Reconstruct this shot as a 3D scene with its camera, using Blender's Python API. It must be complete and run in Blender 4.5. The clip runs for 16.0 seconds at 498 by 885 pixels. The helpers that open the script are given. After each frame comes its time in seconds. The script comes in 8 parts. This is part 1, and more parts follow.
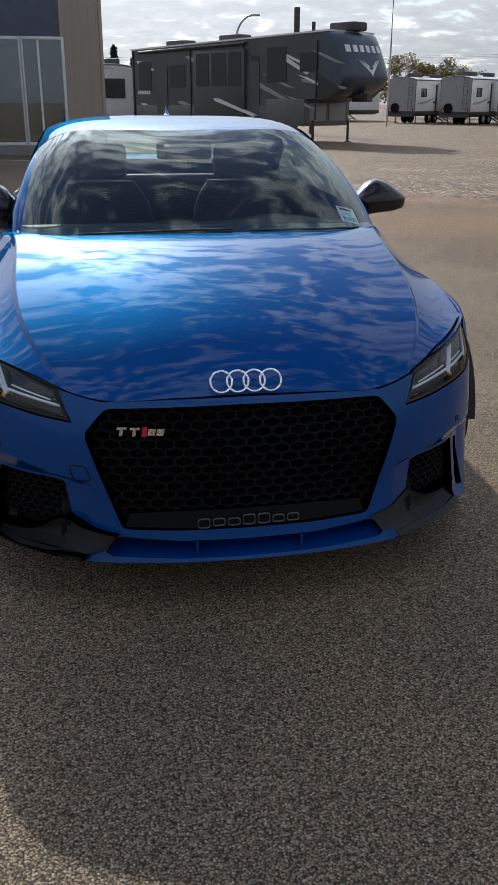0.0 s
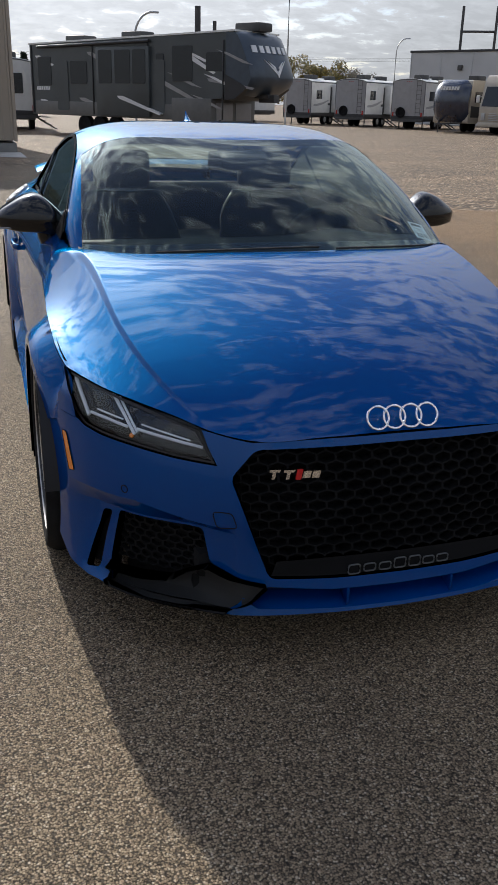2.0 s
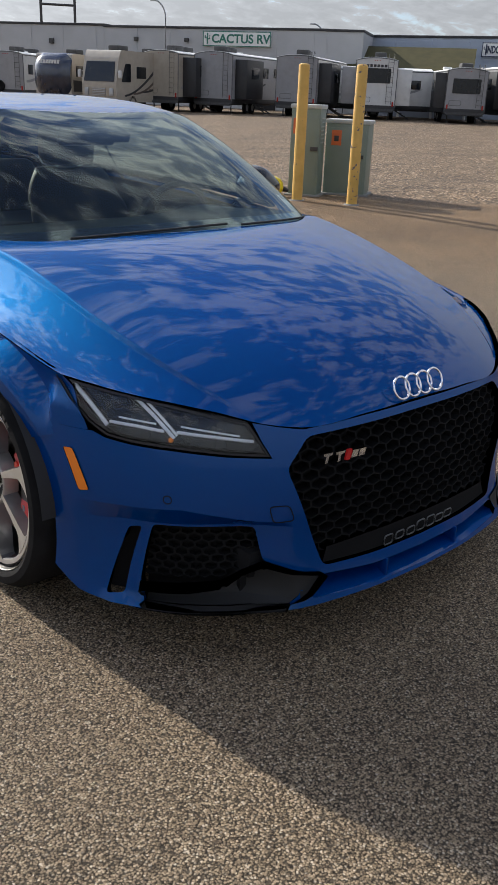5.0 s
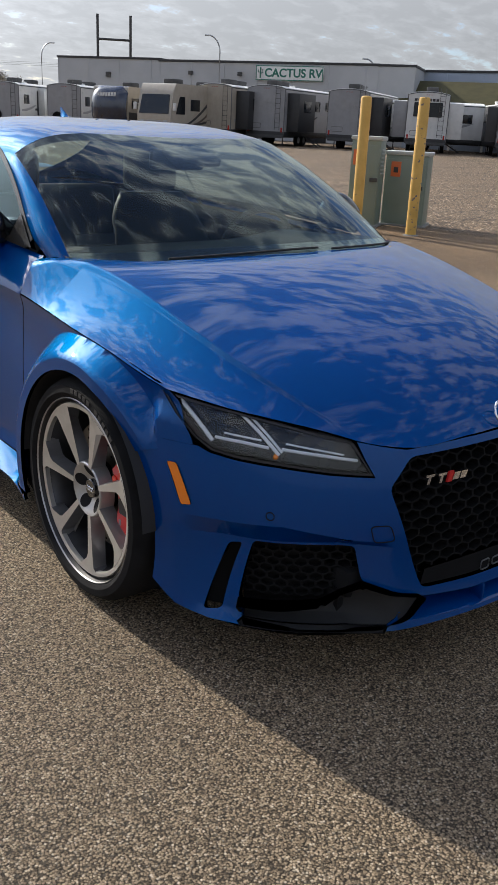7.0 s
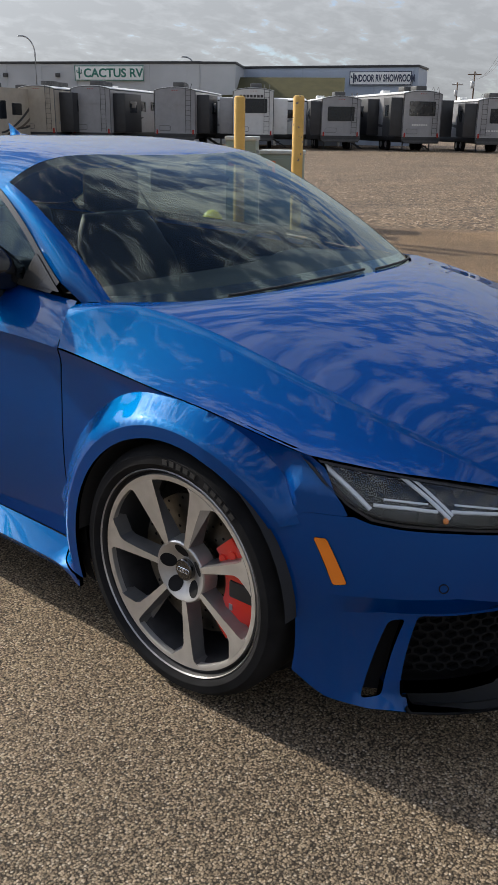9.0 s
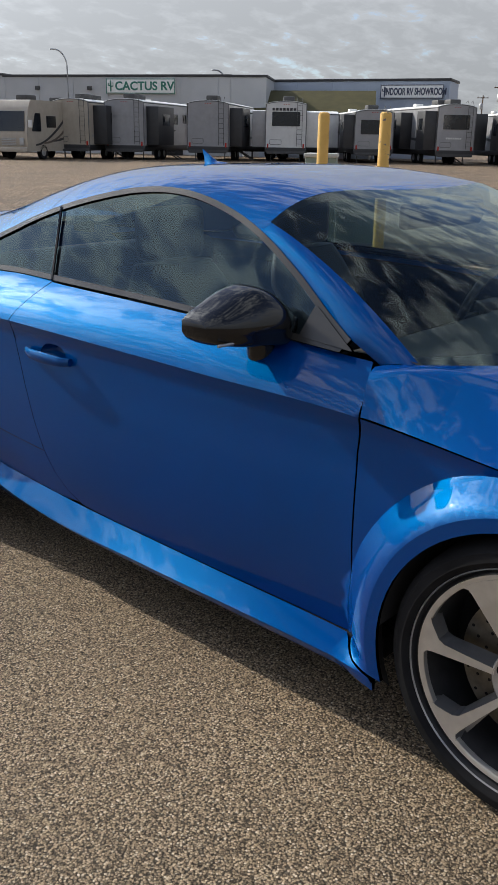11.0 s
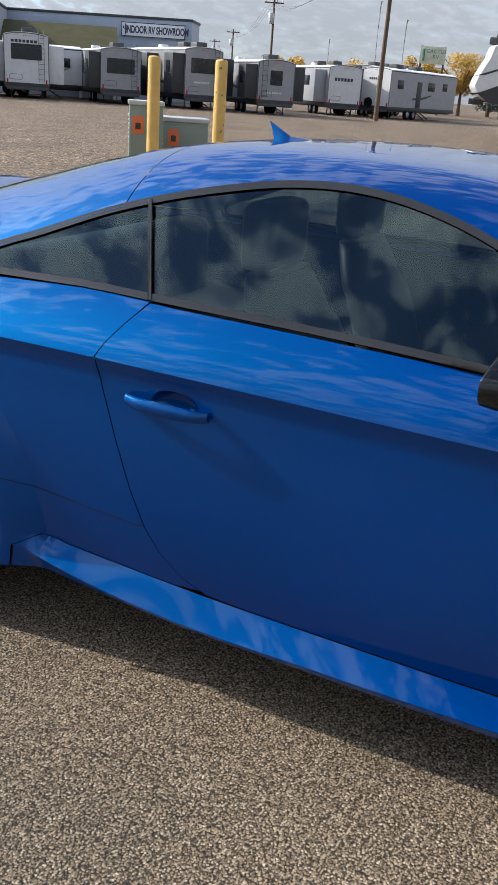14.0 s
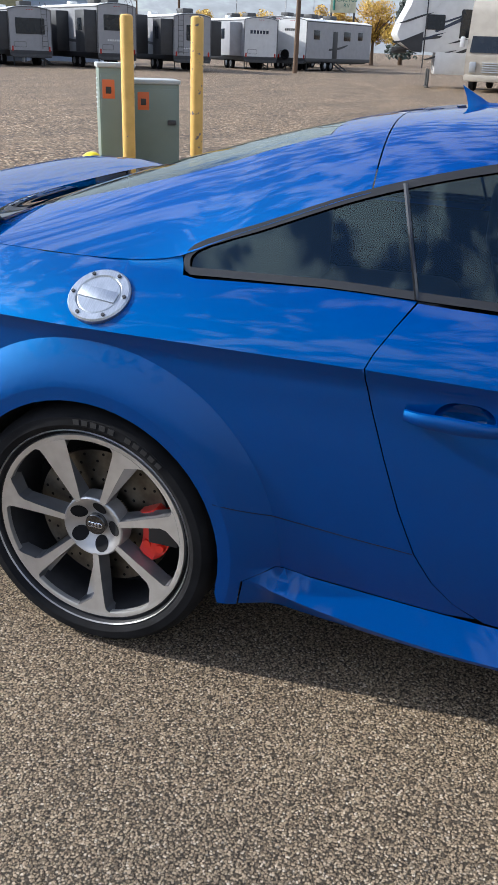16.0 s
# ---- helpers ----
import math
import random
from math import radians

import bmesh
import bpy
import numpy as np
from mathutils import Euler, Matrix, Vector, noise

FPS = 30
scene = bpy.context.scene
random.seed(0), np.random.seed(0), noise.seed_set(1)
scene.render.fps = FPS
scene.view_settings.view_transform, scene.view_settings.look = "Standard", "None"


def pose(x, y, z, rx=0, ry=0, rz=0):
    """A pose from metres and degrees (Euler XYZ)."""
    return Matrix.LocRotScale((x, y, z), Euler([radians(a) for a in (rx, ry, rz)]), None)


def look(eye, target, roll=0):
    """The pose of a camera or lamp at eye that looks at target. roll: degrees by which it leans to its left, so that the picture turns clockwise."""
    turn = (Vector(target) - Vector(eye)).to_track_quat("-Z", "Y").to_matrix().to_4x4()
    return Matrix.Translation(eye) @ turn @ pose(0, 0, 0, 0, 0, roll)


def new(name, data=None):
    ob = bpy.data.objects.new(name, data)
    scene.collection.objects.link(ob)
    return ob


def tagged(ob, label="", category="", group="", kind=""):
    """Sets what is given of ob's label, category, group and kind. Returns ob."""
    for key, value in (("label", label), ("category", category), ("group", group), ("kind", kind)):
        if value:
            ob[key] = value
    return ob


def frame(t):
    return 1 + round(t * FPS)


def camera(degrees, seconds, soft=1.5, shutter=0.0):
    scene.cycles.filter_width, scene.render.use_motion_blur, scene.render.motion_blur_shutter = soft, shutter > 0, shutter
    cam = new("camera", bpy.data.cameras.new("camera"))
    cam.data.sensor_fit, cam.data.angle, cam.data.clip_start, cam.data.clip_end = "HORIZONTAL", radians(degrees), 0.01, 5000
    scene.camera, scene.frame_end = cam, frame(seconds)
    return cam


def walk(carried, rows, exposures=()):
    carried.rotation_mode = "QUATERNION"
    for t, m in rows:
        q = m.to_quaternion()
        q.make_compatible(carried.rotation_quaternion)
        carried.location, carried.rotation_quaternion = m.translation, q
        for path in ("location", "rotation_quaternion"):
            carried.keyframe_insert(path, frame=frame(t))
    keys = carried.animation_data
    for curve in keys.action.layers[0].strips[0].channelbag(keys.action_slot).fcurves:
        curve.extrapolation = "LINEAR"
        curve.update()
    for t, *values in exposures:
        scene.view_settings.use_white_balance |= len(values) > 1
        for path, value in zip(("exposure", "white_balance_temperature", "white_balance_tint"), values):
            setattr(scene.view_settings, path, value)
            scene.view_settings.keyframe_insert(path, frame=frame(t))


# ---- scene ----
cam = camera(31.8, 16.0)
PATH = [
    (0, (-0.433, -3.127, 1.400), (-0.084, -1.296, 0.675), 0.2),
    (0.5, (-0.616, -3.107, 1.408), (-0.239, -1.284, 0.676), 2.0),
    (1, (-0.796, -3.006, 1.421), (-0.287, -1.214, 0.692), 1.3),
    (1.5, (-0.929, -2.88, 1.402), (-0.403, -1.095, 0.668), 2.5),
    (2, (-1.06, -2.75, 1.429), (-0.48, -0.978, 0.704), 1.5),
    (2.5, (-1.244, -2.636, 1.417), (-0.418, -0.959, 0.705), 3.3),
    (3, (-1.439, -2.579, 1.4), (-0.445, -1.007, 0.666), 3.3),
    (3.2, (-1.484, -2.547, 1.388), (-0.473, -0.994, 0.634), 4.8),
    (5.3, (-1.921, -2.106, 1.386), (-0.624, -0.774, 0.65), 2.4),
    (5.5, (-1.937, -2.093, 1.389), (-0.633, -0.755, 0.675), 2.8),
    (6, (-1.97, -2.076, 1.389), (-0.658, -0.725, 0.715), 3.9),
    (6.5, (-2.0, -2.074, 1.376), (-0.766, -0.658, 0.689), 4.2),
    (7, (-2.012, -2.058, 1.358), (-0.795, -0.628, 0.669), 2.8),
    (7.5, (-2.02, -1.925, 1.353), (-0.786, -0.51, 0.665), 2.9),
    (8, (-2.052, -1.728, 1.377), (-0.713, -0.412, 0.69), 1.5),
    (8.5, (-2.158, -1.52, 1.377), (-0.764, -0.26, 0.695), 1.8),
    (9, (-2.258, -1.335, 1.384), (-0.798, -0.151, 0.702), 0.8),
    (9.5, (-2.301, -1.125, 1.377), (-0.858, 0.08, 0.694), 1.5),
    (10, (-2.302, -0.941, 1.394), (-0.893, 0.31, 0.724), 0.2),
    (10.2, (-2.33, -0.877, 1.406), (-0.963, 0.42, 0.734), -1.1),
    (12.3, (-2.610, 0.139, 1.469), (-0.928, 1.019, 0.839), 2.9),
    (12.5, (-2.642, 0.241, 1.482), (-0.933, 1.063, 0.848), 2.1),
    (13, (-2.660, 0.406, 1.476), (-0.927, 1.175, 0.84), 1.8),
    (13.5, (-2.565, 0.603, 1.461), (-0.857, 1.357, 0.743), 3.1),
    (14, (-2.503, 0.755, 1.468), (-0.791, 1.466, 0.717), 4.1),
    (14.5, (-2.524, 0.940, 1.456), (-0.795, 1.578, 0.678), 5.1),
    (15, (-2.574, 1.138, 1.466), (-0.829, 1.704, 0.668), 3.3),
    (15.5, (-2.574, 1.343, 1.445), (-0.835, 1.922, 0.643), 5.2),
    (16, (-2.522, 1.575, 1.454), (-0.784, 2.122, 0.63), 2.1),
]
EXPOSURES = [(0, -0.25, 6400, 10), (2.2, -0.22, 6500, 10), (3, -0.12, 6500, 10), (5.5, 0.02, 6550, 10), (7, -0.05, 6550, 10), (10, -0.04, 6600, 9), (12.5, 0.06, 6400, 9), (14, 0.27, 6150, 9), (15, 0.39, 5950, 9), (16, 0.42, 5950, 9)]
walk(cam, [(t, look(eye, target, roll)) for t, eye, target, roll in PATH], EXPOSURES)

# ---- daylight: sun behind the car, broken high cloud ----
SUN_WAY = Vector((0.22, -1.78, -1.0)).normalized()
sun_data = bpy.data.lights.new("sun", "SUN")
sun_data.energy, sun_data.angle, sun_data.color = 4.8, radians(0.7), (1.0, 0.93, 0.82)
sun = new("sun", sun_data)
sun.matrix_world = look((0, 0, 30), Vector((0, 0, 30)) + SUN_WAY)

world = bpy.data.worlds.new("sky")
scene.world = world
world.use_nodes = True
wn, wl = world.node_tree.nodes, world.node_tree.links
wn.clear()


def wnode(kind, **props):
    n = wn.new(kind)
    for k, v in props.items():
        n.inputs[k].default_value = v
    return n


w_out = wnode("ShaderNodeOutputWorld")
w_bg = wnode("ShaderNodeBackground", Strength=0.11)
w_sky = wn.new("ShaderNodeTexSky")
w_sky.sky_type, w_sky.sun_disc = "NISHITA", False
w_sky.sun_elevation = math.asin(-SUN_WAY.z)
w_sky.sun_rotation = math.atan2(-SUN_WAY.x, -SUN_WAY.y)
w_co = wn.new("ShaderNodeTexCoord")
w_sep = wn.new("ShaderNodeSeparateXYZ")
wl.new(w_co.outputs["Generated"], w_sep.inputs[0])
w_up = wn.new("ShaderNodeMath")
w_up.operation = "MAXIMUM"
w_up.inputs[1].default_value = 0.0
wl.new(w_sep.outputs[2], w_up.inputs[0])
w_lift = wn.new("ShaderNodeMath")
w_lift.operation = "ADD"
w_lift.inputs[1].default_value = 0.25
wl.new(w_up.outputs[0], w_lift.inputs[0])
w_flat = wn.new("ShaderNodeCombineXYZ")
for i in range(2):
    d = wn.new("ShaderNodeMath")
    d.operation = "DIVIDE"
    wl.new(w_sep.outputs[i], d.inputs[0])
    wl.new(w_lift.outputs[0], d.inputs[1])
    wl.new(d.outputs[0], w_flat.inputs[i])
w_map = wn.new("ShaderNodeMapping")
w_map.inputs["Location"].default_value = (3.7, 1.9, 0.0)
w_map.inputs["Rotation"].default_value = (0, 0, radians(14))
w_map.inputs["Scale"].default_value = (1.1, 1.35, 1.0)
wl.new(w_flat.outputs[0], w_map.inputs[0])
w_no = wnode("ShaderNodeTexNoise", Scale=9.0, Detail=9.0, Roughness=0.60, Distortion=0.25)
w_big = wnode("ShaderNodeTexNoise", Scale=1.1, Detail=3.0, Roughness=0.5)
for n in (w_no, w_big):
    wl.new(w_map.outputs[0], n.inputs["Vector"])
w_sum = wn.new("ShaderNodeMath")
w_sum.operation = "MULTIPLY_ADD"
w_sum.inputs[1].default_value = 0.55
wl.new(w_big.outputs[0], w_sum.inputs[0])
wl.new(w_no.outputs[0], w_sum.inputs[2])
# the cloud sheet closes up towards the horizon
w_inv = wn.new("ShaderNodeMapRange")
for k, v in ((1, 0.14), (2, 0.60), (3, 0.30), (4, 0.075)):
    w_inv.inputs[k].default_value = v
wl.new(w_up.outputs[0], w_inv.inputs[0])
w_all = wn.new("ShaderNodeMath")
w_all.operation = "ADD"
wl.new(w_sum.outputs[0], w_all.inputs[0])
wl.new(w_inv.outputs[0], w_all.inputs[1])
w_cov = wn.new("ShaderNodeMapRange")
for k, v in ((1, 0.83), (2, 0.965), (3, 0.02), (4, 0.97)):
    w_cov.inputs[k].default_value = v
wl.new(w_all.outputs[0], w_cov.inputs[0])
# cloud brightness: thin edges bright, thick middles grey, brighter towards the sun
w_thick = wn.new("ShaderNodeMapRange")
for k, v in ((1, 0.82), (2, 1.15), (3, 1.0), (4, 0.78)):
    w_thick.inputs[k].default_value = v
wl.new(w_all.outputs[0], w_thick.inputs[0])
w_dot = wn.new("ShaderNodeVectorMath")
w_dot.operation = "DOT_PRODUCT"
w_dot.inputs[1].default_value = -SUN_WAY
wl.new(w_co.outputs["Generated"], w_dot.inputs[0])
w_glow = wn.new("ShaderNodeMapRange")
for k, v in ((1, 0.2), (2, 1.0), (3, 5.2), (4, 15.0)):
    w_glow.inputs[k].default_value = v
w_pow = wn.new("ShaderNodeMath")
w_pow.operation = "POWER"
w_pow.inputs[1].default_value = 5.0
w_pos = wn.new("ShaderNodeMath")
w_pos.operation = "MAXIMUM"
w_pos.inputs[1].default_value = 0.0
wl.new(w_dot.outputs["Value"], w_pos.inputs[0])
wl.new(w_pos.outputs[0], w_pow.inputs[0])
w_glow.inputs[1].default_value = 0.0
wl.new(w_pow.outputs[0], w_glow.inputs[0])
# aureole of thin cloud round the sun
w_halo = wn.new("ShaderNodeMath")
w_halo.operation = "POWER"
w_halo.inputs[1].default_value = 70.0
wl.new(w_pos.outputs[0], w_halo.inputs[0])
w_bright = wn.new("ShaderNodeMath")
w_bright.operation = "MULTIPLY_ADD"
w_bright.inputs[1].default_value = 60.0
wl.new(w_halo.outputs[0], w_bright.inputs[0])
wl.new(w_glow.outputs[0], w_bright.inputs[2])
# cloud brightens towards the zenith, as an overcast sky does
w_zen = wn.new("ShaderNodeMath")
w_zen.operation = "MULTIPLY_ADD"
w_zen.inputs[1].default_value, w_zen.inputs[2].default_value = 2.0, 0.86
wl.new(w_up.outputs[0], w_zen.inputs[0])
w_grow = wn.new("ShaderNodeMath")
w_grow.operation = "MULTIPLY"
wl.new(w_bright.outputs[0], w_grow.inputs[0])
wl.new(w_zen.outputs[0], w_grow.inputs[1])
w_lum = wn.new("ShaderNodeMath")
w_lum.operation = "MULTIPLY"
wl.new(w_thick.outputs[0], w_lum.inputs[0])
wl.new(w_grow.outputs[0], w_lum.inputs[1])
w_cloud = wn.new("ShaderNodeVectorMath")
w_cloud.operation = "SCALE"
w_cloud.inputs[0].default_value = (0.92, 0.965, 1.03)
wl.new(w_lum.outputs[0], w_cloud.inputs["Scale"])
w_mix = wn.new("ShaderNodeMix")
w_mix.data_type = "RGBA"
wl.new(w_cov.outputs[0], w_mix.inputs[0])
w_dim = wn.new("ShaderNodeVectorMath")
w_dim.operation = "MULTIPLY"
w_dim.inputs[1].default_value = (1.0, 1.1, 1.4)
wl.new(w_sky.outputs[0], w_dim.inputs[0])
wl.new(w_dim.outputs[0], w_mix.inputs[6])
wl.new(w_cloud.outputs[0], w_mix.inputs[7])
wl.new(w_mix.outputs[2], w_bg.inputs[0])
wl.new(w_bg.outputs[0], w_out.inputs[0])


# ---- materials ----
def material(name):
    m = bpy.data.materials.new(name)
    m.use_nodes = True
    return m, m.node_tree.nodes, m.node_tree.links, m.node_tree.nodes["Principled BSDF"]


def noise_ramp(nodes, links, scale, lo, hi, detail=4.0, coord="Object", spread=(0.35, 0.65), stretch=None):
    """A two-colour noise; returns the colour socket and the noise's value socket."""
    co = nodes.new("ShaderNodeTexCoord")
    src = co.outputs[coord]
    if stretch:
        mp = nodes.new("ShaderNodeMapping")
        mp.inputs["Scale"].default_value = stretch
        links.new(src, mp.inputs[0])
        src = mp.outputs[0]
    no = nodes.new("ShaderNodeTexNoise")
    no.inputs["Scale"].default_value, no.inputs["Detail"].default_value = scale, detail
    links.new(src, no.inputs["Vector"])
    ra = nodes.new("ShaderNodeValToRGB")
    ra.color_ramp.elements[0].position, ra.color_ramp.elements[1].position = spread
    ra.color_ramp.elements[0].color, ra.color_ramp.elements[1].color = (*lo, 1), (*hi, 1)
    links.new(no.outputs[0], ra.inputs[0])
    return ra.outputs[0], no.outputs[0]


def bumped(nodes, links, bsdf, height, strength, distance):
    b = nodes.new("ShaderNodeBump")
    b.inputs["Strength"].default_value, b.inputs["Distance"].default_value = strength, distance
    links.new(height, b.inputs["Height"])
    links.new(b.outputs[0], bsdf.inputs["Normal"])
    return b


def plain(name, colour, rough=0.5, metal=0.0, vary=0.12, scale=3.0, bump=0.0, bump_scale=200.0, coat=0.0, spec=0.5, stretch=None):
    """A surface with two scales of variation in colour and a fine relief."""
    m, n, l, b = material(name)
    lo = tuple(max(0, c * (1 - vary)) for c in colour)
    hi = tuple(min(1, c * (1 + vary)) for c in colour)
    col, val = noise_ramp(n, l, scale, lo, hi, 6.0, stretch=stretch)
    l.new(col, b.inputs["Base Color"])
    r = n.new("ShaderNodeMapRange")
    r.inputs[3].default_value, r.inputs[4].default_value = max(0, rough - 0.08), min(1, rough + 0.08)
    l.new(val, r.inputs[0])
    l.new(r.outputs[0], b.inputs["Roughness"])
    b.inputs["Metallic"].default_value = metal
    b.inputs["Specular IOR Level"].default_value = spec
    b.inputs["Coat Weight"].default_value = coat
    b.inputs["Coat Roughness"].default_value = 0.03
    if bump:
        _, v = noise_ramp(n, l, bump_scale, (0, 0, 0), (1, 1, 1), 3.0)
        bumped(n, l, b, v, bump, 0.002)
    return m


def paint_blue():
    """Metallic enamel: a deep blue pigment, bright cyan flakes in it, and a clear coat over both."""
    m, n, l, b = material("blue_metallic_paint")
    pig, _ = noise_ramp(n, l, 2.2, (0.0, 0.0080, 0.122), (0.0, 0.0108, 0.148), 4.0)
    flake, v = noise_ramp(n, l, 900.0, (0.0, 0.205, 0.500), (0.0, 0.295, 0.660), 1.0)
    f = n.new("ShaderNodeBsdfPrincipled")
    l.new(pig, b.inputs["Base Color"])
    l.new(flake, f.inputs["Base Color"])
    b.inputs["Roughness"].default_value, b.inputs["Specular IOR Level"].default_value = 0.6, 0.0
    f.inputs["Metallic"].default_value, f.inputs["Roughness"].default_value = 1.0, 0.57
    f.inputs["Specular Tint"].default_value = (0.0, 0.80, 1.0, 1)
    for k in (b, f):
        k.inputs["Coat Weight"].default_value, k.inputs["Coat Roughness"].default_value = 1.0, 0.01
        k.inputs["Coat IOR"].default_value = 1.35
    mx = n.new("ShaderNodeMixShader")
    mx.inputs[0].default_value = 0.22
    l.new(b.outputs[0], mx.inputs[1])
    l.new(f.outputs[0], mx.inputs[2])
    l.new(mx.outputs[0], n["Material Output"].inputs[0])
    return m


def glass(name, tint, gloss=1.45, shine=(1, 1, 1)):
    m, n, l, b = material(name)
    n.remove(b)
    tr = n.new("ShaderNodeBsdfTransparent")
    tr.inputs[0].default_value = (*tint, 1)
    gl = n.new("ShaderNodeBsdfGlossy")
    gl.inputs["Roughness"].default_value = 0.01
    gl.inputs[0].default_value = (*shine, 1)
    lw = n.new("ShaderNodeLayerWeight")
    lw.inputs["Blend"].default_value = 0.5
    pw = n.new("ShaderNodeMath")
    pw.operation = "POWER"
    pw.inputs[1].default_value = 5.0
    l.new(lw.outputs["Facing"], pw.inputs[0])
    fr = n.new("ShaderNodeMapRange")
    fr.inputs[3].default_value = ((gloss - 1) / (gloss + 1)) ** 2
    l.new(pw.outputs[0], fr.inputs[0])
    mx = n.new("ShaderNodeMixShader")
    l.new(fr.outputs[0], mx.inputs[0])
    l.new(tr.outputs[0], mx.inputs[1])
    l.new(gl.outputs[0], mx.inputs[2])
    l.new(mx.outputs[0], n["Material Output"].inputs[0])
    return m


BLUE = paint_blue()
BLACK_GLOSS = plain("gloss_black_trim", (0.008, 0.008, 0.009), 0.12, vary=0.2, coat=1.0)
BLACK_SATIN = plain("satin_black_plastic", (0.016, 0.016, 0.018), 0.42, vary=0.25, bump=0.15, bump_scale=600)
BLACK_MATT = plain("matt_black_plastic", (0.020, 0.020, 0.021), 0.75, vary=0.3, bump=0.2, bump_scale=500)
RUBBER = plain("tyre_rubber", (0.012, 0.012, 0.013), 0.85, vary=0.35, scale=9, spec=0.12, bump=0.3, bump_scale=400)
TYRE_MARK = plain("worn_rubber_relief", (0.018, 0.018, 0.019), 0.6, vary=0.2)
GAP = plain("dark_gap", (0.010, 0.010, 0.011), 0.9, vary=0.2, spec=0.2)
GRILLE_BLACK = plain("deep_black_grille_plastic", (0.009, 0.009, 0.0095), 0.72, vary=0.25, spec=0.08)
RIM_FACE = plain("machined_alloy", (0.62, 0.61, 0.595), 0.33, metal=0.75, vary=0.06, scale=30)
RIM_DARK = plain("titanium_paint", (0.075, 0.075, 0.08), 0.35, metal=0.7, vary=0.15, scale=20)
RIM_SIDE = plain("grey_painted_alloy", (0.27, 0.27, 0.28), 0.34, metal=0.75, vary=0.08, scale=25)
RIM_HUB = plain("satin_hub_alloy", (0.44, 0.43, 0.425), 0.38, metal=0.7, vary=0.08, scale=30)
CHROME = plain("bright_chrome", (0.86, 0.86, 0.88), 0.10, metal=1.0, vary=0.03)
ALU = plain("brushed_aluminium", (0.44, 0.46, 0.48), 0.36, metal=1.0, vary=0.12, scale=40, stretch=(1, 12, 1))
RED_CALIPER = plain("red_caliper_enamel", (0.62, 0.022, 0.012), 0.28, vary=0.1, coat=0.6)
DISC = plain("brake_disc_steel", (0.16, 0.145, 0.12), 0.42, metal=1.0, vary=0.3, scale=25)
AMBER = plain("amber_reflector", (0.85, 0.22, 0.01), 0.22, vary=0.06, coat=0.8)
LAMP_INNER = plain("lamp_reflector_grey", (0.016, 0.018, 0.020), 0.25, metal=0.4, vary=0.3, scale=14)
LIGHT_GUIDE = plain("frosted_light_guide", (0.72, 0.75, 0.78), 0.2, vary=0.04, coat=0.5)
LEATHER = plain("black_leather", (0.010, 0.010, 0.011), 0.55, vary=0.3, bump=0.15, bump_scale=250, spec=0.3)
DASH = plain("dashboard_soft_black", (0.012, 0.012, 0.0125), 0.66, vary=0.2, bump=0.3, bump_scale=400)
GREY_TRIM = plain("charcoal_headliner", (0.05, 0.05, 0.05), 0.9, vary=0.1, bump=0.2)
WHITE_DECAL = plain("white_letter_paint", (0.72, 0.72, 0.72), 0.4, vary=0.05)
SILVER_DECAL = plain("silver_grey_letter", (0.30, 0.30, 0.31), 0.35, metal=0.5, vary=0.08)
GRILLE_GREY = plain("dark_grey_letter_plastic", (0.085, 0.088, 0.090), 0.5, vary=0.08)
RED_DECAL = plain("red_letter_enamel", (0.55, 0.02, 0.02), 0.3, vary=0.05)
SCREEN_GLASS = glass("windscreen_glass", (0.72, 0.83, 0.80), 1.52, (0.90, 1.0, 0.98))
SIDE_GLASS = glass("tinted_side_glass", (0.34, 0.43, 0.47), 1.60, (0.72, 0.94, 1.0))
PIANO_BLACK = plain("piano_black_plastic", (0.006, 0.006, 0.007), 0.09, vary=0.2)
WINDOW_TRIM = plain("anthracite_window_trim", (0.022, 0.021, 0.020), 0.24, vary=0.15, spec=0.55)
STICKER = plain("sticker_paper", (0.55, 0.66, 0.72), 0.5, vary=0.25, scale=60)
LAMP_GLASS = glass("clear_lamp_lens", (0.88, 0.90, 0.92), 1.5)


# ---- mesh helpers ----
def link(name, me, mat, parent=None, label=""):
    ob = new(name, me)
    if mat:
        me.materials.append(mat)
    if parent:
        ob.parent = parent
    if label:
        ob["label"] = label
    return ob


def part(name, bm, mat, parent=None, label="", smooth=True, angle=32):
    me = bpy.data.meshes.new(name)
    bm.normal_update()
    bm.to_mesh(me)
    bm.free()
    if smooth:
        me.polygons.foreach_set("use_smooth", [True] * len(me.polygons))
        me.set_sharp_from_angle(angle=radians(angle))
    return link(name, me, mat, parent, label)


def thing(name, place, label, category, group="", kind="", turn=0.0):
    ob = new(name)
    ob.empty_display_size = 0.1
    ob.matrix_basis = pose(*place, 0, 0, turn)
    return tagged(ob, label, category, group, kind)


def box(bm, centre, size, bevel=0.0, m=None, seg=2):
    r = bmesh.ops.create_cube(bm, size=1.0)
    vs = r["verts"]
    bmesh.ops.scale(bm, vec=size, verts=vs)
    bmesh.ops.translate(bm, vec=centre, verts=vs)
    if bevel:
        es = list({e for v in vs for e in v.link_edges})
        g = bmesh.ops.bevel(bm, geom=es, offset=min(bevel, min(size) * 0.45), segments=seg, profile=0.6, affect="EDGES")
        vs = list({v for f in g["faces"] for v in f.verts} | {v for v in vs if v.is_valid})
    if m is not None:
        bmesh.ops.transform(bm, matrix=m, verts=vs)
    return vs


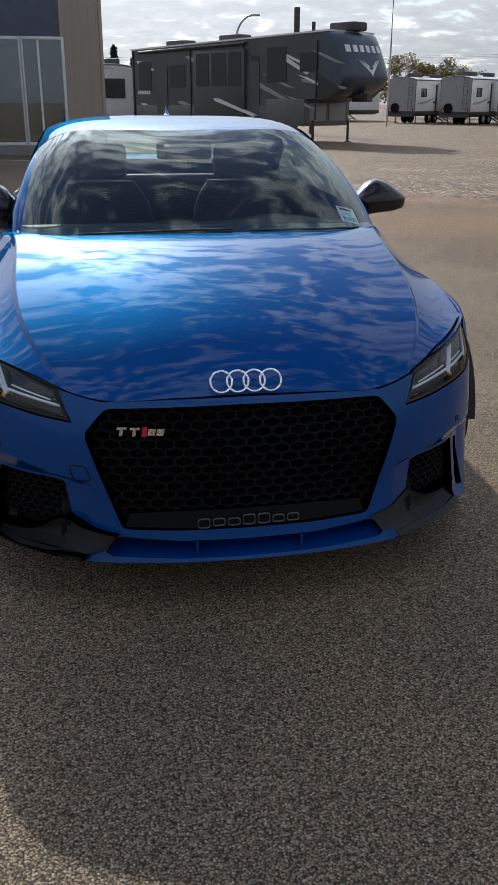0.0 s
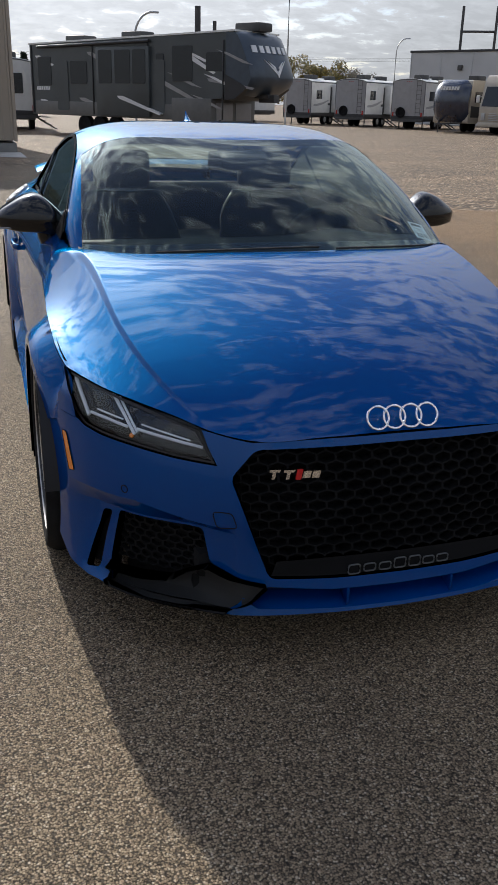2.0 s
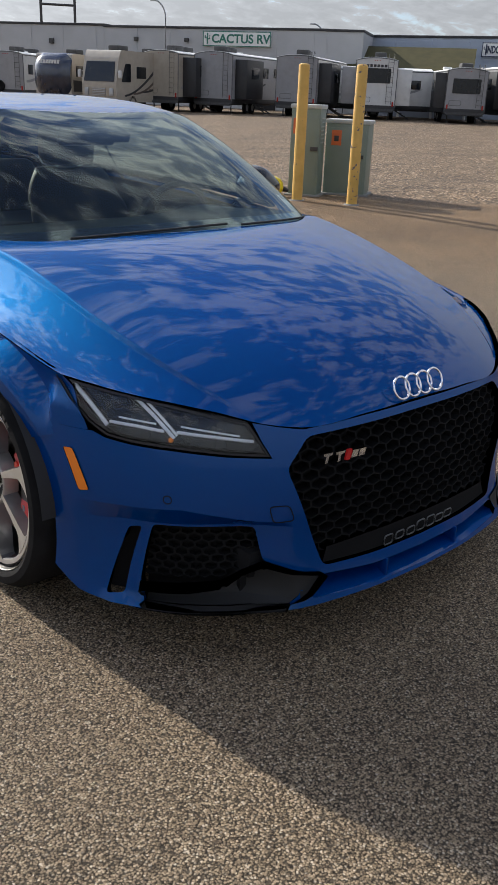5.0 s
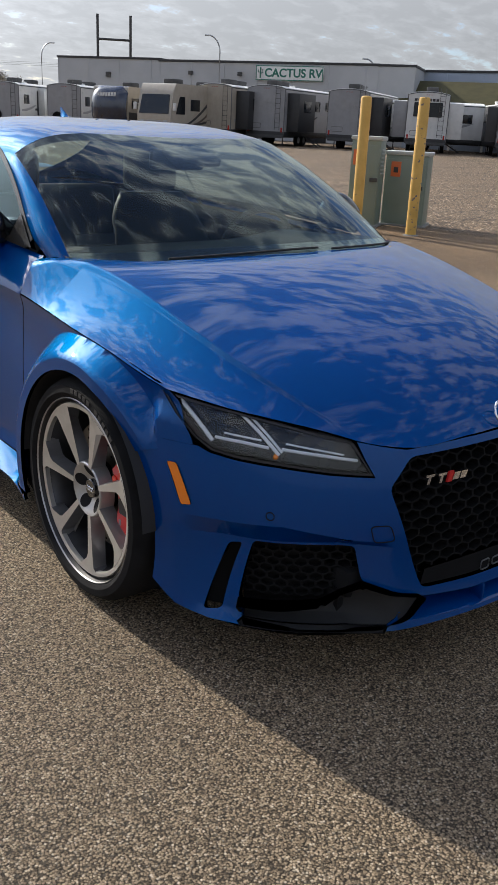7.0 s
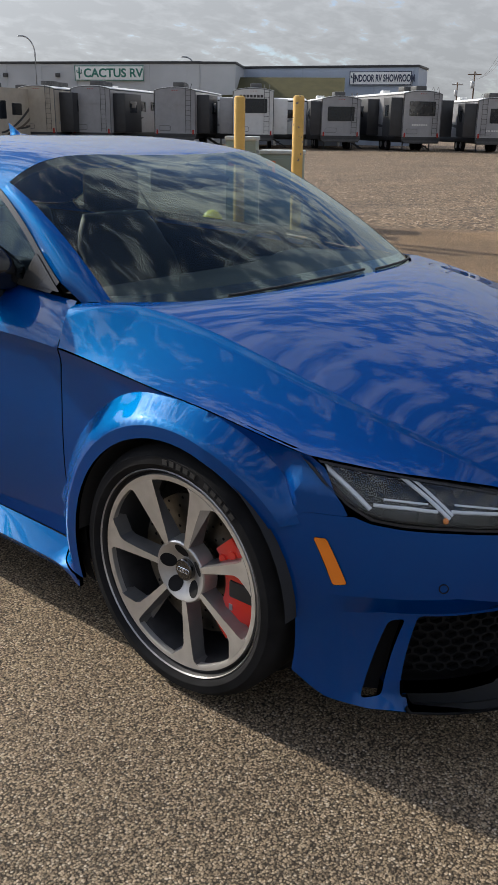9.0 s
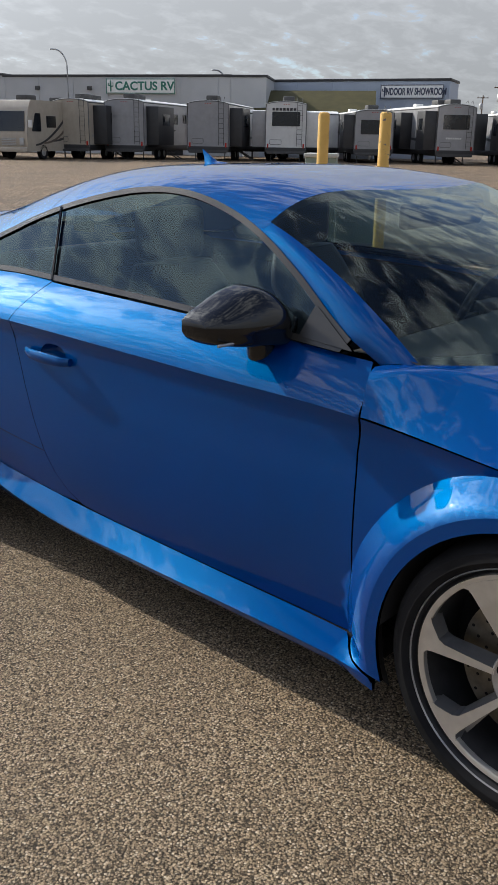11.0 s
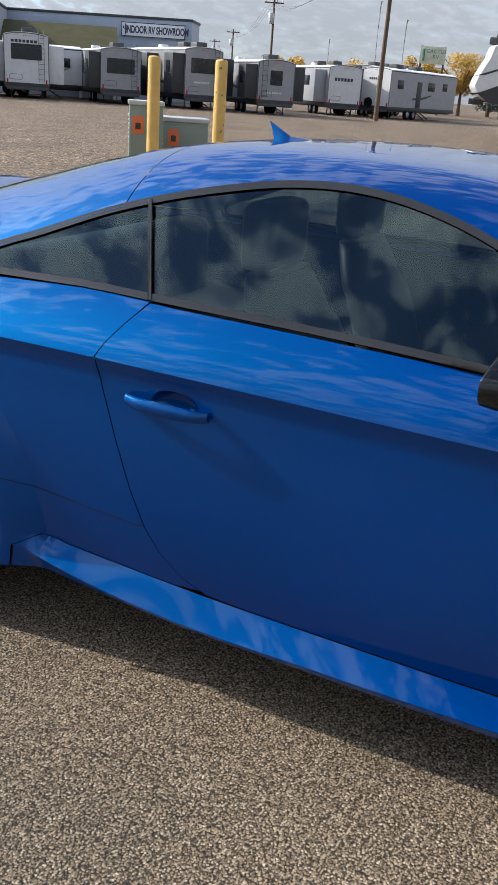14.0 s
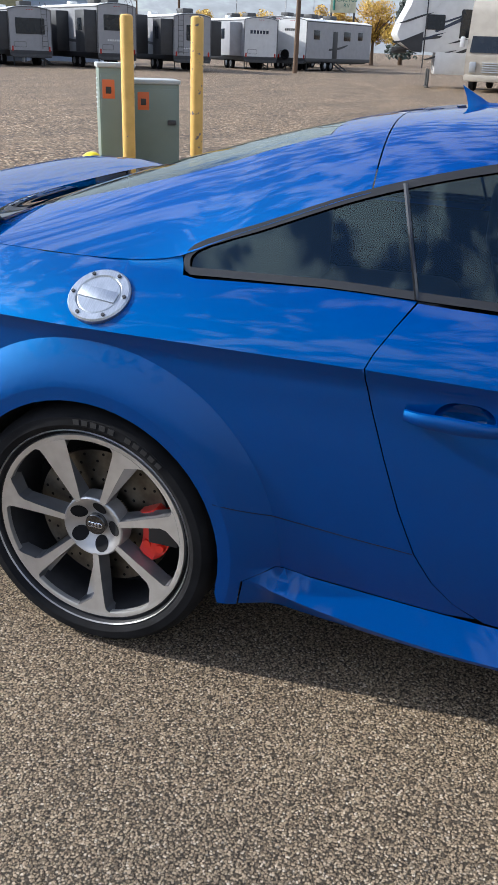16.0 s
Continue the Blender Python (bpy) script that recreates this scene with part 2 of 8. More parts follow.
def cylinder(bm, a, b, ra, rb=None, seg=16, caps=True):
    a, b = Vector(a), Vector(b)
    d = b - a
    m = Matrix.Translation((a + b) / 2) @ d.to_track_quat("Z", "Y").to_matrix().to_4x4()
    r = bmesh.ops.create_cone(bm, cap_ends=caps, segments=seg, radius1=ra, radius2=ra if rb is None else rb, depth=d.length, matrix=m)
    return r["verts"]


def tube(bm, pts, r, seg=8, closed=False):
    """A tube of radius r along points."""
    pts = [Vector(p) for p in pts]
    rings, n = [], len(pts)
    up = Vector((0, 0, 1))
    for i, p in enumerate(pts):
        a = pts[i - 1] if (i or closed) else p
        b = pts[(i + 1) % n] if (i < n - 1 or closed) else p
        t = (b - a).normalized()
        side = t.cross(up)
        if side.length < 1e-3:
            side = t.cross(Vector((1, 0, 0)))
        side.normalize()
        nrm = side.cross(t)
        rings.append([bm.verts.new(p + r * (math.cos(k * math.tau / seg) * side + math.sin(k * math.tau / seg) * nrm)) for k in range(seg)])
    for i in range(n if closed else n - 1):
        u, v = rings[i], rings[(i + 1) % n]
        for k in range(seg):
            bm.faces.new((u[k], u[(k + 1) % seg], v[(k + 1) % seg], v[k]))
    if not closed:
        bm.faces.new(rings[0][::-1])
        bm.faces.new(rings[-1])


def lathe(bm, profile, seg=64, axis="x"):
    """Turns (radius, offset) pairs round the axis through the origin."""
    rings = []
    for r, o in profile:
        ring = []
        for k in range(seg):
            a = k * math.tau / seg
            c, s = r * math.cos(a), r * math.sin(a)
            ring.append(bm.verts.new((o, c, s) if axis == "x" else (c, s, o)))
        rings.append(ring)
    for u, v in zip(rings, rings[1:]):
        for k in range(seg):
            bm.faces.new((u[k], u[(k + 1) % seg], v[(k + 1) % seg], v[k]))
    return rings


def prism(bm, outline, lo, hi, place):
    """A solid from a 2D outline, between two depths; place maps (a, b, depth) to a point."""
    low = [bm.verts.new(place(a, b, lo)) for a, b in outline]
    high = [bm.verts.new(place(a, b, hi)) for a, b in outline]
    bm.faces.new(low[::-1])
    bm.faces.new(high)
    n = len(outline)
    for i in range(n):
        bm.faces.new((low[i], low[(i + 1) % n], high[(i + 1) % n], high[i]))


class Curve:
    """A smooth curve through (t, value) pairs."""

    def __init__(self, *pairs):
        self.t = np.array([p[0] for p in pairs], float)
        self.v = np.array([p[1] for p in pairs], float)
        d = np.diff(self.v) / np.diff(self.t)
        m = np.empty_like(self.v)
        m[0], m[-1] = d[0], d[-1]
        h = np.diff(self.t)
        if len(d) > 1:
            m[1:-1] = (d[:-1] * h[1:] + d[1:] * h[:-1]) / (h[1:] + h[:-1])
        self.m = m

    def __call__(self, t):
        t = np.asarray(t, float)
        tc = np.clip(t, self.t[0], self.t[-1])
        i = np.clip(np.searchsorted(self.t, tc, side="right") - 1, 0, len(self.t) - 2)
        h = self.t[i + 1] - self.t[i]
        s = (tc - self.t[i]) / h
        return ((2 * s**3 - 3 * s**2 + 1) * self.v[i] + (s**3 - 2 * s**2 + s) * h * self.m[i]
                + (-2 * s**3 + 3 * s**2) * self.v[i + 1] + (s**3 - s**2) * h * self.m[i + 1])


def resample(pts, step, closed=True):
    out = []
    n = len(pts)
    for i in range(n if closed else n - 1):
        a, b = np.array(pts[i], float), np.array(pts[(i + 1) % n], float)
        k = max(1, int(round(np.linalg.norm(b - a) / step)))
        out += [tuple(a + (b - a) * j / k) for j in range(k)]
    if not closed:
        out.append(tuple(map(float, pts[-1])))
    return out


def rounded(pts, r, k=4):
    """Rounds the corners of a closed outline."""
    out, n = [], len(pts)
    for i in range(n):
        p, a, b = (np.array(pts[j], float) for j in (i, i - 1, (i + 1) % n))
        ra = min(r, 0.45 * np.linalg.norm(a - p)) / np.linalg.norm(a - p)
        rb = min(r, 0.45 * np.linalg.norm(b - p)) / np.linalg.norm(b - p)
        s, e = p + (a - p) * ra, p + (b - p) * rb
        for j in range(k + 1):
            t = j / k
            out.append(tuple((1 - t) ** 2 * s + 2 * t * (1 - t) * p + t * t * e))
    return out


def inside(px, py, poly):
    poly = np.asarray(poly, float)
    x1, y1 = poly[:, 0], poly[:, 1]
    x2, y2 = np.roll(x1, -1), np.roll(y1, -1)
    res = np.zeros(len(px), bool)
    for a, b, c, d in zip(x1, y1, x2, y2):
        if b != d:
            cond = ((b > py) != (d > py)) & (px < (c - a) * (py - b) / (d - b) + a)
            res ^= cond
    return res


def skin(name, outline, fmap, mat, parent=None, holes=(), lines=(), step=0.03, depth=0.012, label="", flip=False, edge_step=None):
    """A curved panel: a flat outline with holes, filled evenly and laid on the surface fmap(a, b); its rim is turned in by depth.
    lines: creases that the filling must follow."""
    from mathutils.geometry import delaunay_2d_cdt
    es = edge_step or step * 0.6
    loops = [resample(outline, es)] + [resample(h, es) for h in holes]
    verts, edges = [], []
    for lp in loops:
        k = len(verts)
        verts += lp
        edges += [(k + i, k + (i + 1) % len(lp)) for i in range(len(lp))]
    bound = np.array(verts)
    for ln in lines:
        lp = resample(ln, es, closed=False)
        arr = np.array(lp)
        keep = inside(arr[:, 0], arr[:, 1], loops[0])
        for h in loops[1:]:
            keep &= ~inside(arr[:, 0], arr[:, 1], h)
        dist = np.sqrt(((arr[:, None] - bound[None]) ** 2).sum(-1)).min(1)
        keep &= dist > es * 0.3
        run = None
        for p, ok in zip(lp, keep):
            if ok:
                verts.append(p)
                if run is not None:
                    edges.append((run, len(verts) - 1))
                run = len(verts) - 1
            else:
                run = None
    fixed = np.array(verts)
    lo, hi = fixed.min(0), fixed.max(0)
    gx, gy = np.meshgrid(np.arange(lo[0] + step / 2, hi[0], step), np.arange(lo[1] + step / 2, hi[1], step))
    gx = gx + (np.arange(gx.shape[0])[:, None] % 2) * step * 0.5
    gp = np.stack([gx.ravel(), gy.ravel()], 1)
    keep = inside(gp[:, 0], gp[:, 1], loops[0])
    for h in loops[1:]:
        keep &= ~inside(gp[:, 0], gp[:, 1], h)
    gp = gp[keep]
    if len(gp):
        d = np.concatenate([np.sqrt(((c[:, None] - fixed[None]) ** 2).sum(-1)).min(1) for c in np.array_split(gp, max(1, len(gp) // 800))])
        gp = gp[d > step * 0.45]
    allv = [Vector(v) for v in verts] + [Vector(v) for v in gp]
    ov, oe, of, *_ = delaunay_2d_cdt(allv, edges, [], 0, 1e-6)
    ov = np.array([tuple(v) for v in ov])
    tri = np.array([f for f in of])
    cen = ov[tri].mean(1)
    ok = inside(cen[:, 0], cen[:, 1], loops[0])
    for h in loops[1:]:
        ok &= ~inside(cen[:, 0], cen[:, 1], h)
    tri, cen = tri[ok], cen[ok]
    if flip:
        tri = tri[:, ::-1]
    pos = fmap(ov[:, 0], ov[:, 1])

    def normal_at(q):
        e = 0.0012
        du = fmap(q[:, 0] + e, q[:, 1]) - fmap(q[:, 0] - e, q[:, 1])
        dv = fmap(q[:, 0], q[:, 1] + e) - fmap(q[:, 0], q[:, 1] - e)
        n = np.cross(du, dv)
        n /= np.linalg.norm(n, axis=1)[:, None] + 1e-12
        return -n if flip else n

    corner = ov[tri]
    pull = corner + 0.22 * (cen[:, None] - corner)
    nrm = normal_at(pull.reshape(-1, 2)).reshape(-1, 3)
    # the turned-in rim
    cnt = {}
    for f in tri:
        for a, b in ((f[0], f[1]), (f[1], f[2]), (f[2], f[0])):
            cnt[(a, b)] = cnt.get((a, b), 0) + 1
    rim = [(a, b) for a, b in cnt if (b, a) not in cnt]
    vn = normal_at(ov)
    faces, normals = [tuple(map(int, f)) for f in tri], [tuple(n) for n in nrm]
    pts = [tuple(p) for p in pos]
    if depth:
        inner = {}
        for a, b in rim:
            for v in (a, b):
                if v not in inner:
                    inner[v] = len(pts)
                    pts.append(tuple(pos[v] - depth * vn[v]))
        for a, b in rim:
            faces.append((int(b), int(a), inner[a], inner[b]))
            e = np.cross(np.array(pts[inner[a]]) - pos[a], pos[b] - pos[a])
            e = tuple(-e / (np.linalg.norm(e) + 1e-12))
            normals += [e] * 4
    me = bpy.data.meshes.new(name)
    me.from_pydata(pts, [], faces)
    me.polygons.foreach_set("use_smooth", [True] * len(me.polygons))
    me.normals_split_custom_set(normals)
    return link(name, me, mat, parent, label)


def sheet(name, fmap, us, vs, mat, parent=None, label="", flip=False, thick=0.0):
    """A grid of points fmap(u, v), as a smooth sheet."""
    U, V = np.meshgrid(us, vs, indexing="ij")
    p = fmap(U.ravel(), V.ravel())
    nu, nv = len(us), len(vs)
    fs = []
    for i in range(nu - 1):
        for j in range(nv - 1):
            f = (i * nv + j, (i + 1) * nv + j, (i + 1) * nv + j + 1, i * nv + j + 1)
            fs.append(f[::-1] if flip else f)
    me = bpy.data.meshes.new(name)
    me.from_pydata([tuple(q) for q in p], [], fs)
    me.polygons.foreach_set("use_smooth", [True] * len(me.polygons))
    ob = link(name, me, mat, parent, label)
    if thick:
        s = ob.modifiers.new("thickness", "SOLIDIFY")
        s.thickness, s.offset = thick, -1
    return ob


def letters(name, text, size, place, mat, parent=None, label="", depth=0.002, shear=0.0, wide=1.0, align="CENTER", bold=0.0):
    """Raised letters with the built-in font as a mesh."""
    cu = bpy.data.curves.new(name, "FONT")
    cu.body, cu.size, cu.extrude, cu.shear = text, size, depth, shear
    cu.align_x, cu.align_y, cu.offset = align, "CENTER", bold
    tmp = new(name, cu)
    me = bpy.data.meshes.new_from_object(tmp.evaluated_get(bpy.context.evaluated_depsgraph_get()))
    bpy.data.objects.remove(tmp)
    bpy.data.curves.remove(cu)
    me.transform(Matrix.Diagonal((wide, 1, 1, 1)))
    me.materials.clear()
    ob = link(name, me, mat, parent, label)
    ob.matrix_basis = place
    return ob


# ---- the blue coupe: its surfaces ----
CREASE_Z = Curve((-0.5, 0.69), (-0.341, 0.722), (-0.07, 0.766), (0.13, 0.783), (0.467, 0.812), (1.0, 0.830), (1.5, 0.845), (1.85, 0.853), (2.4, 0.860), (2.8, 0.862), (3.3, 0.85))
CREASE_X = Curve((-0.5, 0.785), (-0.341, 0.829), (0.0, 0.848), (0.3, 0.838), (0.5, 0.832), (1.0, 0.850), (1.5, 0.866), (1.85, 0.873), (2.3, 0.884), (2.6, 0.884), (2.9, 0.850), (3.1, 0.79), (3.3, 0.70))
BELT_Z = Curve((0.4, 0.915), (0.56, 0.928), (1.05, 0.957), (1.77, 0.976), (2.28, 0.985), (2.7, 0.985), (3.3, 0.97))
BELT_X = Curve((0.4, 0.702), (0.56, 0.722), (0.80, 0.738), (1.05, 0.748), (1.77, 0.745), (2.28, 0.728), (2.7, 0.700), (3.3, 0.58))
SILL_TOP = Curve((0.2, 0.225), (0.5, 0.238), (1.14, 0.267), (1.56, 0.288), (1.9, 0.315), (2.2, 0.345))
SILL_EDGE = Curve((0.2, 0.205), (0.5, 0.212), (1.2, 0.216), (1.63, 0.224), (1.9, 0.258), (2.2, 0.33))
GLASS_TOP = Curve((0.50, 0.905), (0.557, 0.941), (0.654, 0.999), (0.814, 1.105), (0.979, 1.195), (1.147, 1.252), (1.318, 1.280), (1.487, 1.276), (1.662, 1.247), (1.839, 1.204), (1.954, 1.168), (2.10, 1.112), (2.22, 1.064), (2.29, 1.032), (2.325, 1.005), (2.345, 0.985), (2.7, 0.985), (3.3, 0.97))
ROOF_Z = Curve((0.80, 1.270), (0.85, 1.286), (1.0, 1.312), (1.3, 1.338), (1.55, 1.340), (1.92, 1.316), (2.2, 1.262), (2.5, 1.180), (2.8, 1.085), (3.05, 1.005), (3.3, 0.975))
RAIL_END = Curve((2.10, 1.112), (2.18, 1.081), (2.26, 1.047), (2.33, 1.016), (2.40, 1.001), (2.50, 0.992), (2.6, 0.988), (2.75, 0.985), (3.3, 0.97))
ROOF_N = Curve((0.8, 7.0), (1.0, 6.5), (1.4, 5.0), (1.9, 3.4), (2.3, 2.7), (3.3, 2.4))
LIP_R, FLARE_R, LIP_END = 0.356, (0.436, 0.497), 0.388
AXLES = (0.0, 2.505)
HUB_Z = 0.333


PLAN_X = (0, 0.2, 0.4, 0.5, 0.6, 0.70, 0.78, 0.83, 0.864, 0.888, 0.904)
PLAN_Y = (-0.865, -0.857, -0.825, -0.785, -0.73, -0.655, -0.56, -0.465, -0.36, -0.27, -0.20)
_xf = Curve(*zip(np.linspace(0, 1, 11), PLAN_X))
_yf = Curve(*zip(np.linspace(0, 1, 11), PLAN_Y))
_s = np.linspace(0, 1, 400)
_len = np.concatenate([[0], np.cumsum(np.hypot(np.diff(_xf(_s)), np.diff(_yf(_s))))])


def nose_y(z):
    return np.where(z > 0.38, 0.04 * ((z - 0.38) / 0.225) ** 2, -0.03 * ((0.38 - z) / 0.2) ** 2)


def flare_edge(k, angle):
    """Radius at which an arch's flare runs out: the front one is drawn out towards the door."""
    if k:
        return FLARE_R[1] + 0.0 * angle
    return np.interp(angle, [0.0, 0.35, 1.05, 1.40, 1.60, 2.2], [0.500, 0.495, 0.468, 0.444, 0.436, 0.434])


def flare_arc(k, a0, a1, share, n=60):
    """A line round an arch, at a share of the way from the lip's end to the flare's edge."""
    t = np.linspace(radians(a0), radians(a1), n)
    r = LIP_END + (flare_edge(k, t) - LIP_END) * share
    return list(zip(AXLES[k] + r * np.cos(t), HUB_Z + r * np.sin(t)))


def tumble(z, y=1.3):
    """Half width of the side glass, drawn in towards its ends."""
    return 0.748 - 0.465 * (z - 0.97) + np.minimum(0, BELT_X(y) - 0.745)


def side_x(y, z):
    """Half width of the flank at a place along the car and a height."""
    y, z = np.broadcast_arrays(np.asarray(y, float), np.asarray(z, float))
    zc, xc, zb, xb = CREASE_Z(y), CREASE_X(y), BELT_Z(y), BELT_X(y)
    zt, ze = SILL_TOP(y), SILL_EDGE(y)
    u = np.clip((z - zt) / (zc - zt), 0, 1)
    low = xc + LOW_SHAPE(u)
    t = np.clip((z - zc) / np.maximum(zb - zc, 0.02), 0, 1)
    up = xc + (xb - xc) * t + 0.014 * 4 * t * (1 - t) - 0.465 * np.maximum(z - zb, 0)
    out = np.where(z > zc, up, low)
    s = np.clip((zt - z) / np.maximum(zt - ze, 0.004), 0, 1)
    ledge = (xc + LOW_SHAPE(0.0)) * (1 - s) + 0.902 * s
    under = 0.902 - np.clip((ze - z) / 0.06, 0, 1.5) * 0.035
    # the ledge runs out before the rear wheel, where the flank goes straight down
    tail = np.clip((y - 2.02) / 0.07, 0, 1)
    under = under + tail * (xc + LOW_SHAPE(0.0) - under)
    ledge = ledge + tail * (xc + LOW_SHAPE(0.0) - ledge)
    out = np.where(z < zt, np.where(z > ze, ledge, under), out)
    # the fender's tip is drawn onto the bumper's plan
    bx = np.interp(y - nose_y(z), _yf(_s), _xf(_s)) - 0.0015
    w = np.clip((0.715 - z) / 0.07, 0, 1) * np.clip((-0.285 - y) / 0.05, 0, 1) * (z > 0.5)
    out = out + w * np.maximum(bx - out, 0)
    for i, yw in enumerate(AXLES):
        r = np.hypot(y - yw, z - HUB_Z)
        fr = flare_edge(i, np.arctan2(z - HUB_Z, y - yw))
        k = np.clip((fr - r) / (fr - LIP_END), 0, 1)
        target = np.where(y < -0.12, np.interp(y, [-0.465, -0.36, -0.27, -0.20, -0.12], [0.832, 0.864, 0.888, 0.904, 0.914]), 0.914)
        add = np.maximum(target - out, 0.0) * (1 - (1 - k) ** 1.3)
        out = np.where(k > 0, out + add * (z > 0.12), out)
    return out


LOW_SHAPE = Curve((0, -0.016), (0.12, -0.006), (0.35, 0.001), (0.6, -0.002), (0.85, -0.010), (0.95, -0.009), (0.985, -0.003), (1.0, 0.0))


def flank(sign, inset=0.0):
    return lambda y, z: np.stack([sign * (side_x(y, z) - inset), y, z], 1)


def along_x(x):
    """Length along the nose's plan line at a half width, signed."""
    return np.sign(x) * np.interp(abs(x), _xf(_s), _len)


def along_y(y):
    return np.interp(y, _yf(_s), _len)


def ledge_span(x):
    """Top and foot of the ledge over the side intakes."""
    return np.interp(x, [0.45, 0.55, 0.69, 0.80, 0.86], [0.384, 0.400, 0.433, 0.430, 0.420]), np.interp(x, [0.45, 0.57, 0.74], [0.374, 0.380, 0.379])


def nose(inset=0.0):
    def f(a, z):
        s = np.interp(np.abs(a), _len, _s)
        x, y = _xf(s), _yf(s)
        e = 0.01
        tx, ty = _xf(s + e) - _xf(s - e), _yf(s + e) - _yf(s - e)
        k = np.hypot(tx, ty)
        zt, zb = ledge_span(x)
        ledge = 0.032 * np.clip((x - 0.45) / 0.12, 0, 1) * np.clip((0.846 - x) / 0.05, 0, 1) * np.clip((zt - z) / (zt - zb), 0, 1) * np.clip((z - 0.13) / 0.05, 0, 1)
        d = inset + ledge
        lean = 0.036 * np.clip((x - 0.53) / 0.12, 0, 1) * np.clip((z - 0.605) / 0.09, 0, 1.2) ** 1.3
        return np.stack([np.sign(a) * (x - d * ty / k), y + d * tx / k + nose_y(z) + lean, z], 1)
    return f


EDGE_Y = Curve((0, -0.818), (0.2, -0.812), (0.41, -0.775), (0.53, -0.70), (0.57, -0.665), (0.66, -0.585), (0.76, -0.47), (0.829, -0.345), (0.86, -0.27))
EDGE_Z = Curve((0, 0.628), (0.2, 0.626), (0.41, 0.618), (0.53, 0.643), (0.57, 0.655), (0.66, 0.682), (0.76, 0.704), (0.829, 0.722), (0.86, 0.73))
COWL_Y = Curve((0, 0.122), (0.4, 0.170), (0.5, 0.208), (0.6, 0.272), (0.66, 0.340), (0.70, 0.430), (0.745, 0.49), (0.80, 0.505), (0.87, 0.52))


# the bonnet's smooth form: even powers of the width, powers of the length, the drop outside the fold, the rolled front edge
BON_BODY = ((0.9362, 0.1106, -0.3261, -0.3979, -0.4106), (-0.0516, 0.3106, -0.1249, 0.0985, 0.4531), (-0.3665, 0.1168, 2.3344, 3.046, -0.1831), (0.4375, -0.5081, -2.7593, -4.3447, 0.2798))
BON_FALL, BON_BEND, BON_ROLL = (-0.7014, -0.9214, 0.4488), (0.3433, 1.4205), (-0.0333, 0.0693, -0.0223)


def fold_x(y):
    return ((0.4333 * y + 0.0236) * y + 0.0454) * y + 0.6806


def fold_wide(y):
    return np.interp(y, [-0.65, -0.2, 0.40], [0.011, 0.015, 0.027])


def bonnet_body(x, y):
    x = np.abs(x)
    o = x - fold_x(y)
    wide = fold_wide(y)
    p = o - wide * 0.4
    k = 0.5 * (p + np.sqrt(p * p + 0.004**2))
    z = sum(c * x ** (2 * i) * y**j for i, row in enumerate(BON_BODY) for j, c in enumerate(row))
    z = z + k * sum(c * y**j for j, c in enumerate(BON_FALL)) + k * k * sum(c * y**j for j, c in enumerate(BON_BEND))
    roll = np.exp(-np.maximum(y - EDGE_Y(x), -0.02) / 0.07)
    z = z + roll * sum(c * x ** (2 * i) for i, c in enumerate(BON_ROLL))
    u = np.clip(o / wide + 0.5, 0, 1)
    fade = np.clip((y + 0.70) / 0.22, 0, 1) * np.clip((0.42 - y) / 0.12, 0, 1)
    return z + fade * 0.72 * wide * (0.5 - u * u * (3 - 2 * u))


def bonnet_z(x, y):
    """The body form, its outer edge drawn onto the fender's crease."""
    x, y = np.broadcast_arrays(np.abs(np.asarray(x, float)), np.asarray(y, float))
    yc = np.maximum(y, -0.341)
    xs, f = CREASE_X(yc), fold_x(yc)
    k = np.clip((x - f) / np.maximum(xs - f, 0.02), 0, 1.1) ** 2
    return bonnet_body(x, y) + k * (CREASE_Z(yc) + 0.0008 - bonnet_body(xs, yc))


def bonnet_top(drop=0.0):
    return lambda x, y: np.stack([x, y, bonnet_z(x, y) - drop], 1)


def rail(y):
    """Half width and height of the roof's lower edge."""
    z = np.where(y < 2.18, GLASS_TOP(y), RAIL_END(y))
    k = np.clip((y - 2.22) / 0.16, 0, 1)
    k = k * k * (3 - 2 * k)
    x = np.minimum(tumble(z, y), BELT_X(y) + 0.004) * (1 - k) + (BELT_X(y) - 0.465 * (z - BELT_Z(y))) * k
    return x, z


def roof_point(q, y):
    """The roof at a share q of its half width (-1 to 1)."""
    xb, zb = rail(y)
    zt = ROOF_Z(y)
    return np.stack([q * xb, y, zb + (zt - zb) * (1 - np.abs(q) ** ROOF_N(y))], 1)


def roof_front(q):
    return 0.85 + 0.115 * np.abs(q) ** 2.2


# windscreen: base and head lines, bowed
def screen(q, v):
    bx, by, bz = np.where(q > 0, 0.745, 0.70) * q, 0.13 + 0.204 * np.abs(q) ** 2.3 + 0.105 * np.abs(q) ** 10, 0.950 - 0.034 * q * q
    hy = roof_front(q)
    hp = roof_point(q * 0.975, hy)
    x = bx + (hp[:, 0] - bx) * v
    y = by + (hy - by) * v
    z = bz + (hp[:, 2] - bz) * v + 0.030 * 4 * v * (1 - v)
    return np.stack([x, y, z], 1)


car = thing("sports_coupe", (0, 0, 0), "bright blue metallic two-door sports coupe with black grille, parked on asphalt", "car")

# --- flanks, panel by panel ---
def window_foot(y):
    return float(BELT_Z(y)) - 0.016 * min(max((y - 1.95) / 0.35, 0), 1)


def arc(yw, a0, a1, r, n=26):
    return [(yw + r * math.cos(a), HUB_Z + r * math.sin(a)) for a in np.linspace(radians(a0), radians(a1), n)]


def crease_line(y0, y1):
    return [(y, float(CREASE_Z(y))) for y in np.arange(y0, y1, 0.04)]


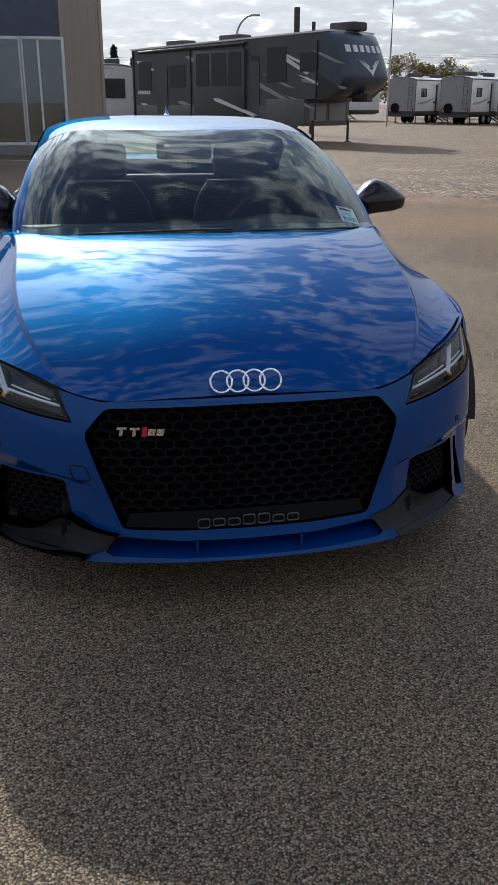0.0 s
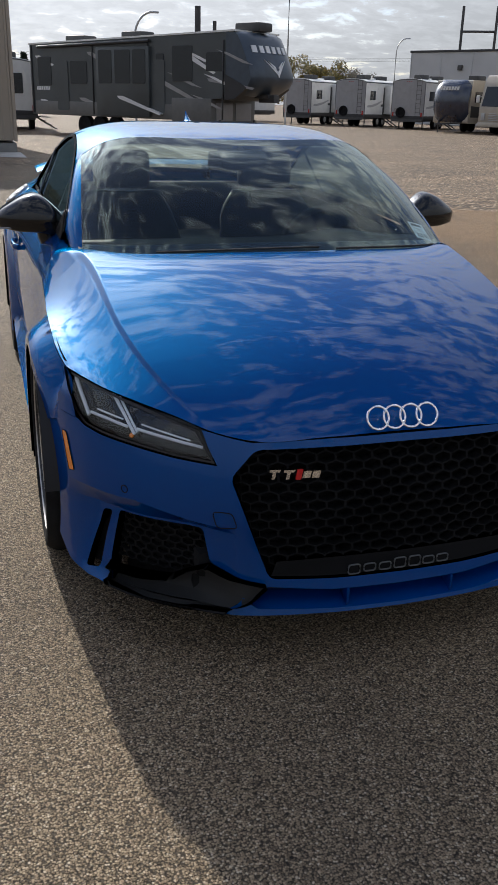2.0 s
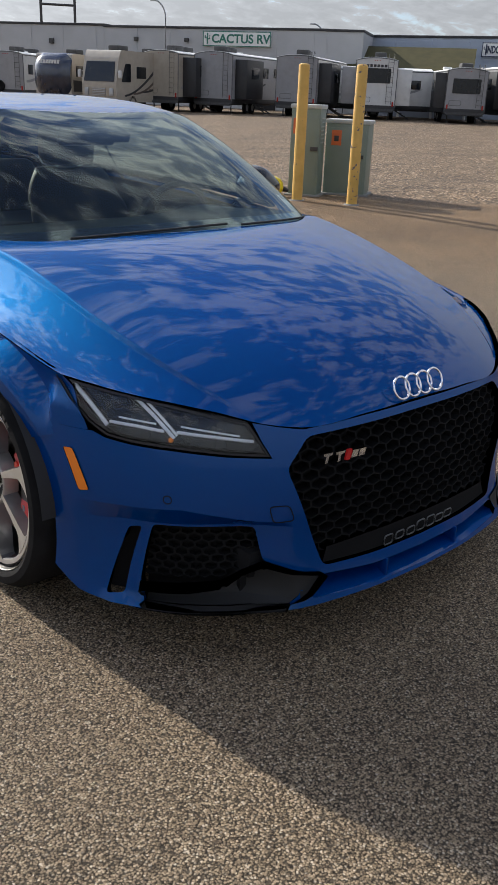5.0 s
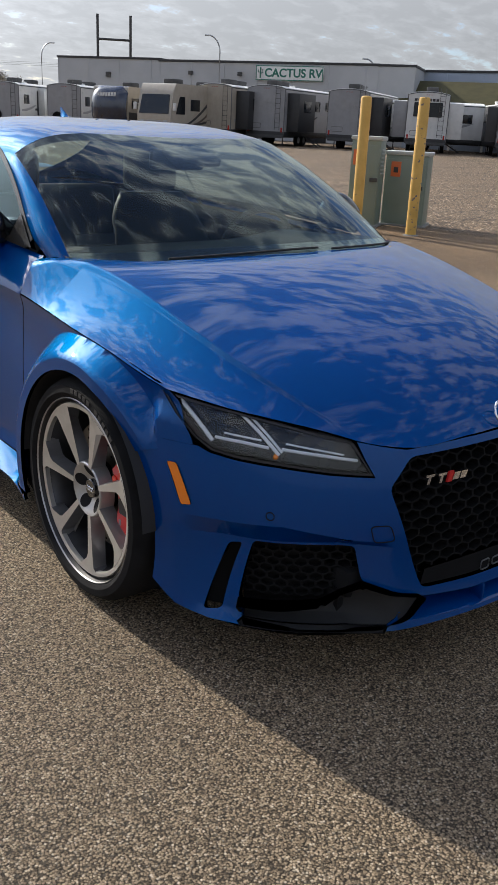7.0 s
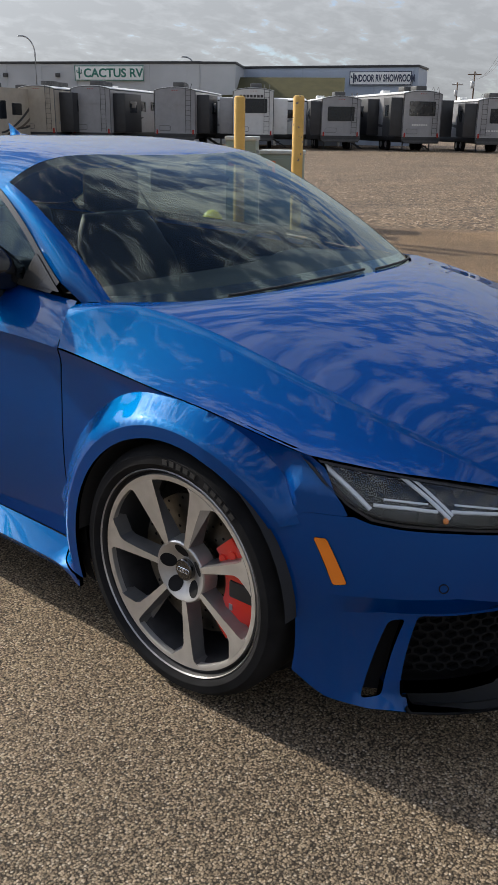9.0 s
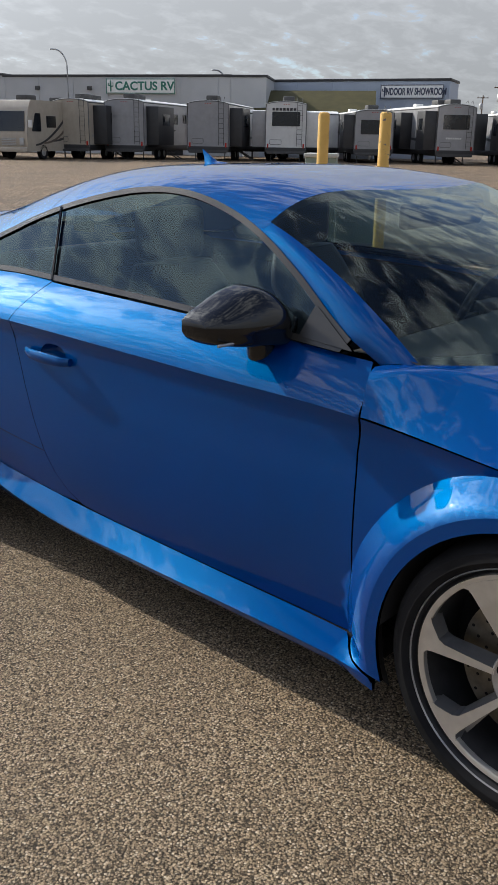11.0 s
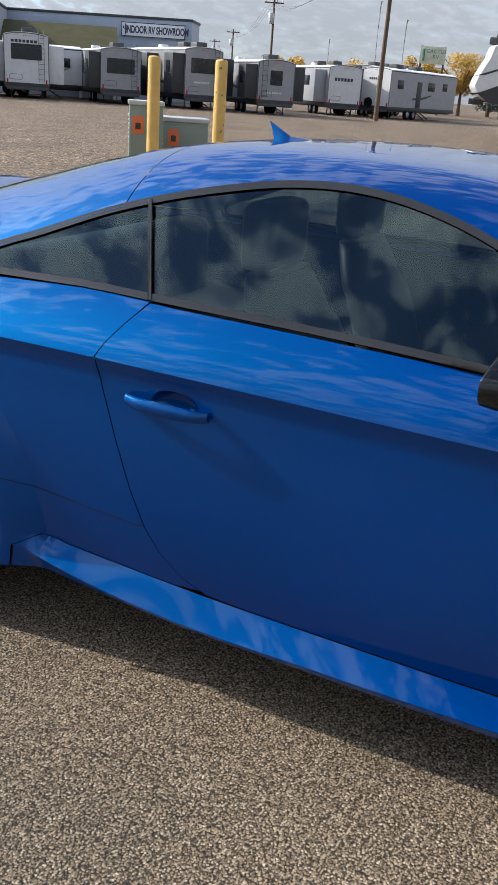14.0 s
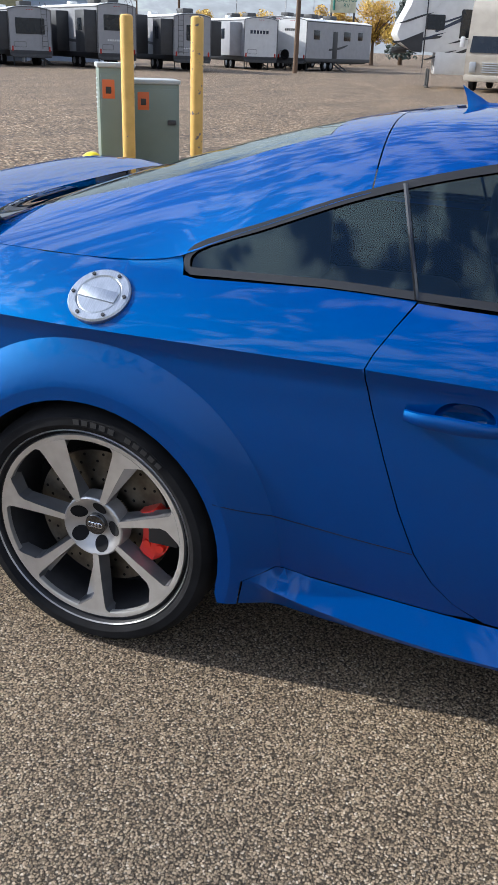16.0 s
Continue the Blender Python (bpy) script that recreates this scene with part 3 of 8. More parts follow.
SEAM_LOW = [(1.706, 0.44), (1.85, 0.452), (2.0, 0.468), (2.13, 0.486), (2.165, 0.49)]
SEAM_REAR = [(2.735, 0.605), (2.78, 0.66), (2.82, 0.72), (2.86, 0.80), (2.90, 0.86)]
G = 0.0013
for sign in (-1, 1):
    f = flank(sign)
    flip = sign > 0
    fender = [(-0.450, 0.607)] + arc(0, 143, -20, LIP_R, 30) + [(0.43, 0.222), (0.478 - G, 0.236)] + [(0.492 - G, 0.5), (0.498 - G, 0.72), (0.492 - G, float(CREASE_Z(0.49)) - G)]
    fender += [(y, float(CREASE_Z(y)) - G) for y in np.arange(0.44, -0.33, -0.05)] + [(-0.352, 0.7215), (-0.384, 0.700), (-0.410, 0.660), (-0.438, 0.628)]
    fl = [flare_arc(0, 165, -30, q) for q in (1.0, 0.66, 0.33, 0.0)]
    part_f = skin("front_fender", fender, f, BLUE, car, lines=fl, step=0.026, flip=not flip)
    door_out = [(0.494 + G, 0.5), (0.478 + G, 0.242)] + [(y, float(SILL_TOP(y)) + G) for y in np.arange(0.54, 1.50, 0.08)]
    door_out += [(1.53, 0.291), (1.60, 0.325), (1.655, 0.375), (1.70, 0.44), (1.745, 0.54), (1.79, 0.66), (1.825, 0.76), (1.846, 0.83), (1.848, 0.856), (1.835, 0.885), (1.805, 0.93), (1.772, 0.973)]
    door_out += [(y, float(BELT_Z(y)) - 0.004) for y in np.arange(1.70, 0.60, -0.1)] + [(0.535, 0.922), (0.505, 0.87), (0.496 + G, 0.81), (0.50 + G, 0.72)]
    lines = [crease_line(0.4, 1.95)]
    # arch flare strips cross neither door edge
    door = skin("door", door_out, f, BLUE, car, holes=[rounded([(1.595, 0.738), (1.675, 0.738), (1.705, 0.772), (1.675, 0.806), (1.595, 0.806), (1.565, 0.772)], 0.03)], lines=lines, step=0.03, flip=not flip)
    quarter = [(1.7735 + G, 0.976), (1.8065 + G, 0.93), (1.8365 + G, 0.885), (1.8495 + G, 0.856), (1.8475 + G, 0.83), (1.8265 + G, 0.76), (1.7915 + G, 0.66), (1.7465 + G, 0.54), (1.7015 + G, 0.44), (1.657 + G, 0.3765), (1.602 + G, 0.3262), (1.55, 0.2975)]
    quarter += [(y, float(SILL_TOP(y)) + 0.001) for y in np.arange(1.62, 2.0, 0.08)] + [(2.02, 0.333), (2.093, 0.2945), (2.102, 0.227), (2.150, 0.225), (2.156, 0.25)]
    quarter += arc(AXLES[1], 190, -20, LIP_R, 36) + [(3.0, 0.24), (3.16, 0.30), (3.2, 0.5), (3.21, 0.7), (3.2, 0.86), (3.19, 0.975)] + [(y, float(BELT_Z(y))) for y in np.arange(3.1, 2.75, -0.1)] + [(y, float(RAIL_END(y)) - 0.005) for y in np.arange(2.70, 2.34, -0.05)] + [(2.338, 1.010), (2.327, 1.008), (2.322, 0.995), (2.313, window_foot(2.31) + 0.004)] + [(y, window_foot(y)) for y in np.arange(2.28, 1.85, -0.1)]
    skin("rear_quarter", quarter, f, BLUE, car, lines=[crease_line(1.8, 3.25)] + [flare_arc(1, 195, -30, q) for q in (1.0, 0.66, 0.33, 0.0)], step=0.03, flip=not flip)
    sill = [(0.36, 0.195), (0.37, 0.207), (0.43, 0.219)] + [(y, float(SILL_TOP(y)) - 0.0012) for y in np.arange(0.5, 2.0, 0.08)] + [(2.018, 0.3315), (2.090, 0.2935)] + [(y, float(SILL_EDGE(y)) - 0.012) for y in np.arange(2.05, 0.35, -0.1)]
    skin("sill", sill, f, BLUE, car, lines=[[(y, float(SILL_EDGE(y))) for y in np.arange(0.3, 2.2, 0.05)]], step=0.03, depth=0.03, flip=not flip)
    low = [(0.36, 0.172), (0.36, 0.196)] + [(y, float(SILL_EDGE(y)) - 0.013) for y in np.arange(0.4, 2.06, 0.1)] + [(2.090, 0.2925), (2.100, 0.226), (1.85, 0.219), (1.6, 0.200), (1.15, 0.184)]
    skin("sill_skirt", low, flank(sign, 0.006), BLUE, car, step=0.05, flip=not flip)
    # inner dark shell keeps daylight out behind the gaps
    shell = [(-0.30, 0.60)] + arc(0, 140, -25, LIP_R + 0.012, 20) + [(0.47, 0.222), (2.1, 0.25)] + arc(AXLES[1], 205, -20, LIP_R + 0.012, 24) + [(3.1, 0.3), (3.15, 0.93)] + [(y, float(BELT_Z(y)) - 0.03) for y in np.arange(3.0, 0.6, -0.2)] + [(0.5, 0.80), (0.0, 0.74)]
    skin("inner_panel", shell, flank(sign, 0.045), GAP, car, step=0.08, depth=0, flip=not flip)
    # handle bowl and grip
    bm = bmesh.new()
    rings = []
    for k, (sc, dp) in enumerate(((1.0, 0.002), (0.86, 0.022), (0.6, 0.034), (0.2, 0.038))):
        ring = []
        for a, b in rounded([(1.595, 0.738), (1.675, 0.738), (1.705, 0.772), (1.675, 0.806), (1.595, 0.806), (1.565, 0.772)], 0.03):
            yy, zz = 1.635 + (a - 1.635) * sc, 0.772 + (b - 0.772) * sc
            ring.append(bm.verts.new((sign * (float(side_x(yy, zz)) - dp), yy, zz)))
        rings.append(ring)
    for r1, r2 in zip(rings, rings[1:]):
        for i in range(len(r1)):
            bm.faces.new((r1[i], r1[(i + 1) % len(r1)], r2[(i + 1) % len(r2)], r2[i]))
    bm.faces.new(rings[-1])
    part("handle_bowl", bm, BLUE, door)
    bm = bmesh.new()
    prof = Curve((1.542, 0.020), (1.56, 0.034), (1.60, 0.042), (1.68, 0.043), (1.73, 0.036), (1.758, 0.024))
    rings = []
    for yy in np.linspace(1.542, 1.758, 22):
        zz = 0.766 + 0.02 * (yy - 1.6)
        o = float(side_x(yy, zz)) + float(prof(yy)) - 0.012
        h = 0.013 + 0.005 * math.sin(math.pi * (yy - 1.542) / 0.216)
        rings.append([bm.verts.new((sign * (o + 0.010 * math.cos(a)), yy, zz + h * math.sin(a))) for a in np.linspace(0, math.tau, 12, endpoint=False)])
    for r1, r2 in zip(rings, rings[1:]):
        for i in range(12):
            bm.faces.new((r1[i], r1[(i + 1) % 12], r2[(i + 1) % 12], r2[i]))
    bm.faces.new(rings[0])
    bm.faces.new(rings[-1])
    part("door_handle", bm, BLUE, door)

# thin seams between quarter, side panel and rear bumper
for sign in (-1, 1):
    for line in (SEAM_LOW, SEAM_REAR):
        arr = np.array(resample(line, 0.03, False))
        bm = bmesh.new()
        tube(bm, np.stack([sign * (side_x(arr[:, 0], arr[:, 1]) + 0.0002), arr[:, 0], arr[:, 1]], 1), 0.0011, 5)
        part("panel_seam", bm, GAP, car)

# --- bonnet ---
bon = [(float(x), float(EDGE_Y(abs(x)))) for x in np.linspace(-0.826, 0.826, 60)]
bon = [(x, y + 0.003) for x, y in bon]
right = [(float(CREASE_X(y)) - 0.0016, y) for y in np.arange(-0.33, 0.49, 0.05)]
rear = [(float(x), float(COWL_Y(abs(x))) - 0.002) for x in np.linspace(0.70, -0.70, 50)]
rear = [(0.831, 0.491), (0.80, 0.503), (0.775, 0.510), (0.745, 0.515), (0.715, 0.48)] + rear + [(-0.715, 0.48), (-0.745, 0.515), (-0.775, 0.510), (-0.80, 0.503), (-0.831, 0.491)]
left = [(-x, y) for x, y in right[::-1]]
ridges = [[(s * (fold_x(y) + d * float(fold_wide(y))), y) for y in np.arange(-0.70, 0.42, 0.02)] for s in (-1, 1) for d in (-0.75, -0.5, -0.32, -0.16, 0.0, 0.16, 0.32, 0.5, 0.75)]
skin("bonnet", bon + right + rear + left, bonnet_top(), BLUE, car, lines=ridges, step=0.024, depth=0.006)
under = [(x * 0.96, y * 0.93 + 0.05) for x, y in bon + right + rear + left]
skin("bonnet_liner", under, bonnet_top(0.05), GAP, car, step=0.09, depth=0)

# --- roof, pillars and hatch on one surface ---
def grid_roof(q, t):
    y0 = roof_front(q)
    y = y0 + (1.94 - 0.03 * q * q - y0) * t
    return roof_point(q, y)


QS = np.concatenate([-np.linspace(1, 0.6, 16) ** 0.7, np.linspace(-0.68, 0.68, 17), np.linspace(0.6, 1, 16) ** 0.7])
QS = np.unique(np.round(np.sign(QS) * np.minimum(np.abs(QS), 1), 4))
sheet("roof", grid_roof, QS, np.linspace(0, 1, 36), BLUE, car)


def grid_hatch(q, t):
    return roof_point(q, (1.9435 - 0.03 * q * q) + (3.20 - 1.9435 + 0.03 * q * q) * t)


def hatch_frame(lo, hi, t0, t1, name, mat, drop=0.0, nq=14, nt=30):
    def g(q, t):
        p = grid_hatch(q, t)
        p[:, 2] -= drop
        return p
    return sheet(name, g, np.linspace(lo, hi, nq), np.linspace(t0, t1, nt), mat, car)


def glass_half(t):
    return 0.50 + 0.15 * t


for s in (-1, 1):
    sheet("rear_pillar", lambda k, t: grid_hatch(s * (glass_half(t) + (1 - glass_half(t)) * k), t), np.linspace(0, 1.022, 22), np.linspace(0, 1, 44), BLUE, car, flip=s < 0)
sheet("hatch_head", lambda k, t: grid_hatch(k * glass_half(t), t), np.linspace(-1, 1, 30), np.linspace(0, 0.12, 8), BLUE, car)
sheet("tailgate", lambda k, t: grid_hatch(k * glass_half(t), t), np.linspace(-1, 1, 30), np.linspace(0.80, 1, 10), BLUE, car)
rw = sheet("rear_window", lambda k, t: grid_hatch(k * glass_half(t), t) - np.array([0, 0, 0.003]), np.linspace(-1, 1, 26), np.linspace(0.125, 0.80, 22), SCREEN_GLASS, car)
rw["label"] = "dark tinted rear window"
rw.visible_shadow = False


def pillar(sign):
    def g(v, t):
        """v from the windscreen's edge to the side glass, t upwards."""
        a = screen(np.full_like(t, sign * 0.985), t)
        y = np.interp(t, [0, 1], [0.515, 0.9])
        y = 0.515 + (roof_front(1.0) - 0.515) * t
        xb, zb = rail(y)
        b = np.stack([sign * xb, y, zb], 1)
        p = a + (b - a) * v[:, None]
        bulge = 0.018 * 4 * v * (1 - v) * (1 - t**3)
        p[:, 0] += sign * bulge * 0.75
        p[:, 2] += bulge * 0.65
        return p
    return g


for s in (-1, 1):
    sheet("windscreen_pillar", pillar(s), np.linspace(0, 1, 8), np.linspace(0, 1, 24), BLUE, car, flip=s < 0)
ws = sheet("windscreen", screen, np.linspace(-0.985, 0.985, 31), np.linspace(0.0, 1.0, 16), SCREEN_GLASS, car, "clear laminated windscreen")
ws.visible_shadow = False
band = sheet("windscreen_band", lambda q, v: screen(q, v) - np.array([0, 0, 0.006]), np.linspace(-0.985, 0.985, 31), np.linspace(0.0, 0.07, 4), BLACK_GLOSS, car)
sheet("cowl", lambda q, v: np.stack([0.66 * q, (0.125 + 0.24 * np.abs(q) ** 2.3) * (1 - v) + (0.08 + 0.24 * np.abs(q) ** 2.3) * v, 0.938 - 0.02 * q * q - 0.045 * v], 1), np.linspace(-1, 1, 25), np.linspace(0, 1, 4), BLACK_MATT, car)

# --- side glass with its black and bright surround ---
def glass_plane(sign, out=0.0):
    return lambda y, z: np.stack([sign * (np.minimum(tumble(z, y), 0.752) + out), y, z], 1)


for sign in (-1, 1):
    flip = sign < 0
    top = [(y, float(GLASS_TOP(y))) for y in np.arange(0.60, 2.19, 0.04)] + [(2.22, 1.068), (2.27, 1.049), (2.30, 1.034), (2.315, 1.019), (2.320, 1.003)]
    base = [(2.316, window_foot(2.30) + 0.014)] + [(y, window_foot(y) + 0.006) for y in np.arange(2.300, 0.60, -0.08)]

    def shrink(pts, k):
        out, n = [], len(pts)
        area = sum(pts[i][0] * pts[(i + 1) % n][1] - pts[(i + 1) % n][0] * pts[i][1] for i in range(n))
        for i in range(n):
            a, b = np.array(pts[i - 1]), np.array(pts[(i + 1) % n])
            d = (b - a) / (np.linalg.norm(b - a) + 1e-9)
            nn = np.array([-d[1], d[0]]) * (1 if area > 0 else -1)
            out.append(tuple(np.array(pts[i]) + nn * k))
        return out
    whole = base + top
    inner = shrink(whole, 0.013)
    skin("window_frame", shrink(whole, -0.003), glass_plane(sign, 0.004), WINDOW_TRIM, car, holes=[inner], step=0.03, depth=0.012, flip=flip, label="anthracite side window surround")
    pane = shrink(whole, 0.010)
    split = 1.80
    front_pane = [p for p in pane if p[0] < split - 0.01]
    sw = skin("side_window", pane, glass_plane(sign, -0.004), SIDE_GLASS, car, step=0.06, depth=0, flip=flip, label="tinted side window")
    sw.visible_shadow = False
    bm = bmesh.new()
    pts = [(sign * (tumble(z, 1.8) + 0.004), 1.775 + (z - 0.976) * 0.30, z) for z in np.linspace(0.98, 1.20, 8)]
    tube(bm, pts, 0.0055, 6)
    part("window_divider", bm, BLACK_GLOSS, car)
    tri = [(0.580, 0.942), (0.745, 0.957), (0.722, 1.036)]
    skin("mirror_sail", rounded(tri, 0.008, 2), glass_plane(sign, 0.008), WINDOW_TRIM, car, step=0.03, depth=0.02, flip=flip)

# --- nose: bumper with its openings ---
L = along_x
def nx(pts):
    return [(float(along_x(x)), z) for x, z in pts]


half_top = [(0.0, 0.626), (0.2, 0.624), (0.405, 0.617), (0.470, 0.629), (0.523, 0.641), (0.510, 0.598), (0.492, 0.555), (0.592, 0.564), (0.689, 0.578), (0.761, 0.586), (0.798, 0.595), (0.812, 0.606)]
half_side = [(float(along_y(-0.405)), 0.602), (float(along_y(-0.34)), 0.570), (float(along_y(-0.287)), 0.547)]
half_arch = [(float(along_y(-math.sqrt(LIP_R**2 - (z - HUB_Z) ** 2))), z) for z in np.linspace(0.535, 0.21, 12)]
half_low = [(float(along_y(-0.375)), 0.180)] + nx([(0.852, 0.166), (0.818, 0.153), (0.776, 0.152), (0.70, 0.151), (0.60, 0.150), (0.47, 0.152), (0.43, 0.154), (0.2, 0.154), (0.0, 0.153)])
half = nx(half_top) + half_side + half_arch + half_low
whole = half + [(-a, b) for a, b in half[::-1][1:-1]]
GRILLE = [(0.0, 0.606), (0.2, 0.604), (0.398, 0.600), (0.462, 0.527), (0.366, 0.250), (0.2, 0.245), (0.0, 0.244)]
FOG = [(0.745, 0.374), (0.535, 0.372), (0.518, 0.280), (0.425, 0.246), (0.440, 0.190), (0.478, 0.162), (0.60, 0.159), (0.767, 0.161), (0.774, 0.216)]
SLOT = [(0.763, 0.366), (0.785, 0.360), (0.824, 0.172), (0.802, 0.178)]
LOWSLOT = [(0.0, 0.213), (0.2, 0.215), (0.368, 0.229), (0.388, 0.222), (0.418, 0.184), (0.40, 0.172), (0.2, 0.165), (0.0, 0.163)]


def both(half_pts):
    return nx(half_pts) + [(-a, b) for a, b in nx(half_pts)[::-1] if abs(a) > 1e-6]


hole_list = [rounded(both(GRILLE), 0.02, 3), both(LOWSLOT)]
for s in (-1, 1):
    hole_list += [rounded([(s * a, b) for a, b in nx(FOG)], 0.012, 3), rounded([(s * a, b) for a, b in nx(SLOT)], 0.012, 3)]
ledge_lines = [[(s * float(along_x(x)), float(ledge_span(x)[k])) for x in np.arange(0.47, 0.845, 0.02)] for s in (-1, 1) for k in (0, 1)]
bumper = skin("front_bumper", whole, nose(), BLUE, car, holes=hole_list, lines=ledge_lines, step=0.026, depth=0.03, flip=False)

for s in (-1, 1):
    low = [(s * a, b) for a, b in nx([(0.470, 0.170), (0.60, 0.166), (0.766, 0.170), (0.776, 0.158), (0.772, 0.1505), (0.70, 0.1495), (0.60, 0.1485), (0.482, 0.1505)])]
    skin("intake_lower_trim", low, nose(-0.003), BLACK_MATT, bumper, step=0.03, depth=0.02, flip=s < 0)
backing = skin("grille_backing", both([(0.0, 0.62), (0.40, 0.612), (0.47, 0.53), (0.385, 0.235), (0.0, 0.230)]), nose(0.10), GAP, car, step=0.06, depth=0)


def honeycomb(name, half_outline, width, inset, mat, deep=0.016, rib=0.0042, mirror=0, squash=1.0):
    """Hexagonal ribs laid on the nose behind an opening."""
    outline = both(half_outline) if not mirror else [(mirror * a, b) for a, b in nx(half_outline)]
    arr = np.array(outline)
    f0, f1 = nose(inset), nose(inset + deep)
    bm = bmesh.new()
    R = width / math.sqrt(3)
    lo, hi = arr.min(0), arr.max(0)
    j, z = 0, lo[1]
    while z < hi[1] + R:
        a = lo[0] + (width / 2 if j % 2 else 0)
        while a < hi[0] + width:
            if inside(np.array([a]), np.array([z]), outline)[0]:
                ang = [radians(30 + 60 * k) for k in range(6)]
                outer = np.array([(a + R * math.cos(t), z + R * squash * math.sin(t)) for t in ang])
                inn = np.array([(a + (R - rib) * math.cos(t), z + (R - rib) * squash * math.sin(t)) for t in ang])
                deep_in = np.array([(a + (R - rib * 0.7) * math.cos(t), z + (R - rib * 0.7) * squash * math.sin(t)) for t in ang])
                po, pi, pd = f0(*outer.T), f0(*inn.T), f1(*deep_in.T)
                vo, vi, vd = ([bm.verts.new(p) for p in q] for q in (po, pi, pd))
                for k in range(6):
                    m = (k + 1) % 6
                    bm.faces.new((vo[k], vo[m], vi[m], vi[k]))
                    bm.faces.new((vi[k], vi[m], vd[m], vd[k]))
            a += width
        z += R * 1.5 * squash
        j += 1
    return part(name, bm, mat, car, smooth=False)


honeycomb("radiator_grille", [(0.0, 0.612), (0.2, 0.610), (0.40, 0.603), (0.465, 0.527), (0.380, 0.275), (0.0, 0.268)], 0.052, 0.020, GRILLE_BLACK, squash=0.56, rib=0.0034, deep=0.035)
for s in (-1, 1):
    honeycomb("side_intake_mesh", [(0.750, 0.385), (0.535, 0.383), (0.516, 0.274), (0.616, 0.226), (0.775, 0.214)], 0.040, 0.026, GRILLE_BLACK, mirror=s, squash=0.56)
    # added near-black sheets close these openings, standing in for the shade inside
    skin("side_intake_duct", [(s * a, b) for a, b in nx([(0.765, 0.40), (0.52, 0.40), (0.50, 0.25), (0.52, 0.17), (0.60, 0.162), (0.785, 0.165)])], nose(0.085), GAP, car, step=0.06, depth=0, flip=s < 0)
    skin("corner_slot_duct", [(s * a, b) for a, b in nx([(0.752, 0.375), (0.80, 0.365), (0.838, 0.170), (0.785, 0.165)])], nose(0.05), GAP, car, step=0.05, depth=0, flip=s < 0)
    # black tray under the mesh: its rim swells towards the grille's corner, its middle is hollow
    tray = [(0.776, 0.217), (0.70, 0.222), (0.616, 0.230), (0.518, 0.281), (0.43, 0.250), (0.372, 0.238), (0.386, 0.224), (0.418, 0.190), (0.446, 0.176), (0.480, 0.156), (0.60, 0.153), (0.772, 0.155)]

    def hollow(a, z):
        x = np.interp(np.abs(a), _len, _xf(_s))
        top = np.interp(x, [0.37, 0.43, 0.518, 0.616, 0.776], [0.238, 0.250, 0.281, 0.230, 0.217])
        u = np.clip((z - 0.155) / (top - 0.155), 0, 1)
        return nose(-0.004 + (0.004 + 0.030 * np.clip((x - 0.44) / 0.12, 0, 1)) * np.sin(math.pi * np.clip(u, 0, 1) ** 0.8))(a, z)
    skin("intake_tray", rounded([(s * a, b) for a, b in nx(tray)], 0.008, 2), hollow, BLACK_MATT, bumper, step=0.018, depth=0.03, flip=s < 0, lines=[[(s * a, b) for a, b in nx([(0.775, 0.208), (0.70, 0.212), (0.616, 0.220), (0.520, 0.268), (0.44, 0.240)])]])
    # tow eye cover and parking sensor
    if s < 0:
        bm = bmesh.new()
        pts = rounded([(s * a, b) for a, b in nx([(0.508, 0.434), (0.460, 0.434), (0.447, 0.392), (0.497, 0.389)])], 0.012, 3)
        P = nose(-0.0008)(*np.array(pts).T)
        tube(bm, P, 0.0016, 5, True)
        part("tow_eye_cover", bm, GAP, bumper)
    bm = bmesh.new()
    c = (s * float(along_x(0.714)), 0.458)
    P = nose(-0.0008)(*np.array([(c[0] + 0.010 * math.cos(t), c[1] + 0.010 * math.sin(t)) for t in np.linspace(0, math.tau, 20, endpoint=False)]).T)
    tube(bm, P, 0.0014, 5, True)
    part("parking_sensor", bm, GAP, bumper)
    mk = [(s * float(along_y(-0.408)), 0.549), (s * float(along_y(-0.438)), 0.552), (s * float(along_y(-0.470)), 0.453), (s * float(along_y(-0.440)), 0.446)]
    skin("side_marker", rounded(mk, 0.006, 2), nose(-0.0015), AMBER, bumper, step=0.02, depth=0.0015, flip=s < 0, label="amber side marker")

# lip fins, number-free plate of the maker's word, badges
for s in (-1, 1):
    bm = bmesh.new()
    p = nose(0.0)(np.array([float(along_x(0.155))]), np.array([0.178]))[0]
    box(bm, (s * p[0], p[1] + 0.026, 0.192), (0.008, 0.05, 0.050), 0.003)
    part("lip_fin", bm, BLUE, bumper)
# near-black sheet added behind the slot for the shade in it
skin("lower_slot_duct", both([(0.0, 0.222), (0.39, 0.236), (0.425, 0.165), (0.0, 0.155)]), nose(0.060), GAP, car, step=0.05, depth=0)
sheet("lip_shelf", lambda a, v: nose(0.060 * (1 - v))(a, 0.188 - 0.025 * v + 0.010 * (np.abs(a) / 0.43) ** 2), np.linspace(-0.428, 0.428, 41), np.linspace(0, 1, 6), BLUE, bumper, flip=True)
plate = skin("grille_bar", both([(0.0, 0.298), (0.2, 0.298), (0.345, 0.292), (0.360, 0.252), (0.2, 0.247), (0.0, 0.246)]), nose(0.012), GRILLE_BLACK, car, step=0.03, depth=0.02)
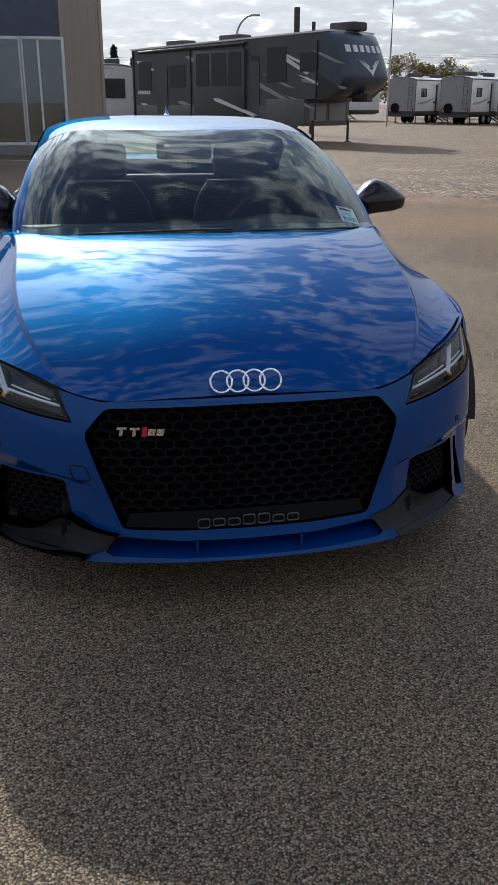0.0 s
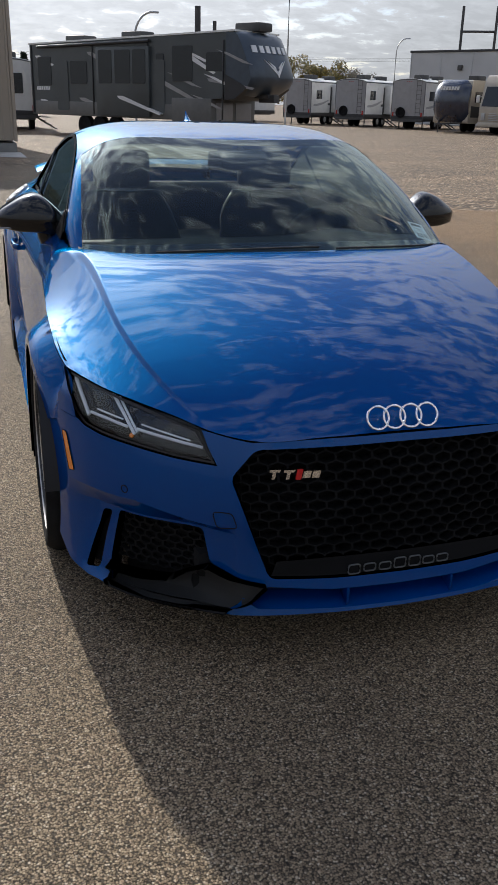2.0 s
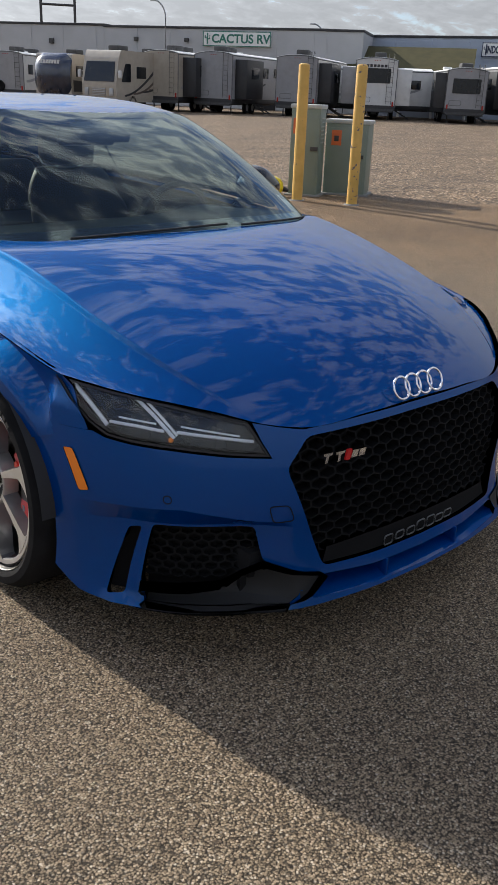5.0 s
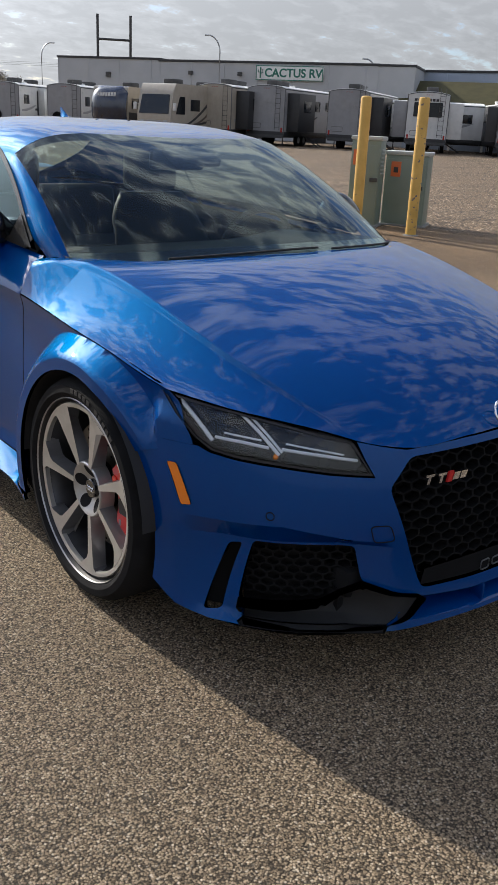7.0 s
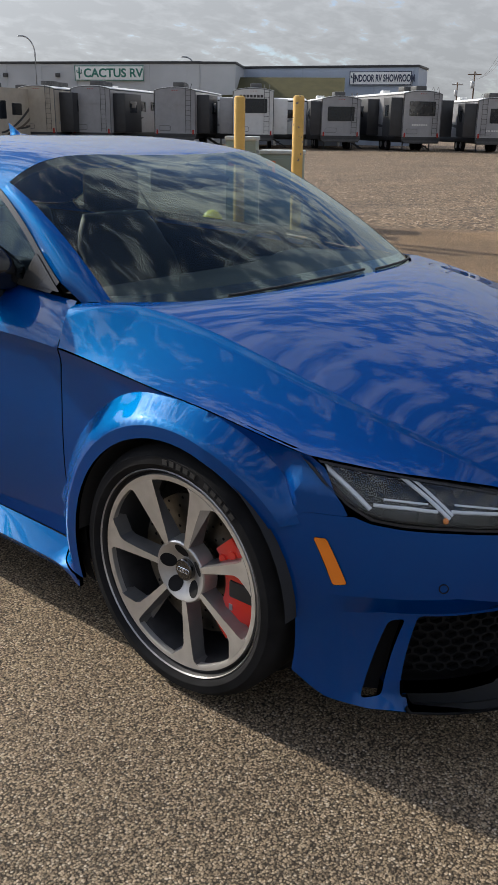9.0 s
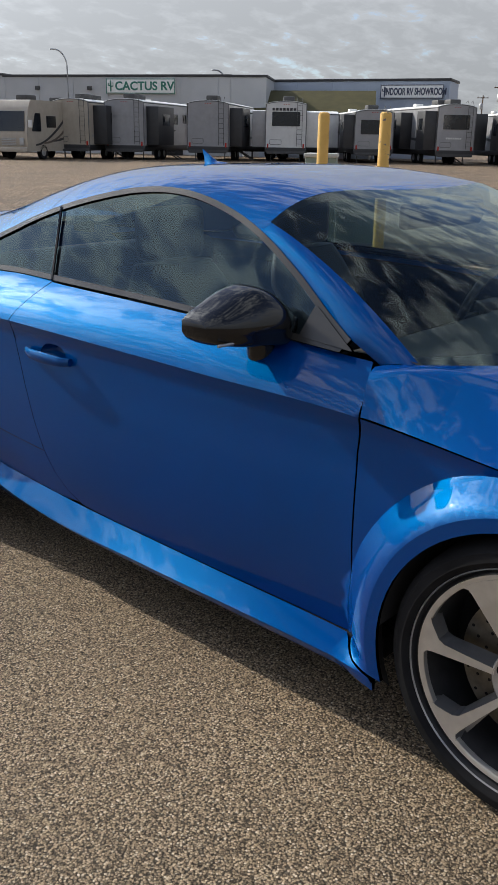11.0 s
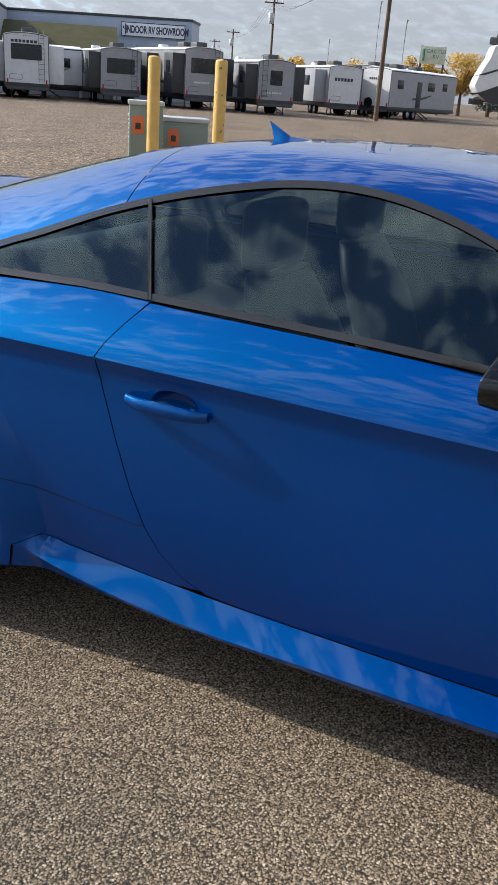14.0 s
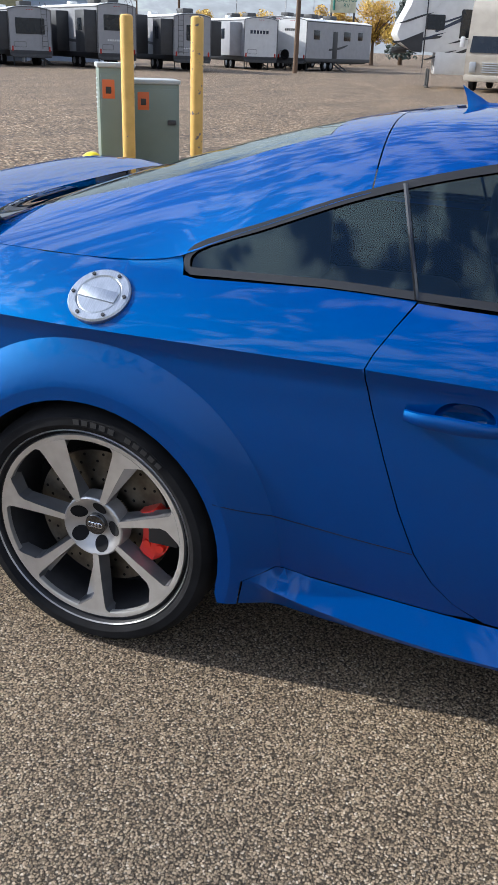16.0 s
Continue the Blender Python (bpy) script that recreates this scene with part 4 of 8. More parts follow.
# the maker's words stand as plain rounded shapes
for k in range(7):
    bm = bmesh.new()
    x = -0.132 + 0.044 * k
    y = -0.8715 + 0.9 * max(0, abs(x) - 0.05) * 0.08
    tall = 0.030 if k in (3, 4) else 0.022
    low = 0.246 if k == 0 else 0.252
    tube(bm, [(x + a2, y, z2) for a2, z2 in rounded([(-0.017, low), (0.017, low), (0.017, 0.252 + tall), (-0.017, 0.252 + tall)], 0.008, 3)], 0.0022, 6, True)
    part("grille_mark", bm, GRILLE_GREY, plate, "silver mark on the grille bar" if k == 0 else "")
tt = thing("grille_badge", (0, 0, 0), "", "")
tt.parent = car
for x, w, hgt, mat in ((-0.356, 0.030, 0.026, CHROME), (-0.320, 0.030, 0.026, CHROME), (-0.292, 0.014, 0.028, RED_DECAL), (-0.272, 0.020, 0.020, CHROME), (-0.248, 0.020, 0.020, CHROME)):
    bm = bmesh.new()
    y = float(np.interp(-x, [0.2, 0.3, 0.4], [-0.842, -0.828, -0.804])) - 0.006
    if w > 0.025:
        prism(bm, [(x - w / 2 + 0.004, 0.541 + hgt / 2 - 0.007), (x + w / 2, 0.541 + hgt / 2 - 0.007), (x + w / 2 + 0.003, 0.541 + hgt / 2), (x - w / 2 + 0.004, 0.541 + hgt / 2)], 0.0, 0.006, lambda a2, b2, d: (a2, y + d - 0.13 * (a2 - x), b2))
        prism(bm, [(x - 0.006, 0.541 - hgt / 2), (x + 0.003, 0.541 - hgt / 2), (x + 0.006, 0.541 + hgt / 2 - 0.007), (x - 0.003, 0.541 + hgt / 2 - 0.007)], 0.0, 0.006, lambda a2, b2, d: (a2, y + d - 0.13 * (a2 - x), b2))
    else:
        prism(bm, [(x - w / 2 - 0.002, 0.541 - hgt / 2), (x + w / 2 - 0.002, 0.541 - hgt / 2), (x + w / 2 + 0.003, 0.541 + hgt / 2), (x - w / 2 + 0.003, 0.541 + hgt / 2)], 0.0, 0.006, lambda a2, b2, d: (a2, y + d - 0.13 * (a2 - x), b2))
    part("badge_mark", bm, mat, tt, smooth=False)
for k in range(4):
    bm = bmesh.new()
    cx = -0.0705 + 0.047 * k
    P = []
    for t in np.linspace(0, math.tau, 40, endpoint=False):
        x, d = cx + 0.0305 * math.cos(t), 0.0305 * math.sin(t)
        P.append((x, d))
    pts = []
    for x, d in P:
        y = -0.803 + d * 0.42
        pts.append((x, y - 0.004, 0.669 + d * 0.90))
    tube(bm, pts, 0.0034, 8, True)
    part("badge_ring", bm, CHROME, car, "chrome ring badge on the bonnet's nose")

# --- headlights ---
for s in (-1, 1):
    out = [(s * a, b) for a, b in nx([(0.496, 0.560), (0.592, 0.570), (0.689, 0.584), (0.761, 0.592), (0.797, 0.602), (0.814, 0.628), (0.825, 0.670), (0.829, 0.718), (0.736, 0.694), (0.665, 0.677), (0.576, 0.652), (0.530, 0.638), (0.513, 0.598)])]
    lamp = skin("headlight_housing", out, nose(0.034), LAMP_INNER, car, step=0.03, depth=-0.03, flip=s < 0)
    c0 = np.array(out).mean(0)
    rim = [tuple(c0 + (np.array(p) - c0) * np.array([1 - 0.010 / max(abs(p[0] - c0[0]), 0.08), 1 - 0.007 / max(abs(p[1] - c0[1]), 0.04)])) for p in out]
    skin("headlight_rim", out, nose(-0.0004), BLACK_SATIN, lamp, holes=[rim], step=0.03, depth=0.004, flip=s < 0)
    skin("headlight_lens", out, nose(0.001), LAMP_GLASS, lamp, step=0.03, depth=0.0, flip=s < 0, label="clear headlight lens")
    for line, r in (([(0.817, 0.708), (0.804, 0.660), (0.793, 0.621)], 0.0055), ([(0.787, 0.630), (0.745, 0.626), (0.703, 0.619)], 0.0042), ([(0.727, 0.686), (0.707, 0.645), (0.688, 0.604)], 0.0048), ([(0.712, 0.682), (0.696, 0.645), (0.681, 0.610)], 0.0036), ([(0.680, 0.618), (0.60, 0.606), (0.526, 0.594)], 0.0042), ([(0.770, 0.642), (0.74, 0.638), (0.712, 0.634)], 0.0025), ([(0.668, 0.630), (0.60, 0.617), (0.555, 0.608)], 0.0025)):
        arr = np.array([(s * a, b) for a, b in nx(line)])
        bm = bmesh.new()
        tube(bm, nose(0.012)(*np.array(resample([tuple(p) for p in arr], 0.02, False)).T), r, 8)
        part("light_bar", bm, LIGHT_GUIDE, lamp)
    arr = np.array([(s * a, b) for a, b in nx([(0.765, 0.668), (0.735, 0.650)])])
    p = nose(0.03)(*arr.T)
    bm = bmesh.new()
    bmesh.ops.create_uvsphere(bm, u_segments=16, v_segments=10, radius=0.026, matrix=Matrix.Translation(p[0]))
    part("projector", bm, LAMP_GLASS, lamp)
    arr = np.array([(s * a, b) for a, b in nx([(0.695, 0.600), (0.685, 0.592)])])
    bm = bmesh.new()
    bmesh.ops.create_uvsphere(bm, u_segments=12, v_segments=8, radius=0.007, matrix=Matrix.Translation(nose(0.012)(*arr.T)[0]))
    part("indicator_lamp", bm, AMBER, lamp)

# --- wheels ---
def wheel(name, y, sign):
    hub = thing(name, (sign * 0.86, y, HUB_Z), "", "")
    hub.parent = car
    o = 1.0 * sign
    bm = bmesh.new()
    lathe(bm, [(0.2700, 0.024 * o), (0.2760, 0.036 * o), (0.290, 0.046 * o), (0.310, 0.044 * o), (0.322, 0.030 * o), (0.3305, 0.012 * o), (0.3315, -0.06 * o), (0.3315, -0.14 * o), (0.328, -0.18 * o), (0.30, -0.205 * o), (0.262, -0.19 * o)], 96)
    tyre = part("tyre", bm, RUBBER, hub)
    for k in range(4):
        bm = bmesh.new()
        off = (-0.03 - 0.035 * k) * o
        lathe(bm, [(0.3316, off), (0.3322, off + 0.003), (0.3322, off + 0.006), (0.3316, off + 0.009)], 96)
        part("tread_band", bm, GAP, tyre)
    for k in range(11):
        if k == 5:
            continue
        bm = bmesh.new()
        a = radians(-4 + 4.4 * k)
        ends = [bm.verts.new((o * dx, -rr * math.sin(a + da), rr * math.cos(a + da))) for dx in (0.0440, 0.0466) for rr, da in ((0.2935, 0.0), (0.2935, 0.052), (0.3065, 0.052), (0.3065, 0.0))]
        for f in ((0, 1, 2, 3), (4, 5, 6, 7), (0, 1, 5, 4), (1, 2, 6, 5), (2, 3, 7, 6), (3, 0, 4, 7)):
            bm.faces.new([ends[i] for i in f])
        bmesh.ops.recalc_face_normals(bm, faces=bm.faces)
        part("sidewall_mark", bm, TYRE_MARK, tyre, smooth=False)
    bm = bmesh.new()
    lathe(bm, [(0.2755, 0.026 * o), (0.2750, 0.035 * o), (0.2728, 0.0375 * o), (0.2712, 0.033 * o)], 96)
    part("rim_flange", bm, RIM_HUB, hub, "thin silver rim edge")
    bm = bmesh.new()
    lathe(bm, [(0.2712, 0.033 * o), (0.2665, 0.018 * o), (0.2585, 0.012 * o)], 96)
    part("rim_groove", bm, BLACK_SATIN, hub, "black groove inside the rim edge")
    bm = bmesh.new()
    lathe(bm, [(0.262, 0.020 * o), (0.250, 0.012 * o), (0.242, -0.01 * o), (0.236, -0.06 * o), (0.24, -0.16 * o), (0.25, -0.19 * o)], 96)
    part("rim_barrel", bm, RIM_DARK, hub)
    bm = bmesh.new()
    lathe(bm, [(0.2435, 0.010 * o), (0.2440, 0.024 * o), (0.2485, 0.026 * o), (0.2575, 0.026 * o), (0.2585, 0.012 * o)], 96)
    part("rim_ring", bm, RIM_FACE, hub)
    for k in range(7):
        a0 = radians((3.2 if y < 1 else 8.7) + k * 360 / 7)
        # one spoke: slim at the hub, with a foot that sweeps along the rim on one side
        face = [(0.076, -0.0070), (0.150, -0.0105), (0.222, -0.0150), (0.236, -0.0175), (0.2465, -0.030), (0.2470, 0.0), (0.2465, 0.030), (0.2465, 0.070), (0.238, 0.055), (0.212, 0.0225), (0.196, 0.0145), (0.150, 0.0115), (0.076, 0.0085)]
        def rim_xy(rr, tt):
            aa = tt / max(rr, 0.12)
            return (rr * math.cos(aa), rr * math.sin(aa)) if rr > 0.21 else (rr, tt)
        front, back = [], []
        bm = bmesh.new()
        for rr, tt in face:
            d = 0.013 + 0.013 * (rr - 0.076) / 0.17
            for store, gt, dd in ((front, 1.0, d), (back, 2.5 - 6.0 * min(rr, 0.21), d - 0.042)):
                c, s2 = rim_xy(rr, tt * (gt if rr < 0.21 else 1.12) if store is back else tt)
                yy, zz = c * math.cos(a0) - s2 * math.sin(a0), c * math.sin(a0) + s2 * math.cos(a0)
                store.append(bm.verts.new((o * dd, -sign * yy, zz)))
        n = len(front)
        f = bm.faces.new(front)
        for i in range(n):
            bm.faces.new((front[i], front[(i + 1) % n], back[(i + 1) % n], back[i]))
        g = bm.faces.new(back[::-1])
        bmesh.ops.triangulate(bm, faces=[f, g])
        bmesh.ops.recalc_face_normals(bm, faces=bm.faces)
        me = bpy.data.meshes.new("spoke")
        bm.normal_update()
        for fc in bm.faces:
            fc.material_index = 0 if fc.normal.x * o > 0.9 else 1
        bm.to_mesh(me)
        bm.free()
        link("spoke", me, RIM_FACE, hub)
        me.materials.append(RIM_SIDE)
    bm = bmesh.new()
    lathe(bm, [(0.0, -0.014 * o), (0.030, -0.013 * o), (0.040, -0.009 * o), (0.060, 0.002 * o), (0.076, 0.0125 * o), (0.0795, 0.0135 * o), (0.083, 0.010 * o), (0.088, -0.03 * o)], 64)
    part("hub", bm, RIM_HUB, hub, "satin grey hub with bolt recesses")
    bm = bmesh.new()
    lathe(bm, [(0.0, 0.001 * o), (0.0265, 0.001 * o), (0.0285, -0.001 * o), (0.029, -0.014 * o)], 40)
    cap = part("centre_cap", bm, BLACK_GLOSS, hub)
    for k in range(4):
        bm = bmesh.new()
        tube(bm, [(0.0018 * o, (-0.0135 + 0.009 * k) + 0.0066 * math.cos(t), 0.0066 * math.sin(t)) for t in np.linspace(0, math.tau, 18, endpoint=False)], 0.0010, 5, True)
        part("cap_ring", bm, CHROME, cap)
    for k in range(5):
        a = radians((13 if y < 1 else 35) + 72 * k)
        bm = bmesh.new()
        # a dark disc following the hub's dish, in place of a shaded bolt well
        rings = []
        for rad in (0.0200, 0.0110):
            ring = []
            for q in np.linspace(0, math.tau, 24, endpoint=False):
                yy, zz = 0.0535 * math.cos(a) + rad * math.cos(q), 0.0535 * math.sin(a) + rad * math.sin(q)
                dish = float(np.interp(math.hypot(yy, zz), [0.030, 0.040, 0.060, 0.076], [-0.013, -0.009, 0.002, 0.0125]))
                ring.append(bm.verts.new((o * (dish + 0.0010), yy, zz)))
            rings.append(ring)
        for i in range(24):
            bm.faces.new((rings[0][i], rings[0][(i + 1) % 24], rings[1][(i + 1) % 24], rings[1][i]))
        bm.faces.new(rings[1])
        part("bolt_recess", bm, GAP, hub)
    bm = bmesh.new()
    lathe(bm, [(0.075, -0.052 * o), (0.186, -0.052 * o), (0.186, -0.080 * o), (0.075, -0.080 * o)], 64)
    disc = part("brake_disc", bm, DISC, hub)
    bm = bmesh.new()
    for ring, rr in ((0, 0.105), (1, 0.13), (2, 0.155), (3, 0.175)):
        for k in range(20):
            a = k * math.tau / 20 + ring * 0.11
            cylinder(bm, (-0.0515 * o, rr * math.cos(a), rr * math.sin(a)), (-0.056 * o, rr * math.cos(a), rr * math.sin(a)), 0.004, seg=8)
    tagged(part("disc_drilling", bm, GAP, disc, smooth=False), kind="stuff")
    # caliper over the disc's leading side
    bm = bmesh.new()
    big = y < 1
    a0, a1 = (-48, 42) if big else (-26, 24)
    rin, rout = (0.122, 0.228) if big else (0.125, 0.200)
    front_dir = -1.0
    prof = []
    n = 18
    for i in range(n + 1):
        a = radians(a0 + (a1 - a0) * i / n)
        w = 1.0 - 0.12 * abs(i / n - 0.5) ** 2 * 4
        ring = []
        for rr, dd in ((rin, -0.046), (rin, -0.022), (rin + 0.02, -0.012), (rout - 0.03, -0.012), (rout * w, -0.024), (rout * w, -0.10), (rin, -0.10)):
            ring.append(bm.verts.new((dd * o, front_dir * rr * math.cos(a), rr * math.sin(a))))
        prof.append(ring)
    for r1, r2 in zip(prof, prof[1:]):
        for i in range(7):
            bm.faces.new((r1[i], r1[(i + 1) % 7], r2[(i + 1) % 7], r2[i]))
    bm.faces.new(prof[0])
    bm.faces.new(prof[-1])
    bmesh.ops.recalc_face_normals(bm, faces=bm.faces)
    cal = part("brake_caliper", bm, RED_CALIPER, hub, "red enamelled brake caliper")
    bm = bmesh.new()
    box(bm, (-0.013 * o, front_dir * 0.185, 0.0), (0.012, 0.080, 0.045), 0.006)
    part("caliper_bridge", bm, BLACK_SATIN, cal)
    for q in (-1, 1):
        bm = bmesh.new()
        for rr in (0.142, 0.178):
            aa = radians(q * (a1 - 12))
            cylinder(bm, (-0.020 * o, front_dir * rr * math.cos(aa), rr * math.sin(aa)), (-0.008 * o, front_dir * rr * math.cos(aa), rr * math.sin(aa)), 0.014, 0.011, 14)
        part("caliper_piston", bm, RED_CALIPER, cal)
    if big:
        for k in range(2):
            bm = bmesh.new()
            box(bm, (0, 0, 0), (0.002, 0.011, 0.017), 0.0005)
            bmesh.ops.transform(bm, matrix=Matrix.Translation((-0.0115 * o, front_dir * (0.148 - 0.005 * k), -0.052 - 0.021 * k)), verts=bm.verts)
            part("caliper_mark", bm, SILVER_DECAL, cal)
    # dark well behind
    bm = bmesh.new()
    lathe(bm, [(0.05, -0.10 * o), (0.30, -0.14 * o), (0.345, -0.15 * o)], 40)
    part("wheel_shroud", bm, GAP, hub)
    return hub


for s in (-1, 1):
    for y, nm in zip(AXLES, ("front_wheel", "rear_wheel")):
        wheel(nm, y, s)
        bm = bmesh.new()
        rings = []
        for k in range(25):
            a = radians(2 + 176 * k / 24)
            rings.append([bm.verts.new((s * x, y + (LIP_R + 0.004) * math.cos(a), HUB_Z + (LIP_R + 0.004) * math.sin(a))) for x in (0.905, 0.55)])
        for r1, r2 in zip(rings, rings[1:]):
            bm.faces.new((r1[0], r1[1], r2[1], r2[0]))
        bm.faces.new([r[1] for r in rings])
        part("wheel_arch_liner", bm, BLACK_MATT, car)

# --- underbody and tail ---
bm = bmesh.new()
box(bm, (0, 1.25, 0.215), (1.60, 1.70, 0.07), 0.02)
box(bm, (0, -0.52, 0.20), (1.10, 0.42, 0.08), 0.02)
box(bm, (0, 2.95, 0.24), (1.20, 0.36, 0.08), 0.02)
box(bm, (0, 1.25, 0.26), (1.08, 4.0, 0.08), 0.02)
part("underbody", bm, GAP, car)
TAIL_S = np.linspace(-1, 1, 41)
sheet("rear_bumper", lambda q, z: np.stack([(0.84 * q - 0.04 * q**3) * (1 - 0.20 * np.clip((z - 0.78) / 0.21, 0, 1)), 3.30 - 0.13 * np.abs(q) ** 3 - 0.25 * np.clip(z - 0.85, 0, 1), z], 1), TAIL_S, np.linspace(0.2, 0.99, 20), BLUE, car, flip=True)
# fixed rear wing on two feet
bm = bmesh.new()
rings = []
for q in np.linspace(-1, 1, 31):
    x = 0.68 * q
    drop = 0.05 * abs(q) ** 6
    yo = -0.04 * q * q
    ring = [(x, 2.96 + yo, 1.052 - drop), (x, 3.05 + yo, 1.068 - drop), (x, 3.20 + yo, 1.072 - drop), (x, 3.235 + yo, 1.068 - drop), (x, 3.20 + yo, 1.055 - drop), (x, 3.05 + yo, 1.044 - drop)]
    rings.append([bm.verts.new(p) for p in ring])
for r1, r2 in zip(rings, rings[1:]):
    for i in range(6):
        bm.faces.new((r1[i], r1[(i + 1) % 6], r2[(i + 1) % 6], r2[i]))
bm.faces.new(rings[0])
bm.faces.new(rings[-1])
bmesh.ops.recalc_face_normals(bm, faces=bm.faces)
wing = part("rear_wing", bm, BLUE, car)
for s in (-1, 1):
    bm = bmesh.new()
    box(bm, (s * 0.42, 3.10, 1.01), (0.03, 0.14, 0.11), 0.01)
    part("wing_foot", bm, BLACK_GLOSS, wing)

# --- fuel cap ---
bm = bmesh.new()
cap_c = Vector((-float(side_x(2.488, 0.918)), 2.488, 0.922))
_e = 0.01
tilt = Vector((-1.0, float(side_x(2.488 + _e, 0.918) - side_x(2.488 - _e, 0.918)) / (2 * _e), -float(side_x(2.488, 0.918 + _e) - side_x(2.488, 0.918 - _e)) / (2 * _e))).normalized()
tilt = Vector((tilt.x, -tilt.y * -1, abs(tilt.z)))
rot = tilt.to_track_quat("Z", "Y").to_matrix().to_4x4()
lathe(bm, [(0.0, 0.004), (0.050, 0.004), (0.053, 0.002), (0.056, 0.005), (0.072, 0.005), (0.076, 0.001), (0.076, -0.012)], 48, axis="z")
bmesh.ops.transform(bm, matrix=Matrix.Translation(cap_c + tilt * 0.001) @ rot, verts=bm.verts)
fuel = part("fuel_cap", bm, ALU, car, "brushed aluminium fuel filler cap with bolts")
for k in range(6):
    bm = bmesh.new()
    a = radians(60 * k)
    lathe(bm, [(0.0, 0.010), (0.0045, 0.010), (0.005, 0.006)], 10, axis="z")
    bmesh.ops.transform(bm, matrix=Matrix.Translation(cap_c + tilt * 0.001) @ rot @ Matrix.Translation((0.0645 * math.cos(a), 0.0645 * math.sin(a), -0.002)), verts=bm.verts)
    part("cap_bolt", bm, BLACK_SATIN, fuel)
bm = bmesh.new()
box(bm, (0, 0, 0.004), (0.098, 0.030, 0.006), 0.002)
bmesh.ops.transform(bm, matrix=Matrix.Translation(cap_c + tilt * 0.002) @ rot @ Matrix.Rotation(radians(-8), 4, "Z"), verts=bm.verts)
part("cap_grip", bm, ALU, fuel)

# --- roof antenna ---
bm = bmesh.new()
rings = []
for t in np.linspace(0, 1, 14):
    y = 1.80 - 0.105 * t
    h = 0.004 + 0.040 * max(0, 1 - t / 0.45) ** 1.15 + 0.012 * (1 - t) ** 0.6
    w = 0.006 + 0.020 * math.sin(math.pi * min(1, 0.15 + 0.75 * t)) 
    back = 0.045 * max(0, h - 0.02) / 0.07
    zr = float(ROOF_Z(y)) - 0.004
    rings.append([bm.verts.new(p) for p in ((-w, y, zr), (-w * 0.55, y + back * 0.4, zr + h * 0.5), (-0.003, y + back, zr + h), (0.003, y + back, zr + h), (w * 0.55, y + back * 0.4, zr + h * 0.5), (w, y, zr))])
for r1, r2 in zip(rings, rings[1:]):
    for i in range(5):
        bm.faces.new((r1[i], r1[i + 1], r2[i + 1], r2[i]))
bm.faces.new(rings[0])
bm.faces.new(rings[-1][::-1])
bmesh.ops.recalc_face_normals(bm, faces=bm.faces)
part("roof_antenna", bm, BLUE, car, angle=50)

# --- mirrors ---
for s in (-1, 1):
    hold = thing("door_mirror", (0, 0, 0), "", "")
    hold.parent = car
    bm = bmesh.new()
    rings = []
    top = Curve((0.0, 0.016), (0.10, 0.044), (0.28, 0.080), (0.42, 0.090), (0.55, 0.083), (0.8, 0.050), (0.94, 0.026), (1.0, 0.012))
    bot = Curve((0.0, -0.040), (0.15, -0.060), (0.4, -0.056), (0.85, -0.045), (0.97, -0.034), (1.0, -0.020))
    deep = Curve((0.0, 0.55), (0.15, 0.85), (0.4, 1.0), (0.75, 0.90), (0.93, 0.62), (1.0, 0.40))
    for t in np.linspace(0, 1, 34):
        x = 0.718 + 0.250 * t + 0.05 * (s > 0)
        zc, yc = 0.988, 0.822 + 0.07 * t
        up, dn, dp = float(top(t)), float(bot(t)), 0.085 * float(deep(t))
        ring = []
        prof = [(0.05, up * 0.9), (0.045, up), (0.01, up * 0.995), (-0.35 * dp, up * 0.93), (-0.66 * dp, up * 0.72), (-0.9 * dp, up * 0.42), (-1.0 * dp, 0.004), (-1.0 * dp, -0.014), (-0.96 * dp, -0.019), (-0.90 * dp, dn * 0.7 - 0.006), (-0.68 * dp, dn * 0.94), (-0.40 * dp, dn), (0.02, dn), (0.05, dn * 0.9)]
        fine = Curve(*[(i, q[0]) for i, q in enumerate(prof)]), Curve(*[(i, q[1]) for i, q in enumerate(prof)])
        for i in np.arange(0, len(prof) - 0.5, 0.5):
            ring.append(bm.verts.new((s * x, yc + float(fine[0](i)), zc + float(fine[1](i)))))
        rings.append(ring)
    m = len(rings[0])
    for r1, r2 in zip(rings, rings[1:]):
        for i in range(m):
            bm.faces.new((r1[i], r1[(i + 1) % m], r2[(i + 1) % m], r2[i]))
    bm.faces.new(rings[0])
    bm.faces.new(rings[-1])
    bmesh.ops.recalc_face_normals(bm, faces=bm.faces)
    part("mirror_shell", bm, PIANO_BLACK, hold, "gloss black mirror housing", angle=75)
    bm = bmesh.new()
    box(bm, (s * (0.835 + 0.05 * (s > 0)), 0.908, 0.995), (0.17, 0.006, 0.080), 0.002)
    part("mirror_glass", bm, CHROME, hold)
    bm = bmesh.new()
    tube(bm, [(s * (x - 0.062), 0.785 + (x - 0.8) * 0.17, 0.955 - 0.02 * (x - 0.8)) for x in np.linspace(0.83, 1.025, 8)], 0.004, 6)
    part("mirror_indicator", bm, SILVER_DECAL, hold)
    bm = bmesh.new()
    cylinder(bm, (s * 0.765, 0.850, 0.885), (s * (0.79 + 0.04 * (s > 0)), 0.842, 0.960), 0.042, 0.036, 16)
    part("mirror_foot", bm, PIANO_BLACK, hold)

